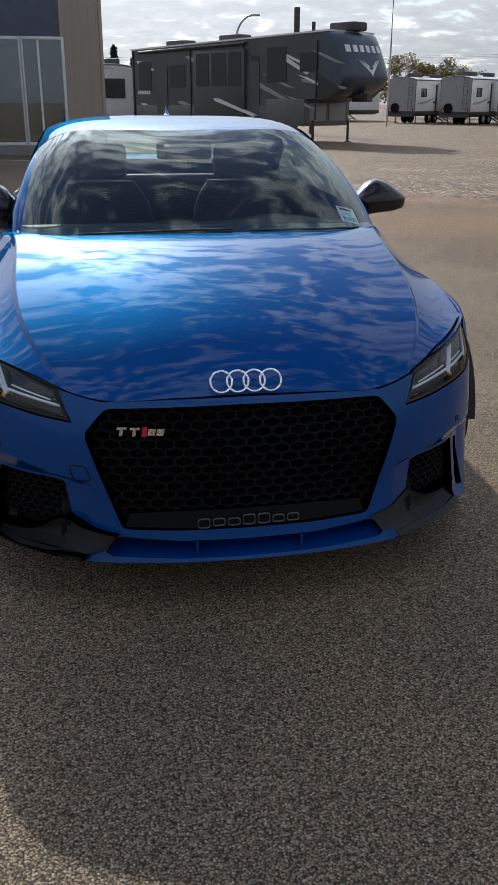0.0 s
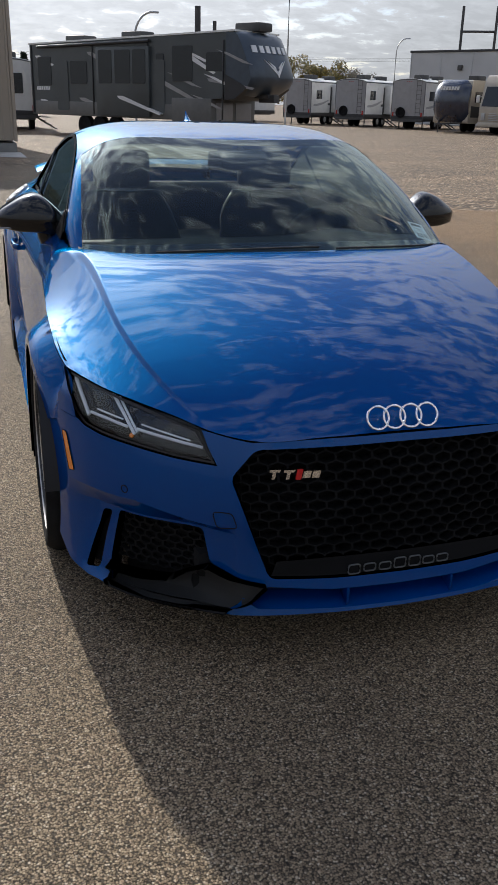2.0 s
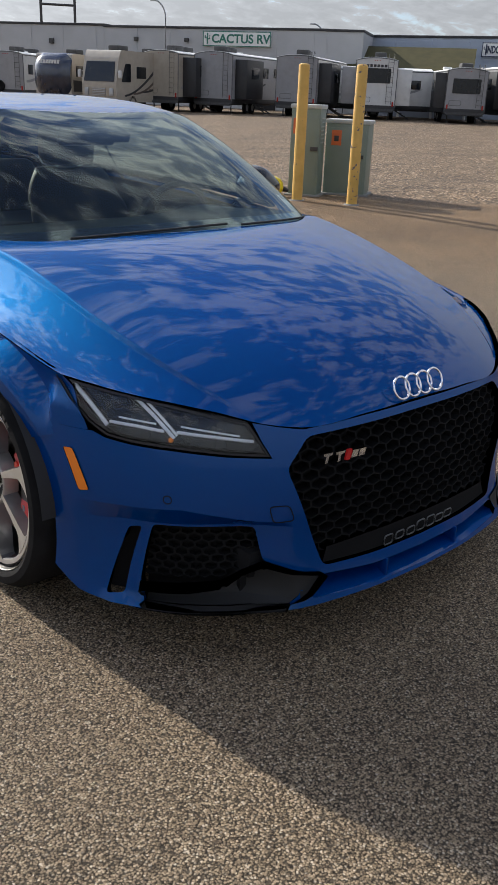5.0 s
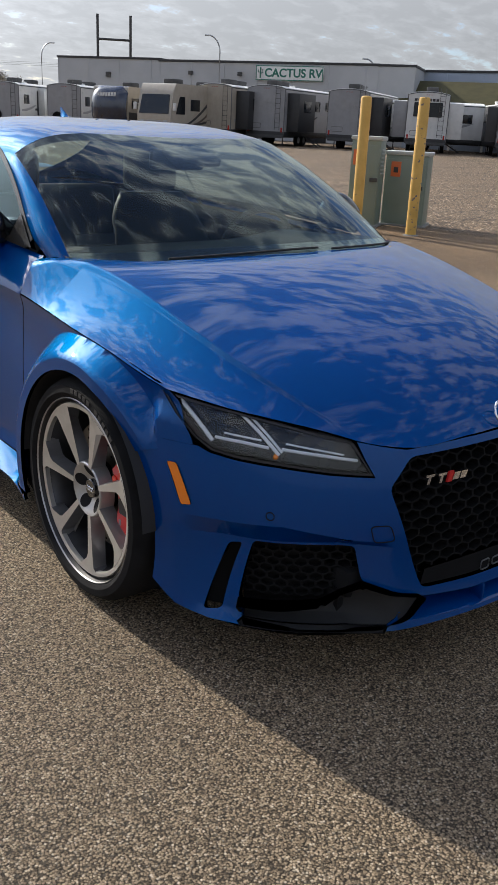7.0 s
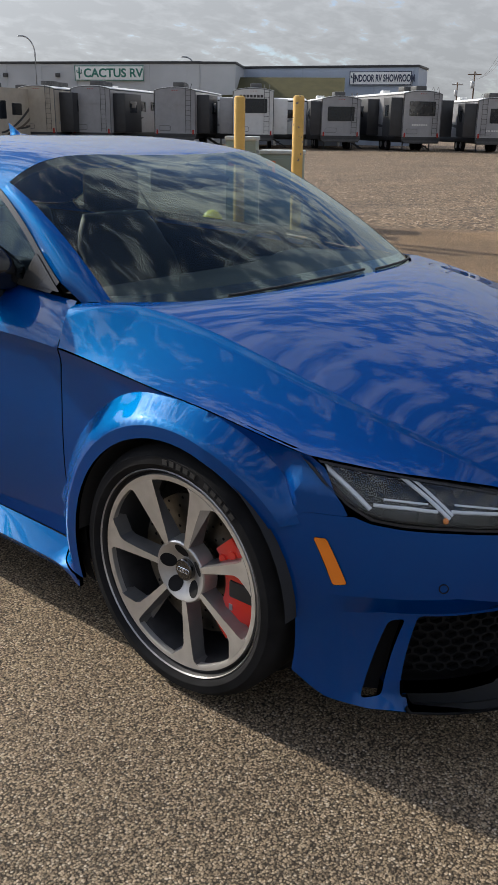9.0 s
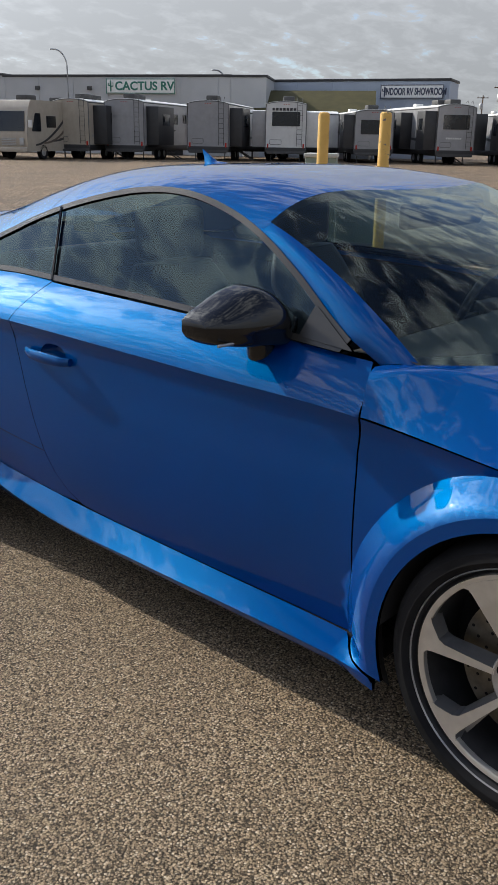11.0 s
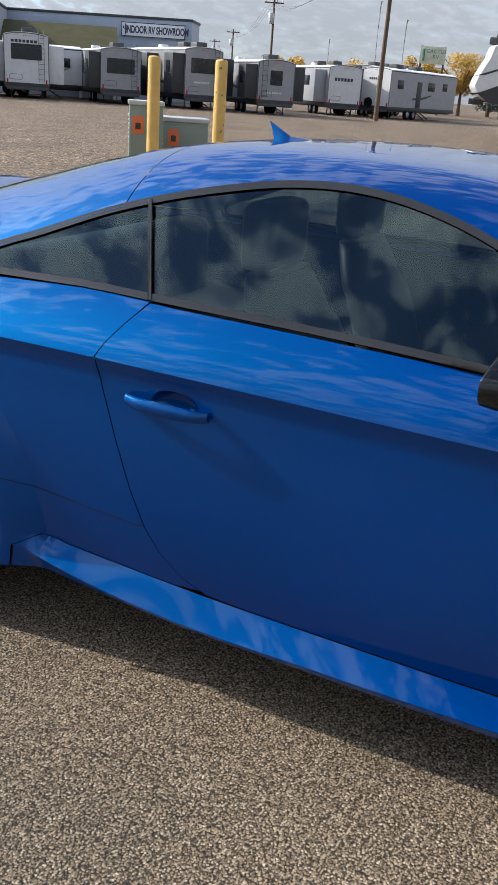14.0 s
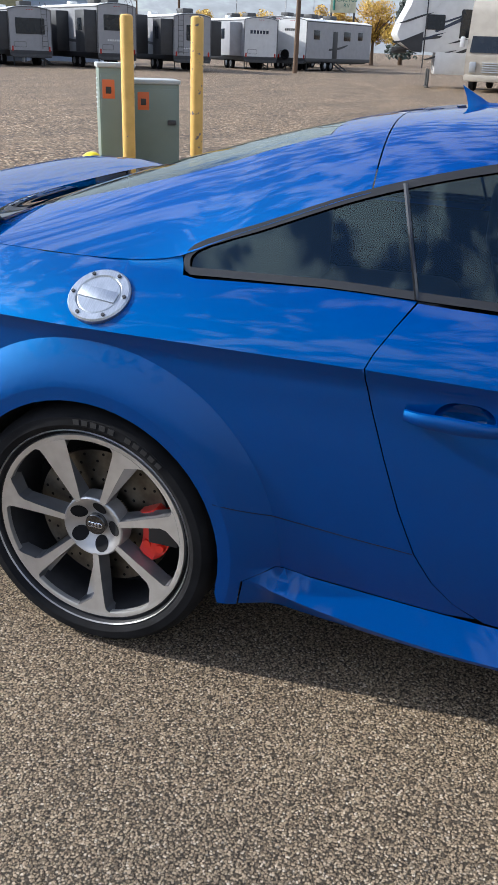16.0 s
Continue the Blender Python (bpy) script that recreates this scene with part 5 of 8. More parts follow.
# --- wipers, tucked under the bonnet's rear edge ---
for x0, x1 in ((-0.46, 0.10), (0.16, 0.60)):
    bm = bmesh.new()
    pts = []
    for t in np.linspace(0, 1, 12):
        q = (x0 + (x1 - x0) * t) / 0.70
        v = 0.004 + 0.010 * t
        p = screen(np.array([q]), np.array([v]))[0]
        pts.append((p[0], p[1], p[2] + 0.0065))
    tube(bm, pts, 0.004, 6)
    part("wiper", bm, BLACK_MATT, car)

# --- black print along the foot of the windscreen, inside the glass ---
sheet("screen_print", lambda q, v: screen(q, v) - np.array([0, 0, 0.013]), np.linspace(-0.96, 0.96, 61), np.linspace(0.0, 0.055, 5), BLACK_MATT, car, "black printed band at the windscreen's foot")


# --- paper label behind the windscreen's corner ---
def on_screen(q0, q1, v0, v1, drop, slope=0.0):
    return lambda q, v: screen(q0 + (q1 - q0) * q, v0 + (v1 - v0) * v + slope * q) - np.array([0, 0, drop])


label_at = (0.775, 0.885, 0.085, 0.205)
sticker = sheet("windscreen_sticker", on_screen(*label_at, 0.006, -0.030), np.linspace(0, 1, 5), np.linspace(0, 1, 5), STICKER, car, "pale blue and white paper sticker")


def on_label(q0, q1, v0, v1):
    return lambda q, v: on_screen(*label_at, 0.0048, -0.030)(q0 + (q1 - q0) * q, v0 + (v1 - v0) * v)


sheet("printed_head", on_label(0.12, 0.80, 0.76, 0.90), np.linspace(0, 1, 5), np.linspace(0, 1, 3), GREY_TRIM, sticker)
for k in range(9):
    sheet("printed_bar", on_label(0.16 + 0.085 * k, 0.16 + 0.085 * k + (0.03 if k % 3 else 0.055), 0.10, 0.34), np.linspace(0, 1, 2), np.linspace(0, 1, 3), GREY_TRIM, sticker)
for k in range(2):
    sheet("printed_line", on_label(0.25, 0.72 - 0.1 * k, 0.46 + 0.12 * k, 0.50 + 0.12 * k), np.linspace(0, 1, 3), np.linspace(0, 1, 2), SILVER_DECAL, sticker)

# --- cabin ---
bm = bmesh.new()
rings = []
for q in np.linspace(-1, 1, 25):
    x = 0.70 * q
    hump = 0.03 * math.exp(-((x - 0.36) / 0.16) ** 2)
    pr = [(0.20 + 0.16 * q * q, 0.905), (0.45, 0.935 + hump), (0.62, 0.93 + hump), (0.70, 0.87), (0.68, 0.72), (0.80, 0.55)]
    rings.append([bm.verts.new((x, y, z)) for y, z in pr])
for r1, r2 in zip(rings, rings[1:]):
    for i in range(5):
        bm.faces.new((r1[i], r2[i], r2[i + 1], r1[i + 1]))
part("dashboard", bm, DASH, car, angle=60)
bm = bmesh.new()
box(bm, (0, 1.45, 0.30), (1.5, 2.0, 0.06), 0.01)
box(bm, (0, 1.1, 0.45), (0.22, 0.9, 0.28), 0.04)
part("cabin_floor", bm, DASH, car)
bm = bmesh.new()
tube(bm, [(0.36 + 0.175 * math.cos(t), 0.80 - 0.05 * math.sin(t), 0.86 + 0.165 * math.sin(t)) for t in np.linspace(0, math.tau, 32, endpoint=False)], 0.015, 8, True)
box(bm, (0.36, 0.79, 0.86), (0.14, 0.05, 0.10), 0.03)
box(bm, (0.36, 0.795, 0.86), (0.32, 0.02, 0.03), 0.008)
part("steering_wheel", bm, LEATHER, car)


def seat(x):
    hold = thing("seat", (0, 0, 0), "", "")
    hold.parent = car
    bm = bmesh.new()
    box(bm, (x, 1.20, 0.47), (0.50, 0.52, 0.16), 0.06, seg=3)
    for s in (-1, 1):
        box(bm, (x + s * 0.22, 1.22, 0.53), (0.08, 0.48, 0.12), 0.035, seg=3)
    part("seat_cushion", bm, LEATHER, hold, angle=60)
    bm = bmesh.new()
    rings = []
    for t in np.linspace(0, 1, 16):
        z = 0.52 + 0.50 * t
        y = 1.42 + 0.19 * t
        w = float(Curve((0, 0.22), (0.35, 0.26), (0.65, 0.255), (0.88, 0.215), (1.0, 0.17))(t))
        d = 0.07 - 0.02 * t
        rings.append([bm.verts.new((x + w * math.cos(a) * (abs(math.cos(a)) ** -0.4 if abs(math.cos(a)) > 0.05 else 1), y + d * math.sin(a) + (-0.03 * abs(math.cos(a)) ** 3 if t < 0.7 else 0), z)) for a in np.linspace(0, math.tau, 20, endpoint=False)])
    for r1, r2 in zip(rings, rings[1:]):
        for i in range(20):
            bm.faces.new((r1[i], r1[(i + 1) % 20], r2[(i + 1) % 20], r2[i]))
    bm.faces.new(rings[-1])
    bm.faces.new(rings[0][::-1])
    part("seat_back", bm, LEATHER, hold, angle=60)
    bm = bmesh.new()
    box(bm, (x, 1.625, 1.115), (0.27, 0.10, 0.18), 0.045, seg=3)
    part("headrest", bm, LEATHER, hold, angle=60)
    bm = bmesh.new()
    for q in (-0.06, 0.06):
        cylinder(bm, (x + q, 1.615, 0.98), (x + q, 1.62, 1.05), 0.008, seg=8)
    part("headrest_post", bm, CHROME, hold)
    return hold


seat(-0.36)
seat(0.36)
bm = bmesh.new()
box(bm, (0, 2.05, 0.62), (1.15, 0.5, 0.25), 0.08, seg=3)
box(bm, (0, 2.35, 0.82), (1.12, 0.14, 0.36), 0.06, m=None, seg=3)
part("rear_seat", bm, LEATHER, car, angle=60)
bm = bmesh.new()
box(bm, (0, 2.75, 0.86), (1.2, 0.75, 0.04), 0.01)
part("parcel_shelf", bm, DASH, car)
# headliner under the roof
def liner(q, t):
    p = grid_roof(q * 0.93, 0.02 + 0.94 * t)
    p[:, 2] -= 0.030
    return p


sheet("headliner", liner, np.linspace(-1, 1, 21), np.linspace(0, 1, 12), GREY_TRIM, car, flip=True)
bm = bmesh.new()
box(bm, (0.0, 0.86, 1.205), (0.24, 0.035, 0.075), 0.03, seg=3)
cylinder(bm, (0.0, 0.84, 1.22), (0.0, 0.80, 1.255), 0.012)
part("inside_mirror", bm, BLACK_SATIN, car, angle=60)
sheet("sensor_housing", lambda q, v: screen(q * (1.15 - 0.5 * (v - 0.78)), v) - np.array([0, 0, 0.022]), np.linspace(-0.13, 0.13, 7), np.linspace(0.80, 0.955, 5), BLACK_MATT, car, "black sensor housing behind the mirror", thick=0.03)

# the car stands slightly askew, turned about its nose
car.location = (0.8 * math.sin(radians(1.2)), 0.8 * (math.cos(radians(1.2)) - 1), 0)
car.rotation_euler = (0, 0, -radians(1.2))


# ---- the ground ----
def ground_material():
    """Chip-sealed asphalt near the car, loose gravel beyond its edge."""
    m, n, l, b = material("asphalt_and_gravel")
    co = n.new("ShaderNodeTexCoord")

    def math_node(op, a, c, d=None):
        k = n.new("ShaderNodeMath")
        k.operation = op
        for i, v in enumerate((a, c, d)):
            if v is None:
                continue
            if isinstance(v, float):
                k.inputs[i].default_value = v
            else:
                l.new(v, k.inputs[i])
        return k.outputs[0]

    def vec_node(op, a, c, scale=None):
        k = n.new("ShaderNodeVectorMath")
        k.operation = op
        l.new(a, k.inputs[0])
        if c is not None:
            l.new(c, k.inputs[1])
        if scale is not None:
            if isinstance(scale, float):
                k.inputs["Scale"].default_value = scale
            else:
                l.new(scale, k.inputs["Scale"])
        return k.outputs[0]

    def ramp(src, *stops):
        k = n.new("ShaderNodeValToRGB")
        while len(k.color_ramp.elements) < len(stops):
            k.color_ramp.elements.new(0.5)
        for e, (p, c) in zip(k.color_ramp.elements, stops):
            e.position, e.color = p, (*c, 1)
        l.new(src, k.inputs[0])
        return k.outputs[0]

    def remap(src, a, c, d, e):
        k = n.new("ShaderNodeMapRange")
        for i, v in ((1, a), (2, c), (3, d), (4, e)):
            k.inputs[i].default_value = v
        l.new(src, k.inputs[0])
        return k.outputs[0]

    def split(src):
        k = n.new("ShaderNodeSeparateColor")
        l.new(src, k.inputs[0])
        return k.outputs

    def chips(scale, warp):
        """Angular chips: cells of a warped lattice, each with its own tone, height and tilt."""
        no = n.new("ShaderNodeTexNoise")
        no.inputs["Scale"].default_value, no.inputs["Detail"].default_value = scale * 1.1, 2.0
        l.new(co.outputs["Object"], no.inputs["Vector"])
        pos = vec_node("ADD", co.outputs["Object"], vec_node("SCALE", no.outputs["Color"], None, warp / scale))
        vo = n.new("ShaderNodeTexVoronoi")
        vo.inputs["Scale"].default_value = scale
        l.new(pos, vo.inputs["Vector"])
        tone = split(vo.outputs["Color"])
        body = remap(vo.outputs["Distance"], 0.74, 0.42, 0.0, 1.0)
        there = remap(tone[2], 0.06, 0.16, 0.0, 1.0)
        return tone, math_node("MULTIPLY", body, there)

    tone, top = chips(185.0, 0.9)
    stone = ramp(tone[0], (0.0, (0.160, 0.116, 0.073)), (0.22, (0.284, 0.210, 0.134)), (0.62, (0.408, 0.308, 0.200)), (0.88, (0.52, 0.402, 0.270)), (1.0, (0.69, 0.58, 0.44)))
    # bitumen in the joints, hollows of sunk chips; their shade is in the colour too
    pit, pv = noise_ramp(n, l, 70.0, (0, 0, 0), (1, 1, 1), 2.0, spread=(0.33, 0.47))
    bed_shade = math_node("MULTIPLY", remap(top, 0.0, 1.0, 0.16, 0.92), remap(split(pit)[0], 0.0, 1.0, 0.55, 1.08))
    mul = vec_node("SCALE", stone, None, bed_shade)
    big, bigv = noise_ramp(n, l, 0.7, (0.80, 0.80, 0.81), (1.16, 1.14, 1.10), 5.0)
    # loose gravel beyond the edge of the paving
    gtone, gtop = chips(30.0, 0.9)
    grav = ramp(gtone[1], (0.0, (0.050, 0.036, 0.022)), (0.35, (0.142, 0.100, 0.061)), (0.8, (0.310, 0.222, 0.138)), (1.0, (0.62, 0.51, 0.38)))
    sand, sv = noise_ramp(n, l, 0.35, (0.76, 0.74, 0.72), (1.12, 1.08, 1.03), 6.0, stretch=(1, 2.5, 1))
    lump, lv = noise_ramp(n, l, 11.0, (0.52, 0.51, 0.50), (1.45, 1.42, 1.38), 10.0, spread=(0.32, 0.68))
    loose = vec_node("MULTIPLY", vec_node("MULTIPLY", vec_node("SCALE", grav, None, remap(gtop, 0.0, 1.0, 0.40, 1.08)), lump), sand)
    se = n.new("ShaderNodeSeparateXYZ")
    l.new(co.outputs["Object"], se.inputs[0])
    ay = math_node("MULTIPLY_ADD", se.outputs[1], 0.58, math_node("MULTIPLY", se.outputs[0], 0.82))
    wob, wv = noise_ramp(n, l, 1.6, (0, 0, 0), (1, 1, 1), 6.0)
    ed = remap(math_node("MULTIPLY_ADD", wv, 1.1, ay), 9.6, 10.0, 0.0, 1.0)
    dirt = ramp(math_node("MULTIPLY", remap(math_node("MULTIPLY_ADD", wv, 1.6, ay), 4.6, 7.6, 0.0, 1.0), remap(se.outputs[0], 1.5, 3.5, 0.0, 1.0)), (0.0, (0.862, 0.862, 0.862)), (1.0, (1.0, 0.86, 0.715)))
    paved = vec_node("MULTIPLY", vec_node("MULTIPLY", mul, big), dirt)
    mx = n.new("ShaderNodeMix")
    mx.data_type = "RGBA"
    l.new(ed, mx.inputs[0])
    l.new(paved, mx.inputs[6])
    l.new(loose, mx.inputs[7])
    l.new(mx.outputs[2], b.inputs["Base Color"])
    b.inputs["Roughness"].default_value = 0.78
    b.inputs["Specular IOR Level"].default_value = 0.3
    high = math_node("MULTIPLY", math_node("MULTIPLY", top, remap(tone[1], 0.0, 1.0, 0.45, 1.0)), remap(split(pit)[0], 0.0, 1.0, 0.5, 1.0))
    ghigh = math_node("MULTIPLY", gtop, remap(gtone[2], 0.0, 1.0, 0.4, 1.0))
    hm = n.new("ShaderNodeMix")
    hm.data_type = "FLOAT"
    l.new(ed, hm.inputs[0])
    l.new(high, hm.inputs[2])
    l.new(ghigh, hm.inputs[3])
    bumped(n, l, b, hm.outputs[0], 1.0, 0.006)
    return m


GROUND = ground_material()
bm = bmesh.new()
S = 900.0
def rise(x, y):
    # a low swell carries the cabinets' corner of the lot
    d = 0.82 * x + 0.58 * y
    up, down = min(max((d - 5.0) / 3.2, 0), 1), min(max((d - 10.5) / 5.0, 0), 1)
    side = min(max((40 - abs(x - y)) / 10, 0), 1)
    return 0.13 * side * (up * up * (3 - 2 * up) - down * down * (3 - 2 * down))


steps = [-S, -60] + [-40 + 0.5 * k for k in range(171)] + [100, S]
vs = [[bm.verts.new((x, y, rise(x, y))) for y in steps] for x in steps]
for i in range(len(steps) - 1):
    for j in range(len(steps) - 1):
        bm.faces.new((vs[i][j], vs[i + 1][j], vs[i + 1][j + 1], vs[i][j + 1]))
tagged(part("ground", bm, GROUND, smooth=False), "brown-grey chip-sealed asphalt running into a gravel lot", "ground", kind="structure")

# ---- what stands round the car ----
WHITE_GEL = plain("white_gelcoat", (0.60, 0.60, 0.59), 0.30, vary=0.05, coat=0.4)
GREY_GEL = plain("grey_gelcoat", (0.285, 0.285, 0.295), 0.32, vary=0.06, coat=0.3)
WARM_GEL = plain("beige_gelcoat", (0.40, 0.355, 0.29), 0.32, vary=0.06, coat=0.3)
PANEL_GREY = plain("mid_grey_side_panel", (0.13, 0.13, 0.125), 0.42, vary=0.1)
SLATE_GEL = plain("slate_gelcoat", (0.060, 0.070, 0.074), 0.38, vary=0.15, scale=0.8)
CAP_SLATE = plain("slate_blue_front_cap", (0.050, 0.068, 0.092), 0.32, vary=0.12)
NAVY_GEL = plain("navy_gelcoat", (0.018, 0.026, 0.05), 0.2, vary=0.15, coat=0.8)
TRIM_GREY = plain("grey_edge_moulding", (0.10, 0.10, 0.105), 0.45, vary=0.15)
SLIDE_GEL = plain("charcoal_slide_panel", (0.026, 0.027, 0.030), 0.45, vary=0.15)
RV_GLASS = plain("dark_rv_window", (0.010, 0.013, 0.017), 0.10, vary=0.2)
ROOF_WHITE = plain("white_roof_membrane", (0.78, 0.78, 0.75), 0.6, vary=0.08)
BROWN_STRIPE = plain("brown_stripe_vinyl", (0.10, 0.075, 0.06), 0.35, vary=0.1)
STEEL = plain("painted_dark_steel", (0.05, 0.05, 0.05), 0.55, vary=0.2)
GALV = plain("galvanised_steel", (0.42, 0.43, 0.44), 0.45, metal=0.7, vary=0.12)
TAIL_RED = plain("red_tail_lens", (0.42, 0.02, 0.015), 0.2, vary=0.1, coat=0.7)
RED_BANNER = plain("red_banner_cloth", (0.62, 0.10, 0.05), 0.7, vary=0.1)


def rv_part(name, mat, hold, fill, label="", **kw):
    bm = bmesh.new()
    fill(bm)
    return part(name, bm, mat, hold, label, **kw)


def bars(hold, mat, centre, size, n, name="lettering_bar", gap=0.25, slant=0.0):
    """Writing that stands as plain bars on a rear or side wall: centre, overall (width, height), facing -y."""
    cx, cy, cz = centre
    w = size[0] / n
    for k in range(n):
        bm = bmesh.new()
        x = cx - size[0] / 2 + w * (k + 0.5)
        prism(bm, [(x - w * (0.5 - gap / 2), cz - size[1] / 2), (x + w * (0.5 - gap / 2), cz - size[1] / 2), (x + w * (0.5 - gap / 2) + slant, cz + size[1] / 2), (x - w * (0.5 - gap / 2) + slant, cz + size[1] / 2)], cy - 0.012, cy, lambda a, b, d: (a, d, b))
        part(name, bm, mat, hold, smooth=False)


def wheel_pair(hold, x, y, r=0.36):
    for s in (-1, 1):
        bm = bmesh.new()
        lathe(bm, [(0.0, s * 0.10), (r * 0.55, s * 0.10), (r * 0.6, s * 0.12), (r * 0.96, s * 0.12), (r, s * 0.08), (r, -s * 0.10), (r * 0.9, -s * 0.12), (0.0, -s * 0.12)], 20)
        bmesh.ops.translate(bm, vec=(s * x, y, r), verts=bm.verts)
        t = part("wheel", bm, RUBBER, hold)
        bm = bmesh.new()
        lathe(bm, [(0.0, s * 0.115), (r * 0.5, s * 0.112), (r * 0.56, s * 0.102)], 16)
        bmesh.ops.translate(bm, vec=(s * x, y, r), verts=bm.verts)
        part("rim", bm, GALV, t)


def trailer(label, place, azim, w, h, length, body, rear=None, slides=(), window=(0.62, 0.22), ladder=0.33, ac=(0.8,), fifth=True, spare=False, marks=(6, 0.9, 0.14, 0.78), mark_mat=None, stripes=True, name="travel_trailer", front=False):
    """A travel trailer or fifth wheel whose rear face stands at place; azim: degrees from +y to +x of its nose."""
    hold = thing(name, (place[0], place[1], 0), label, "trailer", group="trailers in the lot", turn=-azim)
    z0 = 0.62
    rear = rear or body

    def crown(half, lift, low=0.16, n=11):
        return [(half * q, h + lift - low * abs(q) ** 2.4) for q in np.linspace(1, -1, n)]

    def shell(bm):
        prism(bm, [(-w / 2, z0), (w / 2, z0)] + crown(w / 2, 0.0), 0.03, length, lambda a, b, d: (a, d, b))
    rv_part("body", body, hold, shell, angle=40)
    rv_part("rear_wall", rear, hold, lambda bm: prism(bm, rounded([(-w / 2 + 0.035, z0 + 0.04), (w / 2 - 0.035, z0 + 0.04)] + crown(w / 2 - 0.035, -0.035), 0.03, 2), 0.0, 0.03, lambda a, b, d: (a, d, b)), angle=40)
    rv_part("rear_moulding", TRIM_GREY, hold, lambda bm: tube(bm, [(-w / 2 + 0.015, 0.0, z0 + 0.1)] + [(a, 0.0, b) for a, b in crown(w / 2 - 0.015, -0.015)[::-1]] + [(w / 2 - 0.015, 0.0, z0 + 0.1)], 0.028, 6))

    def membrane(bm):
        edge = crown(w * 0.495, 0.035)
        prism(bm, edge + [(a, b - 0.05) for a, b in edge[::-1]], 0.04, length - 0.04, lambda a, b, d: (a, d, b))
    rv_part("roof", ROOF_WHITE, hold, membrane, angle=40)
    for k, f in enumerate(ac):
        rv_part("roof_air_conditioner", STEEL, hold, lambda bm: box(bm, (0.15 - 0.3 * (k % 2), 0.9 + f * 3.2, h + 0.17), (0.72, 0.95, 0.30), 0.08))
    rv_part("chassis", STEEL, hold, lambda bm: (box(bm, (0, length / 2, z0 - 0.06), (w * 0.8, length * 0.96, 0.12), 0.01), box(bm, (0, 0.05, z0 - 0.02), (w * 0.98, 0.14, 0.12), 0.02)))
    rv_part("skirt", SLIDE_GEL, hold, lambda bm: box(bm, (0, length / 2, z0 + 0.10), (w + 0.03, length + 0.03, 0.26), 0.02))
    rv_part("roof_vent", ROOF_WHITE, hold, lambda bm: box(bm, (-0.5, length * 0.55, h + 0.08), (0.5, 0.5, 0.16), 0.03))
    for s in (-1, 1):
        rv_part("roof_rail", SLIDE_GEL, hold, lambda bm: tube(bm, [(s * (w / 2 - 0.01), 0.05, h - 0.20), (s * (w / 2 - 0.01), length, h - 0.20)], 0.035, 6))
        rv_part("tail_light", TAIL_RED, hold, lambda bm: box(bm, (s * (w / 2 - 0.16), -0.02, z0 + 0.32), (0.10, 0.04, 0.26), 0.015))
        rv_part("stabiliser_leg", STEEL, hold, lambda bm: (box(bm, (s * w * 0.36, 0.7, z0 / 2), (0.06, 0.06, z0), 0.005), box(bm, (s * w * 0.36, 0.7, 0.02), (0.2, 0.2, 0.03), 0.005)))
    for yy in (length * 0.30, length * 0.30 + 0.85):
        wheel_pair(hold, w / 2 - 0.18, yy)
    for s in (-1, 0, 1):
        rv_part("marker_light", TAIL_RED, hold, lambda bm: box(bm, (s * 0.15, -0.012, h - 0.17), (0.07, 0.03, 0.035), 0.008))
    rv_part("rear_hatch_outline", TRIM_GREY, hold, lambda bm: tube(bm, [(a - 0.25 * w, -0.006, b) for a, b in rounded([(-0.36, 1.02), (0.36, 1.02), (0.36, 1.30), (-0.36, 1.30)], 0.08, 3)], 0.013, 5, True))
    rv_part("rear_bumper", STEEL, hold, lambda bm: box(bm, (0, -0.10, z0 - 0.10), (w * 0.92, 0.12, 0.12), 0.015))
    if window:
        ww, zz = w * window[0] * 1.1, h - 1.02
        win = rv_part("rear_window", RV_GLASS, hold, lambda bm: prism(bm, rounded([(-ww / 2, zz - 0.42), (ww / 2, zz - 0.42), (ww / 2, zz + 0.42), (-ww / 2, zz + 0.42)], 0.06, 3), -0.022, 0.0, lambda a, b, d: (a, d, b)))
    if ladder is not None:
        def lad(bm):
            x = w * ladder
            for s in (-1, 1):
                tube(bm, [(x + s * 0.16, -0.10, z0 + 0.3), (x + s * 0.16, -0.10, h - 0.05), (x + s * 0.16, 0.1, h + 0.22), (x + s * 0.16, 0.3, h + 0.10)], 0.014, 6)
            z = z0 + 0.45
            while z < h - 0.1:
                tube(bm, [(x - 0.16, -0.10, z), (x + 0.16, -0.10, z)], 0.012, 6)
                z += 0.28
        rv_part("ladder", STEEL, hold, lad)
    if spare:
        bm = bmesh.new()
        lathe(bm, [(0.0, -0.02), (0.2, -0.02), (0.22, -0.10), (0.33, -0.11), (0.35, -0.04), (0.34, 0.0)], 20)
        bmesh.ops.transform(bm, matrix=pose(-w * 0.2, -0.02, 1.05, 0, 0, 90), verts=bm.verts)
        part("spare_wheel", bm, RUBBER, hold)
    if marks:
        bars(hold, mark_mat or SLIDE_GEL, (0.0 - 0.05 * w, -0.0, h * marks[3]), (marks[1] * w * 0.6, marks[2]), marks[0])
    for s, y0, ln, dp, z1, mat in slides:
        sl = rv_part("slide_out", mat, hold, lambda bm: box(bm, (s * (w / 2 + dp / 2 - 0.02), y0 + ln / 2, (z0 + 0.25 + z1) / 2), (dp, ln, z1 - z0 - 0.25), 0.03))
        rv_part("slide_window", RV_GLASS, sl, lambda bm: box(bm, (s * (w / 2 + dp - 0.015), y0 + ln * 0.5, z1 - 0.75), (0.02, ln * 0.45, 0.65), 0.01))
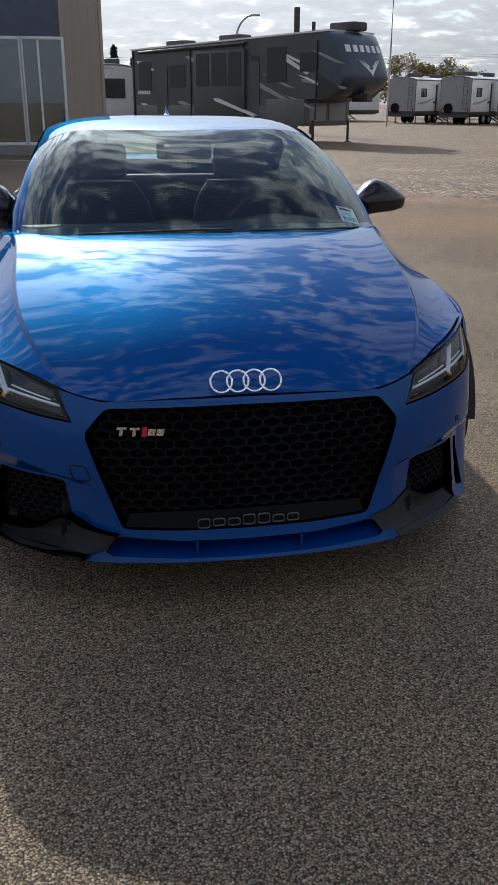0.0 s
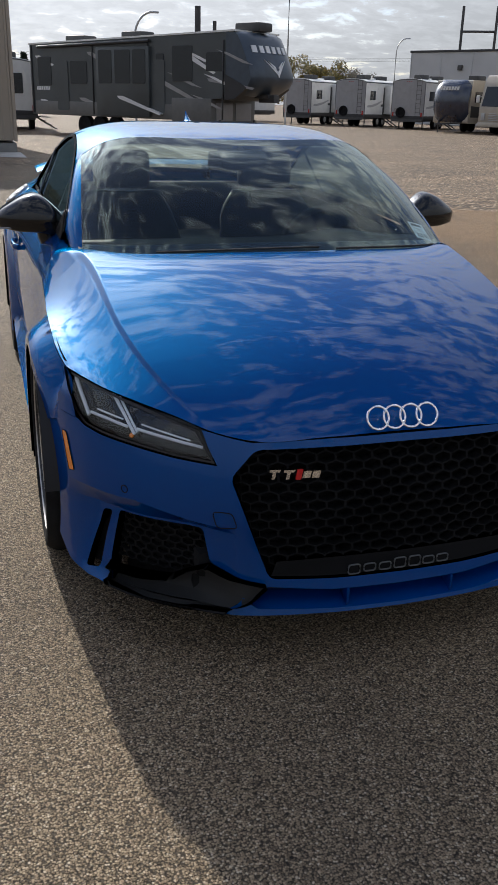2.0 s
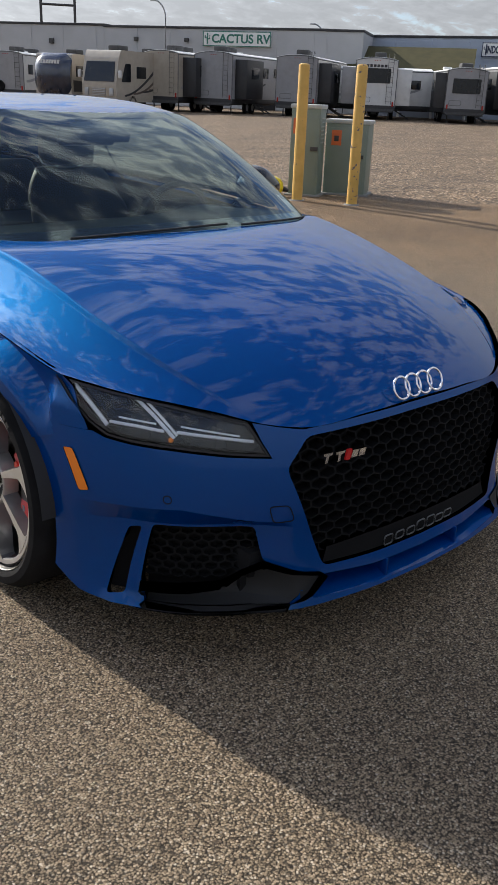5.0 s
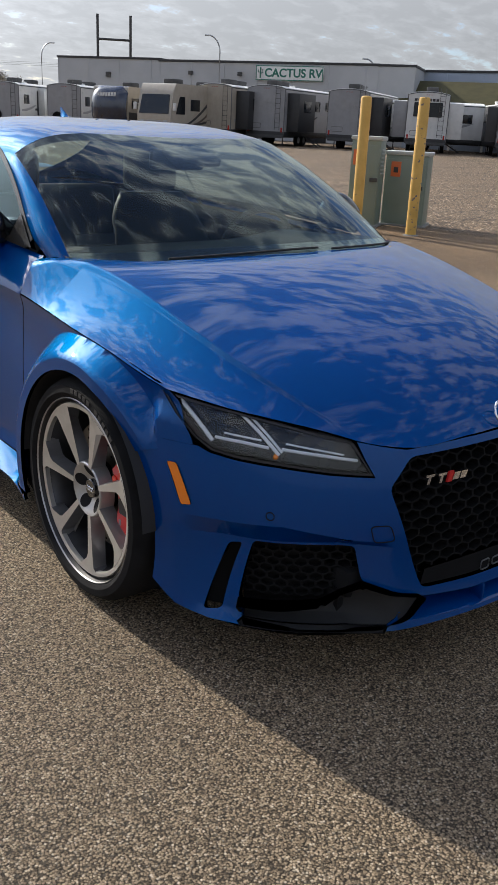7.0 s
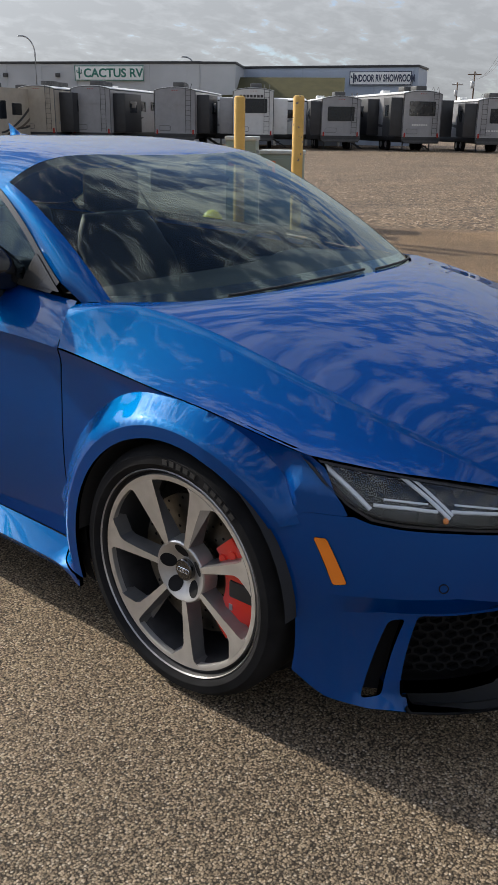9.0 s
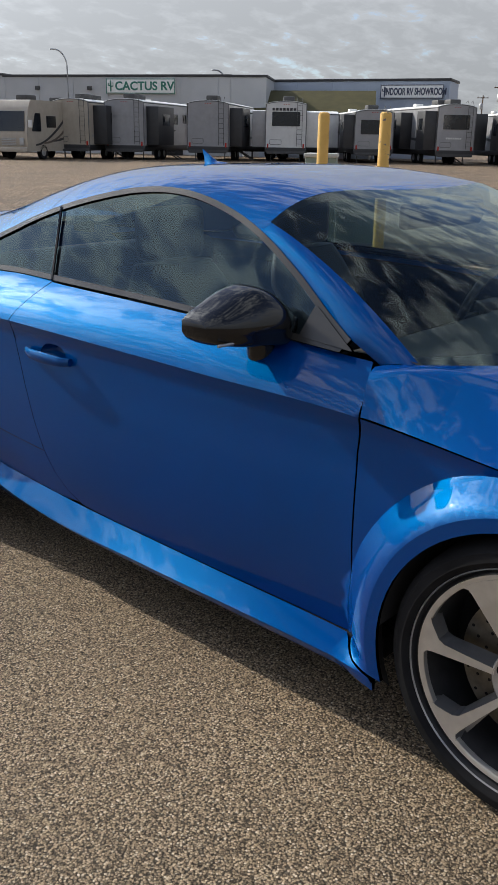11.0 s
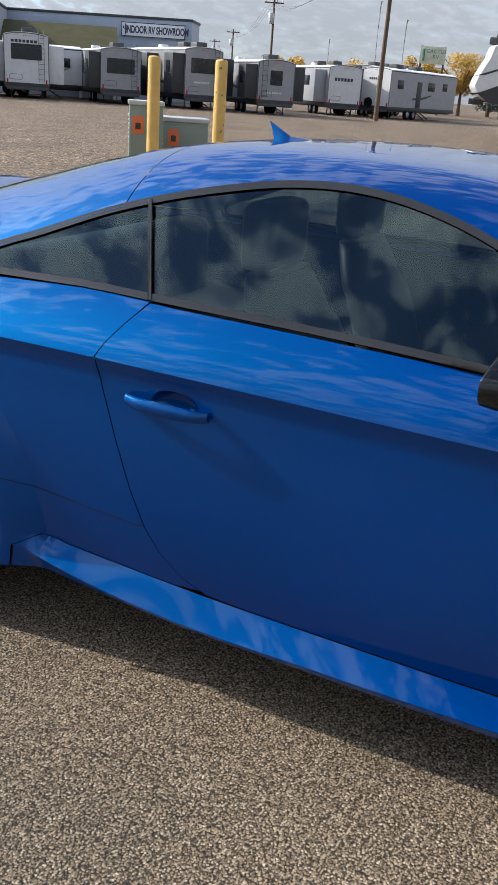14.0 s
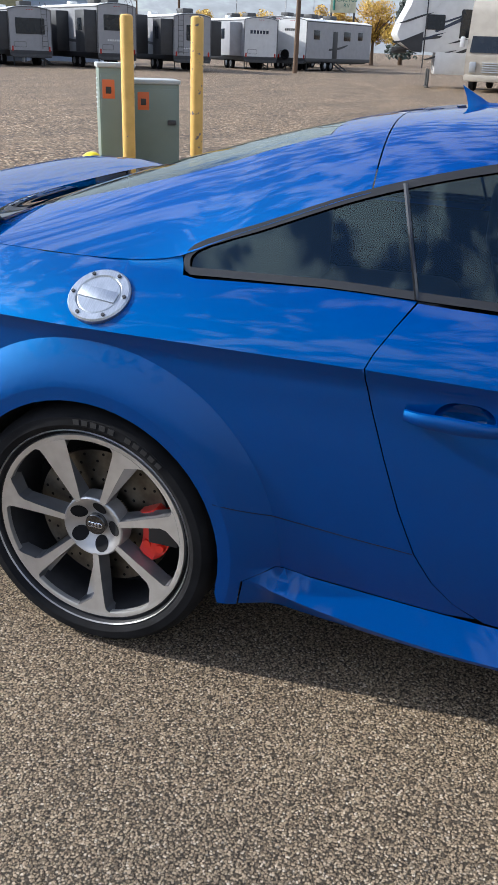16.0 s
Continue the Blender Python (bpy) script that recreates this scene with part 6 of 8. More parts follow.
    for s in (-1, 1):
        for k, (fy, ln, zz, hh) in enumerate(((0.10, 0.8, h - 1.05, 0.6), (0.55, 1.0, h - 1.05, 0.62), (0.78, 0.7, h - 1.0, 0.55))):
            rv_part("side_window", RV_GLASS, hold, lambda bm: box(bm, (s * (w / 2 + 0.005), fy * length + ln / 2, zz), (0.03, ln, hh), 0.012))
        if stripes:
            for k in range(3):
                y0 = length * (0.05 + 0.28 * k)
                rv_part("side_stripe", SLIDE_GEL if k % 2 else GREY_GEL, hold, lambda bm: prism(bm, [(y0, 1.30 + 0.08 * k)] + [(y0 + length * 0.30 * u, 1.30 + 0.08 * k + 0.42 * u ** 2.2) for u in (0.25, 0.5, 0.75, 1.0)] + [(y0 + length * 0.30 * u, 1.44 + 0.08 * k + 0.36 * u ** 1.7) for u in (0.9, 0.6, 0.3, 0.0)], s * (w / 2 - 0.004), s * (w / 2 + 0.008), lambda a, b, d: (d, a, b)))
        rv_part("side_door", SLIDE_GEL, hold, lambda bm: box(bm, (s * (w / 2 + 0.004), length * 0.42, 1.75), (0.02, 0.70, 1.85), 0.008)) if s > 0 else None
    def stairs(bm):
        for k in range(4):
            box(bm, (w / 2 + 0.14 + 0.24 * k, length * 0.42, z0 - 0.06 - 0.17 * k), (0.26, 0.62, 0.035), 0.006)
        for q in (-0.32, 0.32):
            prism(bm, [(w / 2, z0), (w / 2 + 1.02, 0.02), (w / 2 + 0.90, 0.02), (w / 2, z0 - 0.10)], length * 0.42 + q - 0.015, length * 0.42 + q + 0.015, lambda a, b, d: (a, d, b))
    rv_part("entry_steps", STEEL, hold, stairs, smooth=False)
    if fifth:
        rv_part("gooseneck", body, hold, lambda bm: prism(bm, rounded([(length - 0.02, 1.75), (length + 1.9, 1.95), (length + 2.25, 2.6), (length + 1.7, h - 0.25), (length - 0.02, h)], 0.2, 3), -w / 2, w / 2, lambda a, b, d: (d, a, b)), angle=40)
    return hold


dark = SLIDE_GEL
trailer("white fifth wheel trailer with slide-outs and rear ladder on gravel", (43.0, 35.4), 51, 2.55, 3.55, 9.0, WHITE_GEL, slides=((-1, 0.2, 3.2, 0.85, 3.0, GREY_GEL), (1, 0.3, 3.6, 0.9, 2.95, WHITE_GEL)), ac=(0.1,), marks=(7, 1.0, 0.15, 0.87))
trailer("light grey fifth wheel trailer with dark slide-out, parked in a row", (46.4, 31.1), 45, 2.47, 3.15, 9.0, GREY_GEL, slides=((-1, 0.1, 1.2, 0.7, 2.85, dark),), ac=(0.3,), marks=(6, 0.7, 0.09, 0.40), mark_mat=GREY_GEL)
trailer("grey fifth wheel trailer with large rear window, parked in a row", (48.9, 26.8), 38, 2.5, 3.50, 9.5, GREY_GEL, slides=((-1, 0.1, 1.3, 0.8, 3.1, dark), (-1, 4.2, 3.0, 0.8, 3.1, dark), (1, 0.2, 3.0, 0.9, 3.0, dark)), ac=(0.1, 0.5), marks=(7, 0.7, 0.10, 0.44), mark_mat=WHITE_GEL)
trailer("grey trailer with small rear window and rear ladder", (50.8, 22.8), 45, 2.4, 3.12, 9.5, GREY_GEL, slides=((-1, 0.1, 1.3, 0.8, 2.8, dark), (1, 0.2, 2.6, 0.8, 2.8, dark)), window=(0.30, 0.2), ladder=-0.33, ac=(0.2,), marks=(6, 0.7, 0.09, 0.40), mark_mat=WHITE_GEL)
trailer("white-backed travel trailer with grey side slide-out", (61.7, 22.0), 48, 2.55, 3.35, 8.5, GREY_GEL, WHITE_GEL, slides=((-1, 0.5, 3.5, 0.9, 3.0, GREY_GEL),), window=None, ladder=None, ac=(0.5, 1.2), fifth=False, marks=(6, 0.95, 0.22, 0.72), mark_mat=NAVY_GEL)
trailer("white-backed travel trailer with spare wheel and grey striped side", (64.0, 20.4), 107, 2.5, 3.45, 9.6, GREY_GEL, WHITE_GEL, window=None, ladder=None, ac=(0.4, 1.4), fifth=False, spare=True, marks=(6, 0.7, 0.15, 0.78), mark_mat=STEEL)
trailer("white travel trailer with dark stripes, parked behind others", (66.2, 24.0), 100, 2.5, 3.3, 6.5, WHITE_GEL, window=None, ladder=None, ac=(0.4,), fifth=False, marks=None)
trailer("long grey trailer with white roof behind the row", (74.0, 24.5), 105, 2.5, 3.85, 11.0, GREY_GEL, window=None, ladder=None, ac=(0.1, 0.9, 1.8), fifth=False, marks=None)
trailer("white travel trailer with dark side stripes, parked side on", (46.0, 41.6), 138, 2.5, 3.15, 6.5, WHITE_GEL, ac=(0.5,), fifth=False, marks=None, window=None, ladder=None)
for (x, y, az, w, h, lab) in ((35.6, 42.1, 66, 2.6, 3.50, "grey travel trailer with plain rear wall and ladder"), (39.3, 38.6, 60, 2.6, 3.50, "grey travel trailer with rear hatch and open slide-outs")):
    trailer(lab, (x, y), az, w, h, 8.5, GREY_GEL, slides=((1, 0.4, 2.6, 0.8, 3.1, dark),), window=None, ac=(0.0, 0.5), fifth=False, marks=(8, 0.9, 0.14, 0.72), mark_mat=SILVER_DECAL)
trailer("dark-sided travel trailer with open slide-outs", (33.2, 44.2), 66, 2.4, 3.45, 8.0, WARM_GEL, slides=((1, 0.6, 2.2, 0.9, 3.1, dark), (1, 4.0, 2.4, 0.9, 3.1, dark)), window=None, ac=(0.2, 0.8), fifth=False, marks=None)
for (x, y, az) in ((23.4, 62.6, 52), (25.9, 58.6, 52), (28.2, 54.2, 52)):
    trailer("light grey travel trailer with spare wheel on its rear wall", (x, y), az, 2.4, 3.15, 7.5, WHITE_GEL, GREY_GEL, slides=((1, 3.0, 2.6, 0.5, 2.8, WHITE_GEL),), window=None, ac=(0.2, 1.2), fifth=False, spare=True, marks=(8, 0.8, 0.12, 0.75), mark_mat=SILVER_DECAL)
trailer("white trailer far behind the row of trailers", (18.4, 70.0), 60, 2.4, 3.1, 7.0, WHITE_GEL, window=(0.5, 0.2), ladder=None, ac=(0.4,), fifth=False, marks=None)


# travel trailer with a dark rounded front cap
def cap_trailer():
    hold = thing("travel_trailer", (27.4, 47.6, 0), "travel trailer with rounded navy front cap, on a tow jack", "trailer", group="trailers in the lot", turn=-62)
    w, h, ln = 2.45, 3.0, 7.5
    rv_part("body", WARM_GEL, hold, lambda bm: prism(bm, rounded([(0.55, 0.55), (ln, 0.55), (ln, h), (0.75, h)], 0.15, 3), -w / 2, w / 2, lambda a, b, d: (d, a, b)), angle=40)
    def cap(bm):
        rings = []
        for z, d in ((0.62, 0.50), (0.9, 0.30), (1.3, 0.12), (1.8, 0.05), (2.3, 0.14), (2.7, 0.36), (2.95, 0.66), (3.02, 0.85)):
            rings.append([bm.verts.new((w / 2 * q, d + 0.40 * abs(q) ** 4, z)) for q in np.linspace(-1, 1, 13)])
        for a, b in zip(rings, rings[1:]):
            for i in range(12):
                bm.faces.new((a[i], a[i + 1], b[i + 1], b[i]))
    rv_part("front_cap", NAVY_GEL, hold, cap, "rounded navy front cap", angle=60)
    bars(hold, WHITE_GEL, (0.05, 0.10, 2.52), (1.35, 0.20), 7, slant=0.04)
    rv_part("tow_frame", STEEL, hold, lambda bm: (tube(bm, [(-0.8, 0.6, 0.6), (0, -0.9, 0.5)], 0.06, 6), tube(bm, [(0.8, 0.6, 0.6), (0, -0.9, 0.5)], 0.06, 6), tube(bm, [(0, -0.7, 0.02), (0, -0.7, 0.9)], 0.04, 6)))
    for yy in (4.0, 4.85):
        wheel_pair(hold, w / 2 - 0.15, yy)
    rv_part("roof_air_conditioner", STEEL, hold, lambda bm: box(bm, (0, 3.2, h + 0.17), (0.7, 0.95, 0.30), 0.08))
    for s in (-1, 1):
        for fy in (1.6, 3.6, 5.6):
            rv_part("side_window", RV_GLASS, hold, lambda bm: box(bm, (s * (w / 2 + 0.005), fy, 2.05), (0.03, 0.9, 0.6), 0.012))
        rv_part("side_stripe", SLIDE_GEL, hold, lambda bm: prism(bm, [(0.8, 0.9), (ln - 0.2, 0.9), (ln - 0.2, 1.25), (0.8, 1.55)], s * (w / 2 - 0.004), s * (w / 2 + 0.008), lambda a, b, d: (d, a, b)))


cap_trailer()


def motorhome(label, place, azim, body, stripe, w=2.45, h=3.25, ln=8.5):
    """A flat-fronted motor home whose face stands at place."""
    hold = thing("motorhome", (place[0], place[1], 0), label, "motorhome", turn=-azim)
    rv_part("body", body, hold, lambda bm: prism(bm, rounded([(0.05, 0.45), (ln, 0.5), (ln, h), (0.55, h), (0.30, h - 0.45), (0.02, 1.45)], 0.12, 3), -w / 2, w / 2, lambda a, b, d: (d, a, b)), angle=40)
    rv_part("windscreen", RV_GLASS, hold, lambda bm: prism(bm, [(-w * 0.44, 1.55), (w * 0.44, 1.55), (w * 0.41, h - 0.62), (-w * 0.41, h - 0.62)], 0.0, 1.0, lambda a, b, d: (a, 0.02 + (b - 1.5) * 0.22 - 0.03 + 0.02 * d, b)))
    rv_part("radiator_grille", GALV, hold, lambda bm: [box(bm, (0, 0.0, 0.80 + 0.09 * k), (0.95, 0.06, 0.045), 0.01) for k in range(5)])
    rv_part("front_bumper", body, hold, lambda bm: box(bm, (0, 0.0, 0.55), (w * 0.98, 0.22, 0.26), 0.06))
    for s in (-1, 1):
        rv_part("headlight", GALV, hold, lambda bm: box(bm, (s * 0.88, 0.0, 0.98), (0.28, 0.08, 0.42), 0.05))
        rv_part("side_mirror", WHITE_GEL, hold, lambda bm: (box(bm, (s * (w / 2 + 0.22), 0.1, 1.95), (0.2, 0.14, 0.42), 0.05), tube(bm, [(s * w / 2, 0.3, 2.1), (s * (w / 2 + 0.2), 0.12, 2.05)], 0.02, 6)))
        rv_part("cab_window", RV_GLASS, hold, lambda bm: prism(bm, rounded([(0.55, 1.55), (1.5, 1.55), (1.5, 2.55), (0.95, 2.55)], 0.08, 2), s * (w / 2 - 0.01), s * (w / 2 + 0.012), lambda a, b, d: (d, a, b)))
        for fy in (2.6, 4.6, 6.4):
            rv_part("side_window", RV_GLASS, hold, lambda bm: box(bm, (s * (w / 2 + 0.005), fy, 2.1), (0.03, 1.0, 0.65), 0.012))
        for k in range(4):
            def swoosh(bm):
                pts = [(ln * (0.10 + 0.1 * k) + u * 3.2, 0.85 + 0.12 * k + 1.5 * u ** (1.6 + 0.5 * k)) for u in np.linspace(0, 1, 9)]
                low = [(a + 0.06 + 0.10 * i / 8, b - 0.10) for i, (a, b) in enumerate(pts)]
                for i in range(8):
                    q = [pts[i], pts[i + 1], low[i + 1], low[i]]
                    vs = [bm.verts.new((s * (w / 2 + 0.006), a, b)) for a, b in q]
                    bm.faces.new(vs)
            rv_part("side_stripe", stripe if k % 2 else SLIDE_GEL, hold, swoosh, smooth=False)
    for yy in (1.7, 6.0):
        wheel_pair(hold, w / 2 - 0.12, yy, 0.42)
    for f in (2.0, 5.5):
        rv_part("roof_air_conditioner", STEEL, hold, lambda bm: box(bm, (0, f, h + 0.16), (0.75, 1.0, 0.30), 0.08))
    return hold


motorhome("beige motorhome with brown swirl stripes and flat windscreen", (28.9, 44.5), 70, WARM_GEL, BROWN_STRIPE)
motorhome("pale beige motorhome with large windscreen at the lot's edge", (38.9, 4.4), 96, WARM_GEL, BROWN_STRIPE, h=3.6)


# the front cap's outline: height, reach before the body's end
CAP_LINE = ((1.60, 0.50), (1.66, 0.78), (1.95, 1.28), (2.16, 1.42), (2.28, 1.44), (2.6, 1.34), (3.0, 1.15), (3.4, 0.94))


def fifth_nose(label, rear, heading, ln, w, h, body, cap_mat, stripe, side=1):
    """A large fifth wheel seen along its side: rear corner on the near side, local x towards its nose."""
    hold = thing("fifth_wheel_trailer", (rear[0], rear[1], 0), label, "trailer", group="trailers in the lot", turn=heading)
    h0 = h - 0.25
    rv_part("body", body, hold, lambda bm: prism(bm, [(0, 0.75), (ln - 0.72, 0.75), (ln - 0.70, 1.50), (ln, 1.56), (ln, h - 0.02), (0, h0)], 0.0, w, lambda a, b, d: (a, side * d, b)), angle=40)
    rv_part("roof_edge", ROOF_WHITE, hold, lambda bm: prism(bm, [(-0.03, h0), (ln + 0.4, h), (ln + 0.4, h + 0.06), (-0.03, h0 + 0.06)], -0.03, w + 0.03, lambda a, b, d: (a, side * d, b)))

    def nose_cap(bm):
        rings = []
        for z, d in CAP_LINE + ((h - 0.10, 0.80), (h, 0.60)):
            row = [(ln - 0.02, -1.0)] + [(ln - 0.02 + d - 0.28 * abs(q) ** 3, q) for q in np.linspace(-1, 1, 15)] + [(ln - 0.02, 1.0)]
            rings.append([bm.verts.new((x, side * (w / 2 + w / 2 * q), z)) for x, q in row])
        for a, b in zip(rings, rings[1:]):
            for i in range(16):
                bm.faces.new((a[i], a[i + 1], b[i + 1], b[i]))
        bm.faces.new(rings[0][::-1])
        bm.faces.new(rings[-1])
        bmesh.ops.recalc_face_normals(bm, faces=bm.faces)
    rv_part("front_cap", cap_mat, hold, nose_cap, angle=50)
    rv_part("skirt_box", PANEL_GREY if body != WHITE_GEL else WHITE_GEL, hold, lambda bm: box(bm, (ln - 1.65, side * w / 2, 1.06), (2.0, w * 1.02, 0.94), 0.05))
    for k in range(2):
        rv_part("hatch_door", GREY_GEL, hold, lambda bm: box(bm, (ln - 0.635, side * (0.70 + 1.1 * k), 1.08), (0.04, 0.92, 0.62), 0.012))
    for yy in (0.25, w - 0.25):
        bm = bmesh.new()
        lathe(bm, [(0.0, 0.0), (0.13, 0.0), (0.13, 0.03), (0.05, 0.05), (0.05, 0.8), (0.0, 0.8)], 12, axis="z")
        bmesh.ops.translate(bm, vec=(ln - 0.45, side * yy, 0), verts=bm.verts)
        part("landing_leg", bm, STEEL, hold)
    rv_part("pin_box", STEEL, hold, lambda bm: (box(bm, (ln + 1.0, side * w / 2, 1.56), (0.7, 0.32, 0.26), 0.03), box(bm, (ln + 0.7, side * w / 2, 1.64), (0.9, 0.5, 0.14), 0.02)))
    rv_part("cap_undertray", SLIDE_GEL, hold, lambda bm: prism(bm, [(ln - 0.03, 1.48), (ln + 0.45, 1.54), (ln + 0.98, 1.90), (ln + 0.80, 2.00), (ln - 0.03, 2.35)], -0.015, w + 0.015, lambda a, b, d: (a, side * d, b)))
    for k in range(3):
        bm = bmesh.new()
        lathe(bm, [(0.0, -0.1), (0.22, -0.1), (0.24, -0.12), (0.38, -0.12), (0.4, 0.1), (0.0, 0.1)], 20)
        bmesh.ops.transform(bm, matrix=pose(ln * 0.30 + 0.9 * k, side * 0.14, 0.4, 0, 0, 90), verts=bm.verts)
        part("wheel", bm, RUBBER, hold)
    for f in (0.17, 0.48, 1.02):
        rv_part("roof_air_conditioner", STEEL, hold, lambda bm: box(bm, (ln * f, side * w / 2, h0 + 0.25 * f + 0.19), (1.15, 0.75, 0.30), 0.08))
    for f, ww, zz, hh in ((0.046, 0.85, 2.45, 1.1), (0.235, 1.0, 2.4, 0.85), (0.405, 0.75, 2.6, 1.2), (0.490, 0.85, 2.6, 1.2), (0.580, 0.70, 2.6, 1.2), (0.685, 0.40, 2.7, 0.7), (0.762, 1.0, 2.7, 1.2), (0.915, 0.85, 2.75, 0.62)):
        rv_part("side_window", RV_GLASS, hold, lambda bm: prism(bm, rounded([(ln * f, zz - hh / 2), (ln * f + ww, zz - hh / 2), (ln * f + ww, zz + hh / 2), (ln * f, zz + hh / 2)], 0.06, 2), -0.155 if 0.4 < f < 0.6 else -0.02, 0.02, lambda a, b, d: (a, side * d, b)))
    for f in (0.155, 0.66):
        rv_part("side_door", body, hold, lambda bm: prism(bm, rounded([(ln * f, 0.95), (ln * f + 0.72, 0.95), (ln * f + 0.72, 2.85), (ln * f, 2.85)], 0.12, 3), -0.03, 0.0, lambda a, b, d: (a, side * d, b)))
    for f in (0.01, 0.36, 0.645, 0.99):
        rv_part("wall_moulding", SLIDE_GEL, hold, lambda bm: box(bm, (ln * f, -0.02 * side, (h0 + 0.8) / 2), (0.05, 0.05, h0 - 0.85), 0.01))
    rv_part("lower_panel", PANEL_GREY if body != WHITE_GEL else WHITE_GEL, hold, lambda bm: box(bm, (ln * 0.42, -0.008 * side, 1.03), (ln * 0.80, 0.02, 0.52), 0.006))
    rv_part("awning_roll", SLIDE_GEL, hold, lambda bm: tube(bm, [(ln * 0.06, -0.10 * side, h0 - 0.10), (ln * 0.66, -0.10 * side, h0 + 0.02)], 0.06, 8))
    for k in range(9):
        # slim bright flashes sweeping down towards the nose
        f, z = 0.52 + 0.055 * k, (1.75, 2.45, 3.25)[k % 3] - 0.05 * (k // 3)
        if f < 0.70:
            continue
        rv_part("side_flash", stripe[(k + 1) % 2], hold, lambda bm: prism(bm, [(ln * f, z), (ln * f + 0.5, z - 0.10), (ln * f + 1.7, z - 0.52), (ln * f + 1.2, z - 0.44)], -0.014, 0.0, lambda a, b, d: (a, side * d, b)))
    rv_part("slide_out", body, hold, lambda bm: box(bm, (ln * 0.525, -0.06 * side, 2.05), (2.95, 0.16, 2.5), 0.03))
    for k, (f, z, l2, up) in enumerate(((0.03, 3.05, 1.2, -0.35), (0.33, 3.15, 1.6, -0.55), (0.50, 1.55, 2.4, -0.6), (0.70, 2.1, 2.6, -0.9), (0.80, 3.1, 1.7, -0.7), (0.92, 2.2, 2.2, -0.3), (0.05, 1.35, 1.3, -0.3), (0.28, 1.45, 1.8, -0.4))):
        rv_part("side_stripe", stripe[k % 2], hold, lambda bm: prism(bm, [(ln * f, z), (ln * f + 0.3, z), (ln * f + l2, z + up), (ln * f + l2 - 0.1, z + up - 0.06), (ln * f + 0.1, z - 0.10)], -0.16 if 0.44 < f < 0.6 else -0.012, 0.002, lambda a, b, d: (a, side * d, b)))
    return hold


big = fifth_nose("dark slate fifth wheel trailer with silver stripes on landing legs", (2.27, 38.6), -56.6, 10.9, 2.5, 3.72, SLATE_GEL, CAP_SLATE, (WHITE_DECAL, SILVER_DECAL))
# lettering on the cap as slanted bars and a pointed emblem of two strokes
def cap_face(y, z):
    zs, ds = zip(*(CAP_LINE + ((3.62, 0.80),)))
    return 10.88 + float(np.interp(z, zs, ds)) - 0.28 * abs((y - 1.25) / 1.25) ** 3


for k in range(6):
    bm = bmesh.new()
    y = 0.28 + 0.325 * k
    prism(bm, [(y, 3.06), (y + 0.19, 3.06), (y + 0.21, 3.29), (y + 0.02, 3.29)], -0.01, 0.03, lambda a, b, d: (cap_face(a, b) + d, a, b))
    part("lettering_bar", bm, WHITE_DECAL, big, smooth=False)
for s in (-1, 1):
    for y0, y1, z0, z1, t in ((0.0, 0.60, 2.36, 2.84, 0.10), (0.10, 0.42, 2.56, 2.80, 0.05)):
        bm = bmesh.new()
        prism(bm, [(1.25 + s * y0, z0 - t), (1.25 + s * (y0 + 0.06), z0), (1.25 + s * y1, z1), (1.25 + s * y0, z0 + t)][::s], -0.01, 0.035, lambda a, b, d: (cap_face(a, b) + d, a, b))
        part("emblem_stroke", bm, WHITE_DECAL, big, smooth=False)
bm = bmesh.new()
for k in range(6):
    prism(bm, [(0.35 + 0.15 * k, 1.72), (0.45 + 0.15 * k, 1.72), (0.48 + 0.15 * k, 1.86), (0.38 + 0.15 * k, 1.86)], -0.02, 0.0, lambda a, b, d: (a, d, b))
part("lettering_row", bm, WHITE_DECAL, big, smooth=False)
white5 = fifth_nose("white fifth wheel trailer with black swoosh stripes and overhanging nose", (43.4, -3.0), 100, 11.05, 2.5, 4.0, WHITE_GEL, WHITE_GEL, (NAVY_GEL, SLIDE_GEL), -1)
# small white motor home beyond the shop's corner
trailer("small white motorhome beyond the building's corner", (1.35, 40.5), 2, 2.5, 3.0, 6.5, WHITE_GEL, ac=(0.3,), fifth=False, marks=None, ladder=-0.36, window=(0.5, 0.2), stripes=False)


# ---- the dealer's halls ----
WHITE_WALL = plain("white_metal_cladding", (0.43, 0.44, 0.45), 0.55, vary=0.05, scale=0.6)
BLUE_WALL = plain("pale_blue_cladding", (0.36, 0.41, 0.49), 0.55, vary=0.05, scale=0.6)
ROOF_TRIM = plain("dark_roof_trim", (0.03, 0.03, 0.032), 0.5, vary=0.2)
OLIVE_ROOF = plain("olive_metal_awning", (0.070, 0.064, 0.030), 0.85, vary=0.12, scale=1.5, spec=0.15)
SIGN_WHITE = plain("white_sign_board", (0.78, 0.78, 0.76), 0.4, vary=0.04)
SIGN_GREEN = plain("green_sign_paint", (0.02, 0.16, 0.12), 0.4, vary=0.06)
SIGN_NAVY = plain("navy_sign_paint", (0.03, 0.04, 0.08), 0.4, vary=0.06)
DARK_OPEN = plain("dark_doorway", (0.02, 0.02, 0.022), 0.6, vary=0.2)


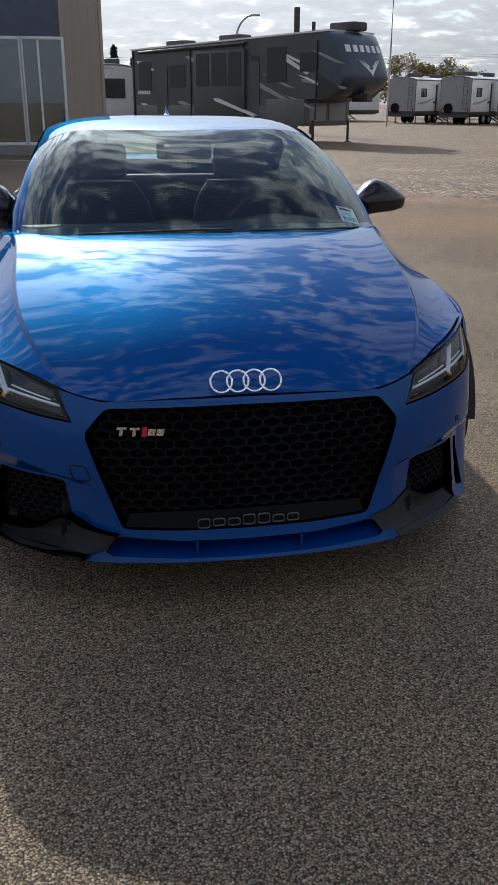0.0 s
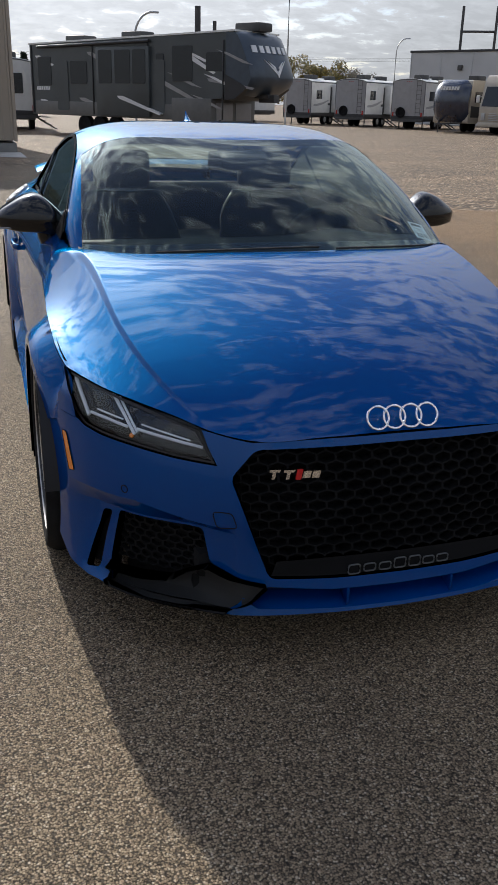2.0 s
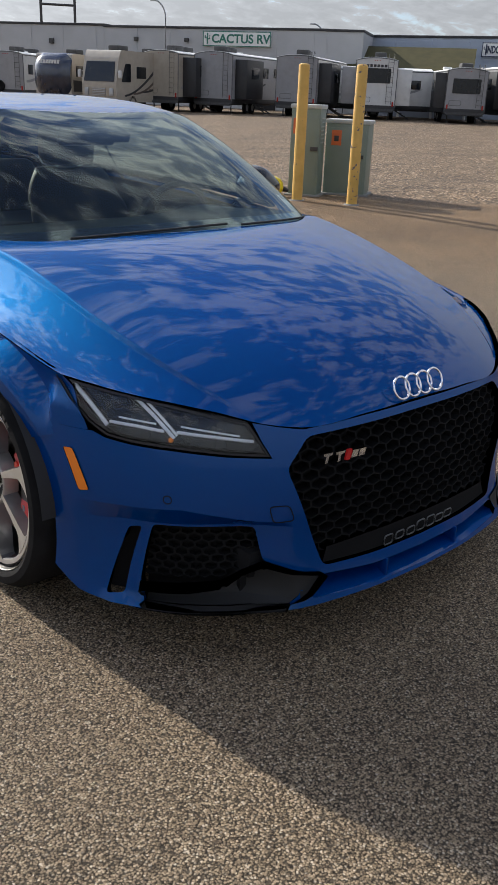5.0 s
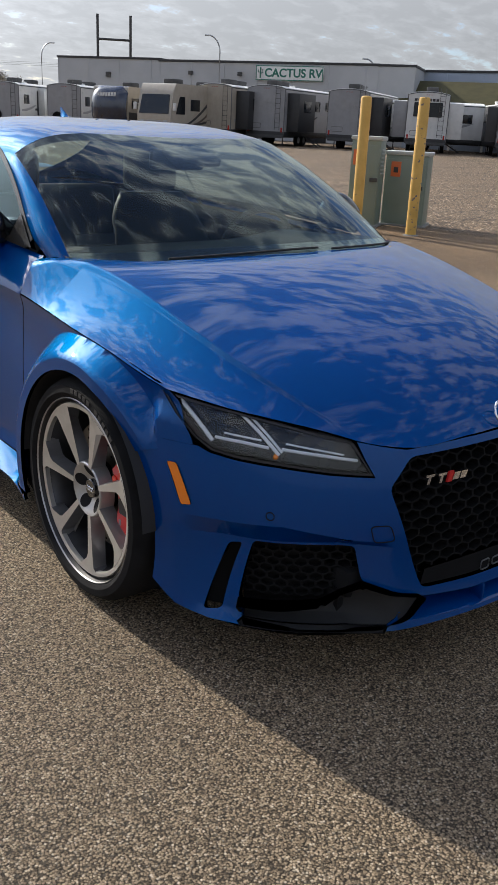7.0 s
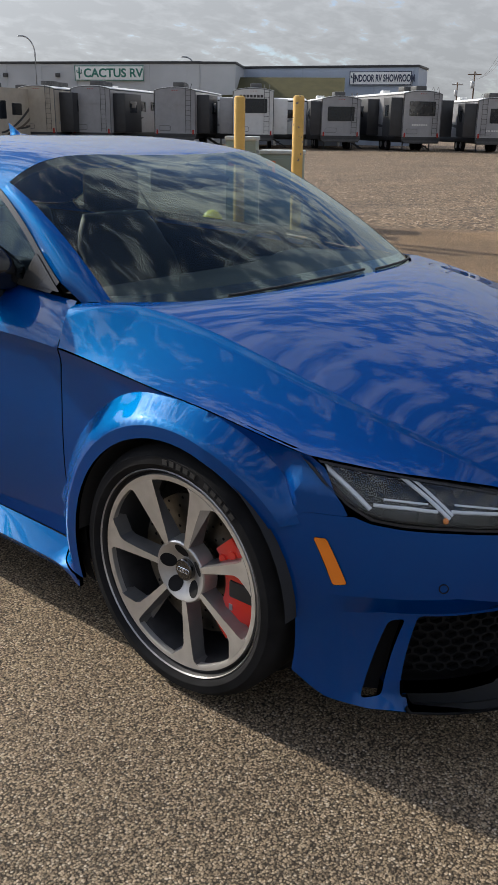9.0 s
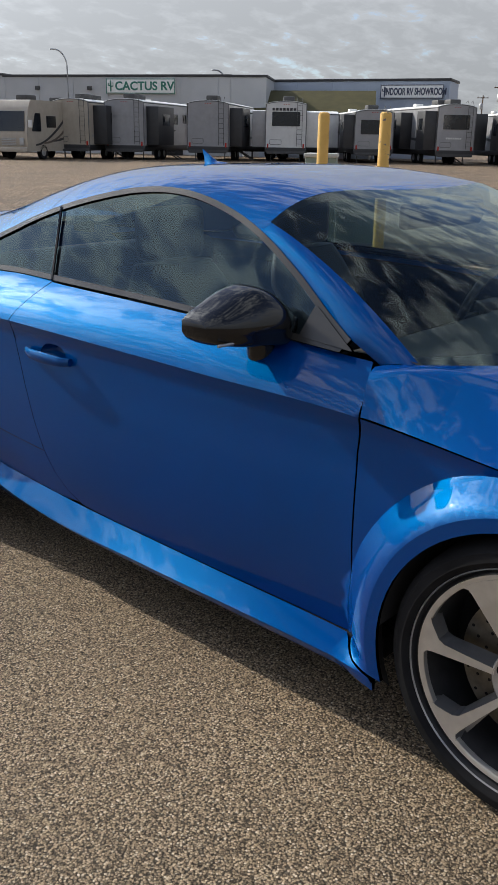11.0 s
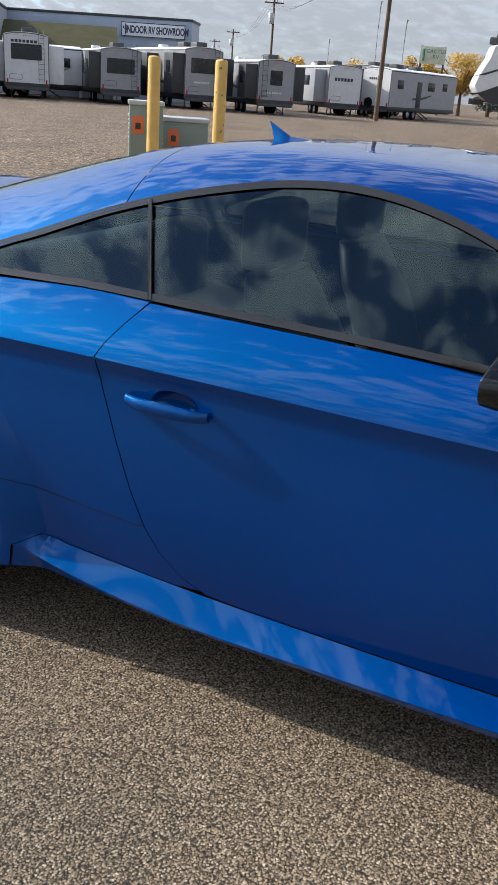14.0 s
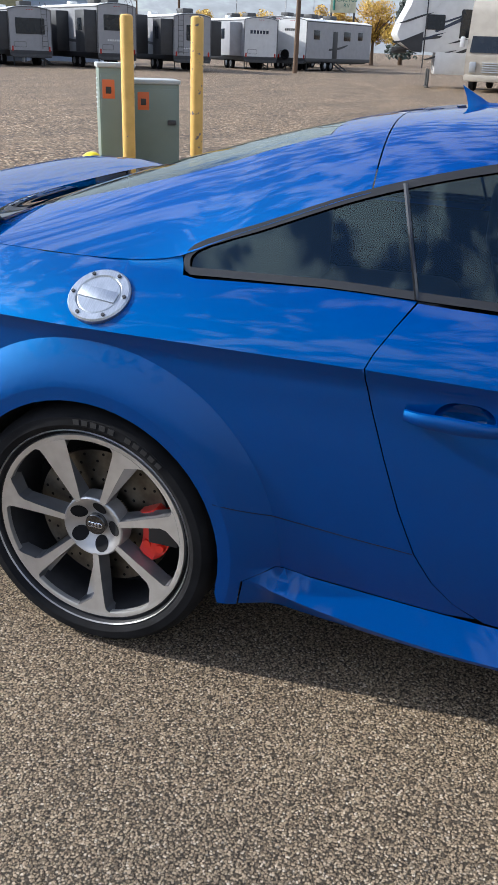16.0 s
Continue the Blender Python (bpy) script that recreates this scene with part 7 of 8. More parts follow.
def hall(name, label, a, b, h, depth, mat, ribs=0.0):
    """A flat-roofed hall with its front wall from a to b (seen from the car), going back by depth."""
    a, b = Vector((*a, 0)), Vector((*b, 0))
    u = (b - a).normalized()
    back = Vector((-u.y, u.x, 0))
    hold = thing(name, tuple(a), label, "building")
    ln = (b - a).length
    m = Matrix(((u.x, back.x, 0, 0), (u.y, back.y, 0, 0), (0, 0, 1, 0), (0, 0, 0, 1)))

    def put(bm):
        bmesh.ops.transform(bm, matrix=m, verts=bm.verts)
    bm = bmesh.new()
    box(bm, (ln / 2, depth / 2, h / 2), (ln, depth, h), 0.03)
    put(bm)
    part("wall", bm, mat, hold, smooth=False)
    bm = bmesh.new()
    box(bm, (ln / 2, depth / 2, h + 0.06), (ln + 0.15, depth + 0.15, 0.18), 0.02)
    put(bm)
    part("roof_trim", bm, ROOF_TRIM, hold)
    n = int(ln / 3)
    for k in range(n + 1):
        bm = bmesh.new()
        box(bm, (min(ln - 0.05, 0.05 + k * 3.0), -0.02, h / 2), (0.06, 0.05, h - 0.1), 0.01)
        put(bm)
        part("wall_rib", bm, mat, hold)
    return hold, m, ln


white_hall, wm, wl_ = hall("dealer_hall", "long white flat-roofed dealer hall with a large sign on its wall", (37.7, 72.8), (42.6, 64.3), 5.85, 14, WHITE_WALL)
front_hall, fm, fl = hall("dealer_hall", "long white flat-roofed dealer hall with a lettered sign and dark doorway", (42.6, 64.3), (51.0, 47.2), 5.75, 14, WHITE_WALL)
mid_hall, mm, ml = hall("dealer_hall", "white hall set back behind the olive awning", (51.0, 47.2), (52.5, 44.9), 5.73, 5.6, WHITE_WALL)
blue_hall, bm_, bl = hall("showroom_hall", "pale blue showroom hall with a lettered sign at its end", (56.0, 52.0), (62.0, 34.6), 5.75, 4, BLUE_WALL)


def on_wall(m, hold, place, fill, name, mat, label=""):
    bm = bmesh.new()
    fill(bm)
    bmesh.ops.transform(bm, matrix=m, verts=bm.verts)
    return part(name, bm, mat, hold, label)


def sign(m, origin, x, z, w, h, text, text_mat, label, size, wide):
    """A framed board on a hall's wall, a thing of its own."""
    u = Vector((m[0][0], m[1][0], 0))
    back = Vector((m[0][1], m[1][1], 0))
    c = Vector((*origin, 0)) + u * x + back * -0.12
    ob = thing("wall_sign", (c.x, c.y, z), label, "sign", turn=math.degrees(math.atan2(u.y, u.x)))
    rv_part("board", SIGN_WHITE, ob, lambda bm: box(bm, (0, 0, 0), (w, 0.10, h), 0.01))
    for s in (-1, 1):
        rv_part("board_edge", text_mat, ob, lambda bm: box(bm, (0, -0.055, s * (h / 2 - 0.04)), (w, 0.03, 0.06), 0.005))
        rv_part("board_edge", text_mat, ob, lambda bm: box(bm, (s * (w / 2 - 0.04), -0.055, 0), (0.06, 0.03, h), 0.005))
    letters("sign_lettering", text, size, pose(w * 0.06, -0.06, -0.02, 90, 0, 0), text_mat, ob, wide=wide, depth=0.012, bold=0.022)

    def cactus(bm):
        x0 = -w * 0.43
        tube(bm, [(x0, -0.06, -h * 0.36), (x0, -0.06, h * 0.36)], h * 0.055, 6)
        tube(bm, [(x0, -0.06, -h * 0.05), (x0 + h * 0.18, -0.06, 0), (x0 + h * 0.18, -0.06, h * 0.22)], h * 0.04, 6)
        tube(bm, [(x0, -0.06, 0.02), (x0 - h * 0.17, -0.06, 0.05), (x0 - h * 0.17, -0.06, h * 0.2)], h * 0.04, 6)
    rv_part("cactus_emblem", text_mat, ob, cactus)
    return ob


sign(fm, (42.6, 64.3), 11.8, 5.05, 5.7, 1.10, "CACTUS RV", SIGN_GREEN, "white wall sign with green shop lettering and a cactus emblem", 0.86, 1.06)
sign(bm_, (56.0, 52.0), 15.5, 4.95, 4.9, 1.02, "INDOOR RV SHOWROOM", SIGN_NAVY, "white wall sign with dark lettering and a cactus emblem", 0.70, 0.58)
on_wall(Matrix.Translation((0, 0, 0)) @ fm, front_hall, None, lambda bm: box(bm, (13.9, -0.03, 1.9), (2.6, 0.10, 3.8), 0.02), "doorway", DARK_OPEN)
for x in (3.0, 7.5):
    on_wall(fm, front_hall, None, lambda bm: box(bm, (x, -0.1, 4.9), (0.35, 0.2, 0.3), 0.03), "wall_lamp", STEEL)
on_wall(wm, white_hall, None, lambda bm: box(bm, (5.0, -0.1, 4.6), (0.4, 0.2, 0.4), 0.03), "wall_lamp", STEEL)
# olive awning roof before the showroom
aw = thing("awning_house", (0, 0, 0), "low house with olive-green metal roof and white posts", "building")
a, b = Vector((50.2, 45.6, 0)), Vector((54.8, 36.5, 0))
u = (b - a).normalized()
back = Vector((-u.y, u.x, 0))
bm = bmesh.new()
for p0, p1, z0, z1 in ((0.0, 5.0, 2.85, 4.95),):
    q = [a + back * p0 + Vector((0, 0, z0)), b + back * p0 + Vector((0, 0, z0)), b + back * p1 + Vector((0, 0, z1)) - u * 0.6, a + back * p1 + Vector((0, 0, z1)) + u * 0.6]
    top = [bm.verts.new(v) for v in q]
    low = [bm.verts.new(v - Vector((0, 0, 0.14))) for v in q]
    bm.faces.new(top)
    bm.faces.new(low[::-1])
    for i in range(4):
        bm.faces.new((top[i], low[i], low[(i + 1) % 4], top[(i + 1) % 4]))
part("roof", bm, OLIVE_ROOF, aw, smooth=False)
bm = bmesh.new()
prism(bm, [(1.2, 0), ((b - a).length - 0.2, 0), ((b - a).length - 0.2, 2.9), (1.2, 2.9)], 1.6, 4.8, lambda s, z, d: a + u * s + back * d + Vector((0, 0, z)))
part("wall", bm, BLUE_WALL, aw, smooth=False)
for k in range(5):
    p = a + u * (0.3 + k * ((b - a).length - 0.6) / 4) + back * 0.15
    rv_part("post", SIGN_WHITE, aw, lambda bm: box(bm, (p.x, p.y, 1.4), (0.14, 0.14, 2.8), 0.01))
for k in range(3):
    p = a + u * (2.2 + 2.6 * k) + back * 1.57
    rv_part("window", RV_GLASS, aw, lambda bm: box(bm, (p.x, p.y, 1.6), (0.5, 0.9, 1.2), 0.02))
for k in range(3):
    p0, p1 = a + u * 5.6 + back * 0.1, b - u * 0.2 + back * 0.1
    rv_part("railing", GALV, aw, lambda bm: tube(bm, [(p0.x, p0.y, 0.5 + 0.3 * k), (p1.x, p1.y, 0.5 + 0.3 * k)], 0.03, 6))
p = a + u * 7.0
bn = thing("banner", (p.x, p.y, 0.95), "red cloth banner hung on the railing", "banner", turn=math.degrees(math.atan2(u.y, u.x)))
rv_part("cloth", RED_BANNER, bn, lambda bm: box(bm, (0, 0, 0), (1.5, 0.03, 0.75), 0.005))
bars(bn, SIGN_WHITE, (0, -0.02, 0.0), (1.0, 0.16), 6)

# empty sign frame far behind the halls
fr = thing("sign_frame", (96.1, 159.7, 0), "empty black steel sign frame standing far behind the halls", "sign frame", turn=-31.4)
for x in (-3.16, 3.16):
    rv_part("post", STEEL, fr, lambda bm: box(bm, (x, 0, 9.75), (0.5, 0.5, 19.5), 0.03))
rv_part("crossbar", STEEL, fr, lambda bm: tube(bm, [(-3.16, 0, 15.1), (3.16, 0, 15.1)], 0.24, 6))

# ---- shop at the car's back ----
SIDING = plain("beige_metal_siding", (0.36, 0.31, 0.25), 0.55, vary=0.08, scale=0.8, stretch=(1, 1, 0.1))
NAVY_PANEL = plain("navy_fascia_panel", (0.075, 0.098, 0.140), 0.45, vary=0.10)
GREY_WALL = plain("grey_render_plinth", (0.20, 0.20, 0.19), 0.8, vary=0.12, bump=0.3, bump_scale=60)
WHITE_FRAME = plain("white_window_frame", (0.66, 0.68, 0.68), 0.4, vary=0.05)
SHOP_GLASS = glass("shop_window_glass", (0.45, 0.52, 0.55), 2.5, (0.85, 0.95, 1.0))
CONCRETE = plain("pale_concrete", (0.42, 0.41, 0.39), 0.85, vary=0.14, bump=0.3, bump_scale=80)
CX, CY = 0.39, 21.0
shop = thing("shop_building", (CX, CY, 0), "shop with beige metal siding, navy fascia and white-framed windows", "building")
H = 5.2


def shop_box(name, mat, c, sz, bevel=0.01, parent=None):
    return rv_part(name, mat, parent or shop, lambda bm: box(bm, c, sz, bevel))


shop_box("wall", SIDING, (-0.50, 4.0, H / 2 + 0.2), (1.0, 8.0, H - 0.4), 0.02)
for k in range(5):
    shop_box("siding_rib", SIDING, (-0.08 - 0.20 * k, -0.012, H / 2 + 0.2), (0.05, 0.03, H - 0.4), 0.008)
shop_box("corner_trim", SIDING, (0.0, 0.0, H / 2 + 0.2), (0.08, 0.08, H - 0.36), 0.01)
shop_box("plinth", GREY_WALL, (-4.5, 4.0, 0.16), (9.02, 8.04, 0.36), 0.02)
shop_box("fascia", NAVY_PANEL, (-5.0, 4.0, 4.05), (8.0, 7.98, 2.3), 0.02)
shop_box("back_wall", GREY_WALL, (-5.0, 7.0, 1.6), (8.0, 0.3, 2.6), 0.02)
shop_box("shop_floor", CONCRETE, (-5.0, 3.5, 0.36), (8.0, 7.0, 0.05), 0.01)
shop_box("counter", SLIDE_GEL, (-3.5, 4.5, 0.9), (2.5, 0.7, 1.05), 0.02)
for x0, x1 in ((-0.95, -1.95), (-1.98, -4.2), (-4.25, -6.4), (-6.45, -8.6)):
    w = shop_box("window", WHITE_FRAME, ((x0 + x1) / 2, 0.02, 0.40), (x0 - x1, 0.10, 0.07))
    shop_box("window_head", WHITE_FRAME, ((x0 + x1) / 2, 0.02, 2.86), (x0 - x1, 0.10, 0.07), parent=w)
    for x in (x0, x1):
        shop_box("window_jamb", WHITE_FRAME, (x, 0.02, 1.63), (0.07, 0.10, 2.5), parent=w)
    if x0 > -1:
        shop_box("window_mullion", WHITE_FRAME, (-1.55, 0.02, 1.63), (0.05, 0.08, 2.5), parent=w)
    g = shop_box("pane", SHOP_GLASS, ((x0 + x1) / 2, 0.03, 1.63), (x0 - x1 - 0.06, 0.012, 2.42), 0.0, parent=w)
    g.visible_shadow = False
pad = rv_part("pavement", CONCRETE, None, lambda bm: box(bm, (CX - 4.6, CY - 1.0, 0.06), (9.4, 2.0, 0.13), 0.02))
tagged(pad, "raised pale concrete walk along the shop front", "pavement", kind="structure")
for k in range(2):
    st = rv_part("parking_block", CONCRETE, None, lambda bm: box(bm, (CX - 2.0 - 2.6 * k, CY - 2.4, 0.07), (1.8, 0.16, 0.13), 0.03))
    tagged(st, "pale concrete wheel stop before the shop", "wheel stop", group="wheel stops")

# ---- bollards, cabinets and the float ----
def yellow(name, share):
    m, n, l, b = material(name)
    col, v = noise_ramp(n, l, 5.0, (0.56, 0.34, 0.075), (0.68, 0.42, 0.11), 5.0)
    chip, cv = noise_ramp(n, l, 17.0, (0, 0, 0), (1, 1, 1), 3.0, spread=(share, share + 0.025))
    mx = n.new("ShaderNodeMix")
    mx.data_type = "RGBA"
    l.new(chip, mx.inputs[0])
    l.new(col, mx.inputs[6])
    mx.inputs[7].default_value = (0.16, 0.13, 0.12, 1)
    l.new(mx.outputs[2], b.inputs["Base Color"])
    b.inputs["Roughness"].default_value = 0.55
    return m


YELLOW, YELLOW_CHIPPED = yellow("worn_yellow_paint", 0.70), yellow("chipped_yellow_paint", 0.62)
CABINET = plain("pale_green_cabinet_enamel", (0.19, 0.235, 0.195), 0.42, vary=0.08, scale=2)
CABINET_TOP = plain("pale_grey_cabinet_lid", (0.42, 0.44, 0.42), 0.45, vary=0.06)
ORANGE = plain("orange_warning_label", (0.62, 0.14, 0.04), 0.5, vary=0.06)
BALL = plain("yellow_float_plastic", (0.80, 0.66, 0.02), 0.35, vary=0.05, scale=8)
for k, (x, y, h) in enumerate(((6.24, 5.77, 1.585), (6.56, 5.14, 1.595))):
    po = thing("bollard", (x, y, 0.128), ("yellow painted steel bollard with worn paint beside the cabinets", "yellow painted steel bollard with dark chips in its paint")[k], "bollard", group="bollards", turn=20 * k)
    bm = bmesh.new()
    lathe(bm, [(0.066, 0.0), (0.066, h - 0.04), (0.062, h - 0.016), (0.046, h - 0.004), (0.0, h)], 24, axis="z")
    part("pipe", bm, YELLOW_CHIPPED if k else YELLOW, po)
    bm = bmesh.new()
    lathe(bm, [(0.10, 0.0), (0.09, 0.012), (0.067, 0.016)], 20, axis="z")
    part("footing", bm, GREY_WALL, po)


def cabinet(label, place, turn, w, d, h, louvres):
    ob = thing("utility_cabinet", (*place, 0.128), label, "utility box", group="utility cabinets", turn=turn)
    rv_part("body", CABINET, ob, lambda bm: box(bm, (0, 0, h / 2), (w, d, h), 0.015))
    rv_part("lid", CABINET_TOP, ob, lambda bm: box(bm, (0, 0, h + 0.02), (w + 0.03, d + 0.03, 0.05), 0.015))
    rv_part("door", CABINET, ob, lambda bm: box(bm, (0, -d / 2 - 0.004, h * 0.5), (w * 0.9, 0.012, h * 0.88), 0.004))
    rv_part("lock", STEEL, ob, lambda bm: box(bm, (w * 0.34, -d / 2 - 0.02, h * 0.55), (0.10, 0.03, 0.05), 0.008))
    rv_part("warning_label", ORANGE, ob, lambda bm: box(bm, (-w * 0.24, -d / 2 - 0.012, h * 0.80), (0.13, 0.004, 0.19), 0.001))
    rv_part("label_mark", SLIDE_GEL, ob, lambda bm: box(bm, (-w * 0.24, -d / 2 - 0.016, h * 0.79), (0.06, 0.003, 0.07), 0.001))
    for s in (-1, 1):
        if louvres:
            for k in range(7):
                rv_part("louvre", CABINET_TOP, ob, lambda bm: box(bm, (s * (w / 2 + 0.004), 0.0, h * (0.62 + 0.045 * k)), (0.014, d * 0.5, 0.018), 0.004))
    rv_part("base_slab", GREY_WALL, ob, lambda bm: box(bm, (0, 0, 0.0), (w + 0.08, d + 0.08, 0.05), 0.012))


cabinet("tall pale green utility cabinet with side louvres on a slab", (6.82, 6.20), -58, 0.38, 0.37, 1.08, True)
cabinet("low pale green utility cabinet with orange warning label", (7.47, 6.05), -58, 0.56, 0.46, 0.91, False)
fb = thing("float_ball", (6.26, 6.22, 0.128), "bright yellow plastic float ball lying on the asphalt", "ball")
bm = bmesh.new()
bmesh.ops.create_uvsphere(bm, u_segments=32, v_segments=18, radius=0.126, matrix=Matrix.Translation((0, 0, 0.126)))
part("ball", bm, BALL, fb)
bm = bmesh.new()
cylinder(bm, (0.11, -0.06, 0.10), (0.17, -0.10, 0.075), 0.035, 0.02)
part("cap", bm, BLACK_SATIN, fb)

# ---- poles, lamps and wires ----
POLE_WOOD = plain("weathered_pole_wood", (0.12, 0.075, 0.045), 0.85, vary=0.25, scale=4, bump=0.5, bump_scale=40, stretch=(1, 1, 0.05))


def utility_pole(place, h, turn, lean=0.0, lamp=False, r=0.16):
    ob = thing("utility_pole", (*place, 0), "brown wooden utility pole with crossarm and grey transformer", "utility pole", group="utility poles", turn=turn)
    bm = bmesh.new()
    cylinder(bm, (0, 0, 0), (lean, 0, h), r, r * 0.7, 14)
    part("pole", bm, POLE_WOOD, ob)
    rv_part("crossarm", POLE_WOOD, ob, lambda bm: box(bm, (lean, 0, h - 0.45), (2.2, 0.12, 0.14), 0.01))
    for k in range(4):
        rv_part("insulator", GALV, ob, lambda bm: cylinder(bm, (lean - 0.95 + 0.63 * k, 0, h - 0.38), (lean - 0.95 + 0.63 * k, 0, h - 0.12), 0.06, 0.04, 10))
    bm = bmesh.new()
    lathe(bm, [(0.0, h - 2.6), (0.30, h - 2.6), (0.32, h - 2.5), (0.32, h - 1.6), (0.28, h - 1.5), (0.0, h - 1.48)], 18, axis="z")
    bmesh.ops.translate(bm, vec=(lean - 0.25, -0.25, 0), verts=bm.verts)
    part("transformer", bm, GALV, ob)
    if lamp:
        rv_part("lamp_arm", GALV, ob, lambda bm: (tube(bm, [(lean * 0.6, 0, h * 0.67), (lean * 0.6 - 0.9, 0, h * 0.69)], 0.04, 6), box(bm, (lean * 0.6 - 1.05, 0, h * 0.685), (0.6, 0.22, 0.12), 0.04)))
    return ob


utility_pole((56.6, 18.0), 10.6, -70, 0.1, True)
utility_pole((98.4, 43.4), 10.9, -66)
utility_pole((141.9, 68.8), 10.2, -60)
utility_pole((170, 86), 10.0, -60)


def street_lamp(place, h, turn, arm=0.9):
    ob = thing("street_lamp", (*place, 0), "tall galvanised street lamp with a curved arm", "street lamp", group="street lamps", turn=turn)
    bm = bmesh.new()
    pts = [(0, 0, 0), (0, 0, h * 0.5), (0, 0, h - 1.2)] + [(arm * (1 - math.cos(t)), 0, h - 1.2 + 1.2 * math.sin(t)) for t in np.linspace(0.2, 1.45, 7)]
    tube(bm, pts, 0.055, 8)
    part("pole", bm, GALV, ob)
    rv_part("lamp_head", GALV, ob, lambda bm: box(bm, (arm * 0.88 + 0.2, 0, h + 0.0), (0.5, 0.2, 0.10), 0.04))


for place, h, turn in (((88.9, 25.4), 8.4, 200), ((119.7, 44.0), 8.1, 200), ((38.9, 78.2), 7.3, -30), ((44.4, 58.4), 7.6, 150), ((19.25, 53.6), 9.5, -20), ((8.19, 46.1), 5.6, -10), ((95.0, 30.0), 10.5, 200), ((54.1, 50.4), 6.45, 150)):
    street_lamp(place, h, turn)
st = thing("vent_stack", (10.1, 40.6, 0), "pair of dark steel stacks beyond the slate trailer", "pipe")
for x, h, r in ((0.0, 5.5, 0.14), (0.75, 4.9, 0.09)):
    bm = bmesh.new()
    cylinder(bm, (x, -0.3 * x, 0), (x, -0.3 * x, h), r, r, 12)
    part("stack", bm, STEEL, st)
wi = thing("power_line", (0, 0, 0), "thin dark overhead power lines between the poles", "wire")
for k in range(3):
    for (x0, y0, z0), (x1, y1, z1) in (((56.4, 18.8, 10.3), (98.4, 43.5, 10.4)), ((56.4, 18.8, 10.3), (40, -45, 10.5)), ((98.4, 43.5, 10.4), (141.8, 68.8, 9.8)), ((-60, 150, 9.0), (90, 120, 9.0))):
        bm = bmesh.new()
        tube(bm, [(x0 + (x1 - x0) * t, y0 + (y1 - y0) * t + 0.5 * k, z0 + (z1 - z0) * t - 1.6 * 4 * t * (1 - t) - 0.2 * k) for t in np.linspace(0, 1, 14)], 0.012, 4)
        part("wire", bm, STEEL, wi)
# small lot sign
sg = thing("lot_sign", (98.0, 24.6, 0), "small pale lot sign on two posts before yellow trees", "sign", turn=-76)
for x in (-1.2, 1.2):
    rv_part("post", STEEL, sg, lambda bm: box(bm, (x, 0, 3.4), (0.2, 0.2, 6.8), 0.02))
rv_part("board", plain("pale_yellow_board", (0.55, 0.55, 0.40), 0.5), sg, lambda bm: box(bm, (0, -0.1, 5.9), (2.7, 0.12, 1.7), 0.02))
letters("sign_lettering", "CACTUS\nRV", 0.55, pose(0.35, -0.17, 6.0, 90, 0, 0), SIGN_GREEN, sg, depth=0.01)
rv_part("cactus_emblem", SIGN_GREEN, sg, lambda bm: tube(bm, [(-0.95, -0.17, 5.3), (-0.95, -0.17, 6.5)], 0.12, 6))


# ---- trees ----
def leaf_material(name, lo, hi):
    m, n, l, b = material(name)
    g = n.new("ShaderNodeNewGeometry")
    r = n.new("ShaderNodeValToRGB")
    r.color_ramp.elements[0].color, r.color_ramp.elements[1].color = (*lo, 1), (*hi, 1)
    l.new(g.outputs["Random Per Island"], r.inputs[0])
    l.new(r.outputs[0], b.inputs["Base Color"])
    b.inputs["Roughness"].default_value = 0.6
    return m


LEAF_GOLD = leaf_material("autumn_gold_leaves", (0.30, 0.17, 0.02), (0.62, 0.40, 0.05))
LEAF_TURNING = leaf_material("turning_leaves", (0.045, 0.055, 0.02), (0.36, 0.25, 0.05))
TWIG = leaf_material("bare_twigs", (0.10, 0.08, 0.06), (0.22, 0.18, 0.13))
NEEDLE = leaf_material("spruce_needles", (0.012, 0.022, 0.016), (0.035, 0.05, 0.035))


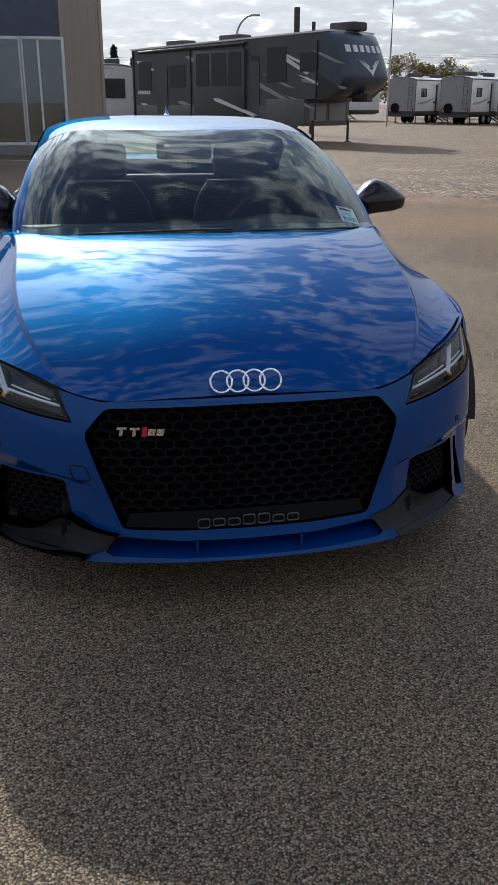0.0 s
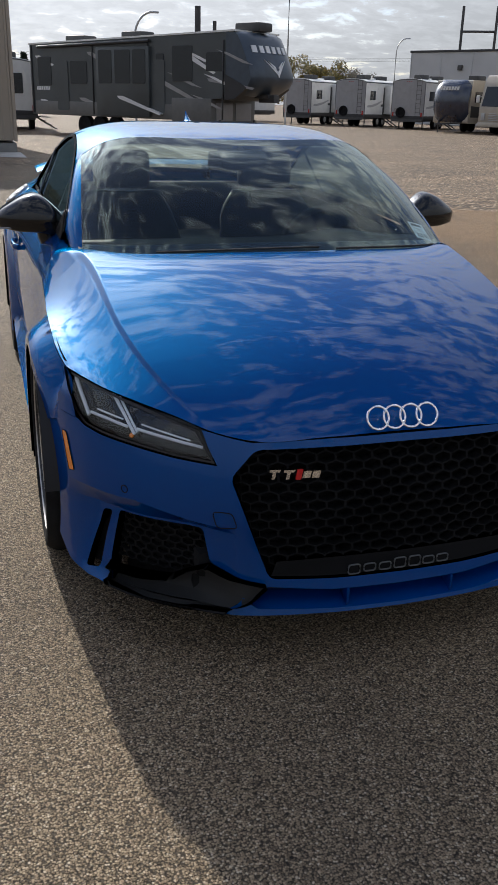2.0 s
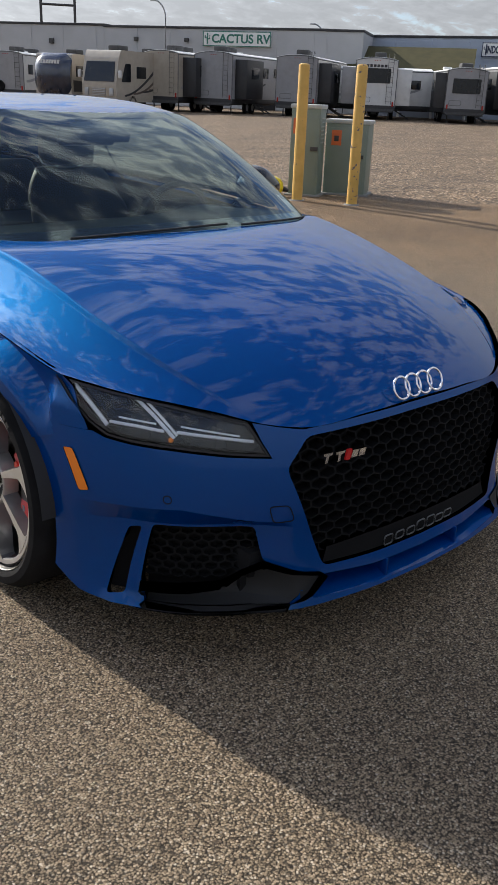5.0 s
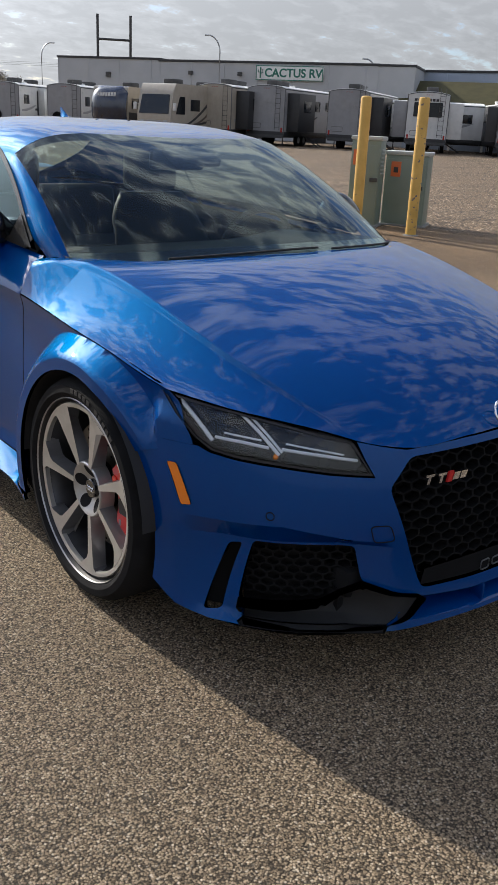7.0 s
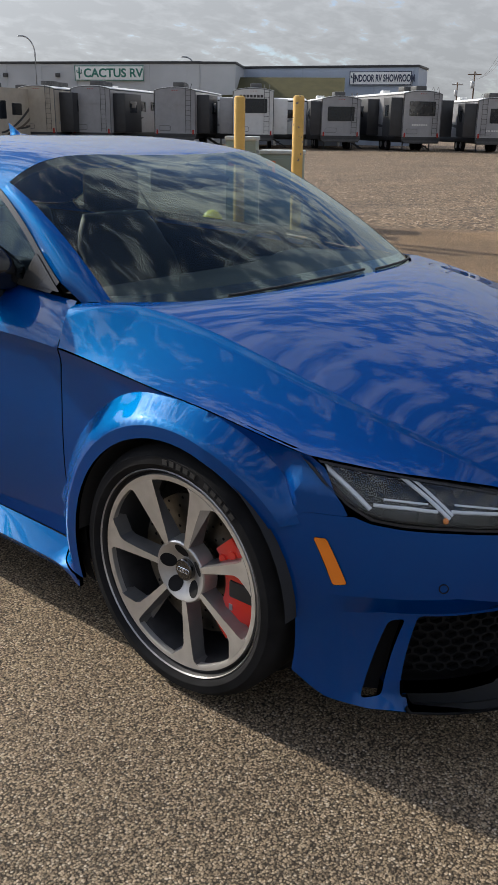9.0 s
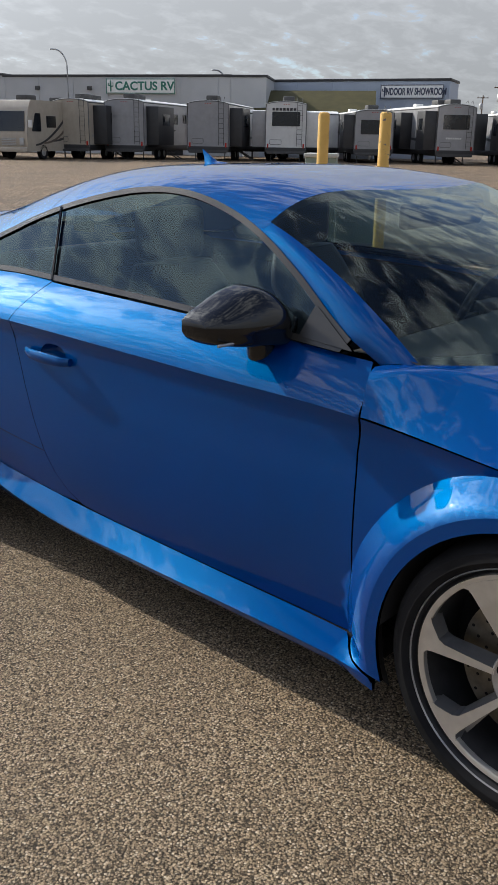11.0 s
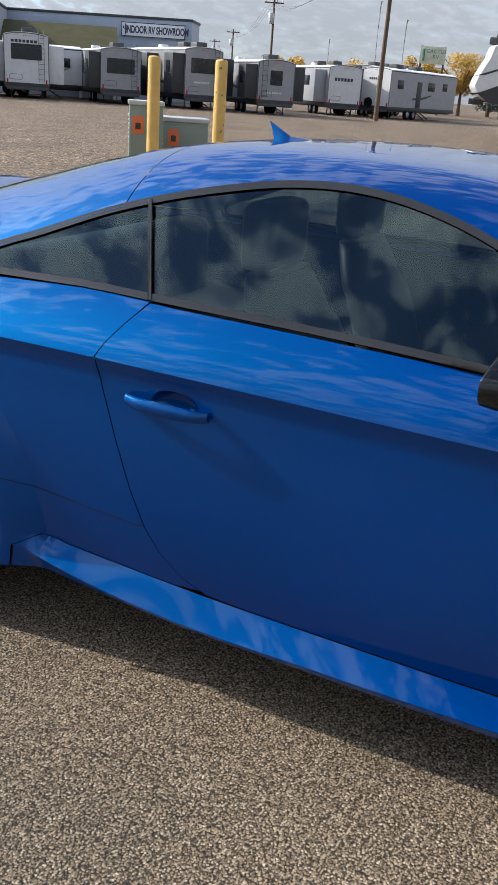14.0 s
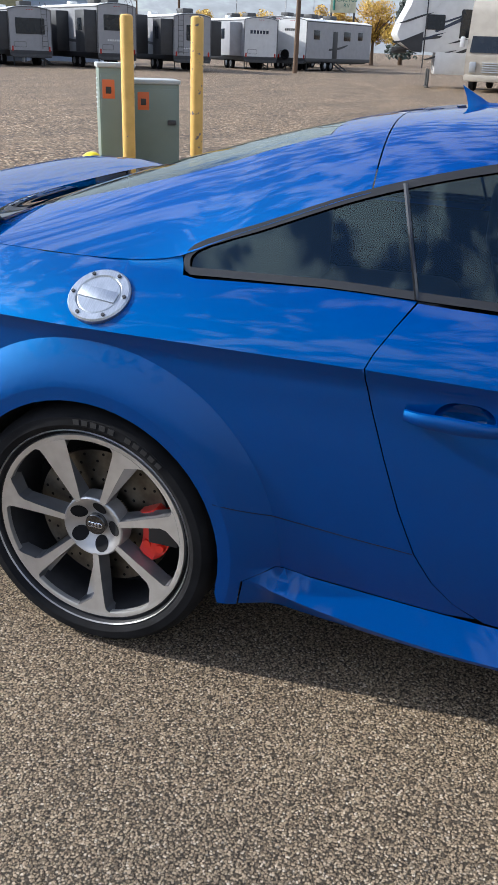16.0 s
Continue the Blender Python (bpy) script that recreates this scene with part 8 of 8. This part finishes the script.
def tree(label, place, h, spread, leaf, seed, n=3800, spruce=False, leaf_size=0.28):
    rnd = random.Random(seed)
    ob = thing("tree", (*place, 0), label, "tree", group="trees at the lot's edge")
    bm = bmesh.new()
    cylinder(bm, (0, 0, 0), (0, 0, h * (0.95 if spruce else 0.55)), h * 0.03, h * 0.008, 8)
    limbs = []
    for k in range(9):
        a, z = rnd.uniform(0, math.tau), h * rnd.uniform(0.25, 0.5)
        e = (spread * 0.55 * math.cos(a), spread * 0.55 * math.sin(a), z + h * rnd.uniform(0.15, 0.32))
        if not spruce:
            tube(bm, [(0, 0, z), (e[0] * 0.5, e[1] * 0.5, (z + e[2]) / 2 + 0.1), e], h * 0.008, 5)
        limbs.append(e)
    part("trunk", bm, POLE_WOOD, ob)
    lumps = [(rnd.uniform(-1, 1) * spread * 0.5, rnd.uniform(-1, 1) * spread * 0.5, h * rnd.uniform(0.35, 0.78), spread * rnd.uniform(0.14, 0.26)) for _ in range(18)]
    verts, faces = [], []
    for _ in range(n):
        if spruce:
            z = h * rnd.uniform(0.08, 1.0)
            rr = spread * 0.5 * (1 - z / h) * (0.55 + 0.45 * abs(math.sin(z * 5.2))) * math.sqrt(rnd.random())
            a = rnd.uniform(0, math.tau)
            c = Vector((rr * math.cos(a), rr * math.sin(a), z))
        else:
            lx, ly, lz, lr = rnd.choice(lumps)
            d = Vector((rnd.gauss(0, 1), rnd.gauss(0, 1), rnd.gauss(0, 1))).normalized() * lr * rnd.random() ** 0.4
            c = Vector((lx, ly, lz)) + d
        s = leaf_size * rnd.uniform(0.6, 1.3)
        t1 = Vector((rnd.gauss(0, 1), rnd.gauss(0, 1), rnd.gauss(0, 1))).normalized()
        t2 = t1.orthogonal().normalized()
        k = len(verts)
        verts += [tuple(c + t1 * s), tuple(c + t2 * s * 0.6), tuple(c - t1 * s), tuple(c - t2 * s * 0.6)]
        faces.append((k, k + 1, k + 2, k + 3))
    me = bpy.data.meshes.new("crown")
    me.from_pydata(verts, [], faces)
    link("crown", me, leaf, ob)


for k, (x, y, h) in enumerate(((136.6, 56.5, 7.3), (139.0, 50.5, 6.9), (139.8, 46.4, 7.3))):
    tree("autumn yellow tree beyond the trailers", (x, y), h, 5.0, LEAF_GOLD, 5 + k, n=5000, leaf_size=0.16)
for k, (x, y, h) in enumerate(((104.5, 27.2, 6.9), (105.5, 22.6, 8.0))):
    tree("autumn yellow tree beside the small lot sign", (x, y), h, 4.6, LEAF_GOLD, 9 + k, n=6500, leaf_size=0.13)
for k, (x, y, h, sp) in enumerate(((32.4, 86.4, 6.6, 4.2), (34.6, 85.4, 6.2, 3.4), (36.2, 84.8, 5.2, 3.0))):
    tree("yellowing green leafy tree behind the trailers", (x, y), h, sp, LEAF_TURNING, 20 + k, n=6500, leaf_size=0.13)
tree("bare twiggy tree behind the trailers", (38.0, 83.8), 5.6, 3.6, TWIG, 31, 4200, leaf_size=0.075)
tree("dark spruce tree at the lot's edge", (115.7, 21.0), 9.6, 5.0, NEEDLE, 41, 1600, spruce=True)
tree("dark spruce tree beyond the shop", (3.2, 75.0), 5.6, 3.0, NEEDLE, 43, 1200, spruce=True)
tree("dark spruce tree beyond the shop", (4.8, 76.0), 4.6, 3.0, NEEDLE, 44, 1200, spruce=True)
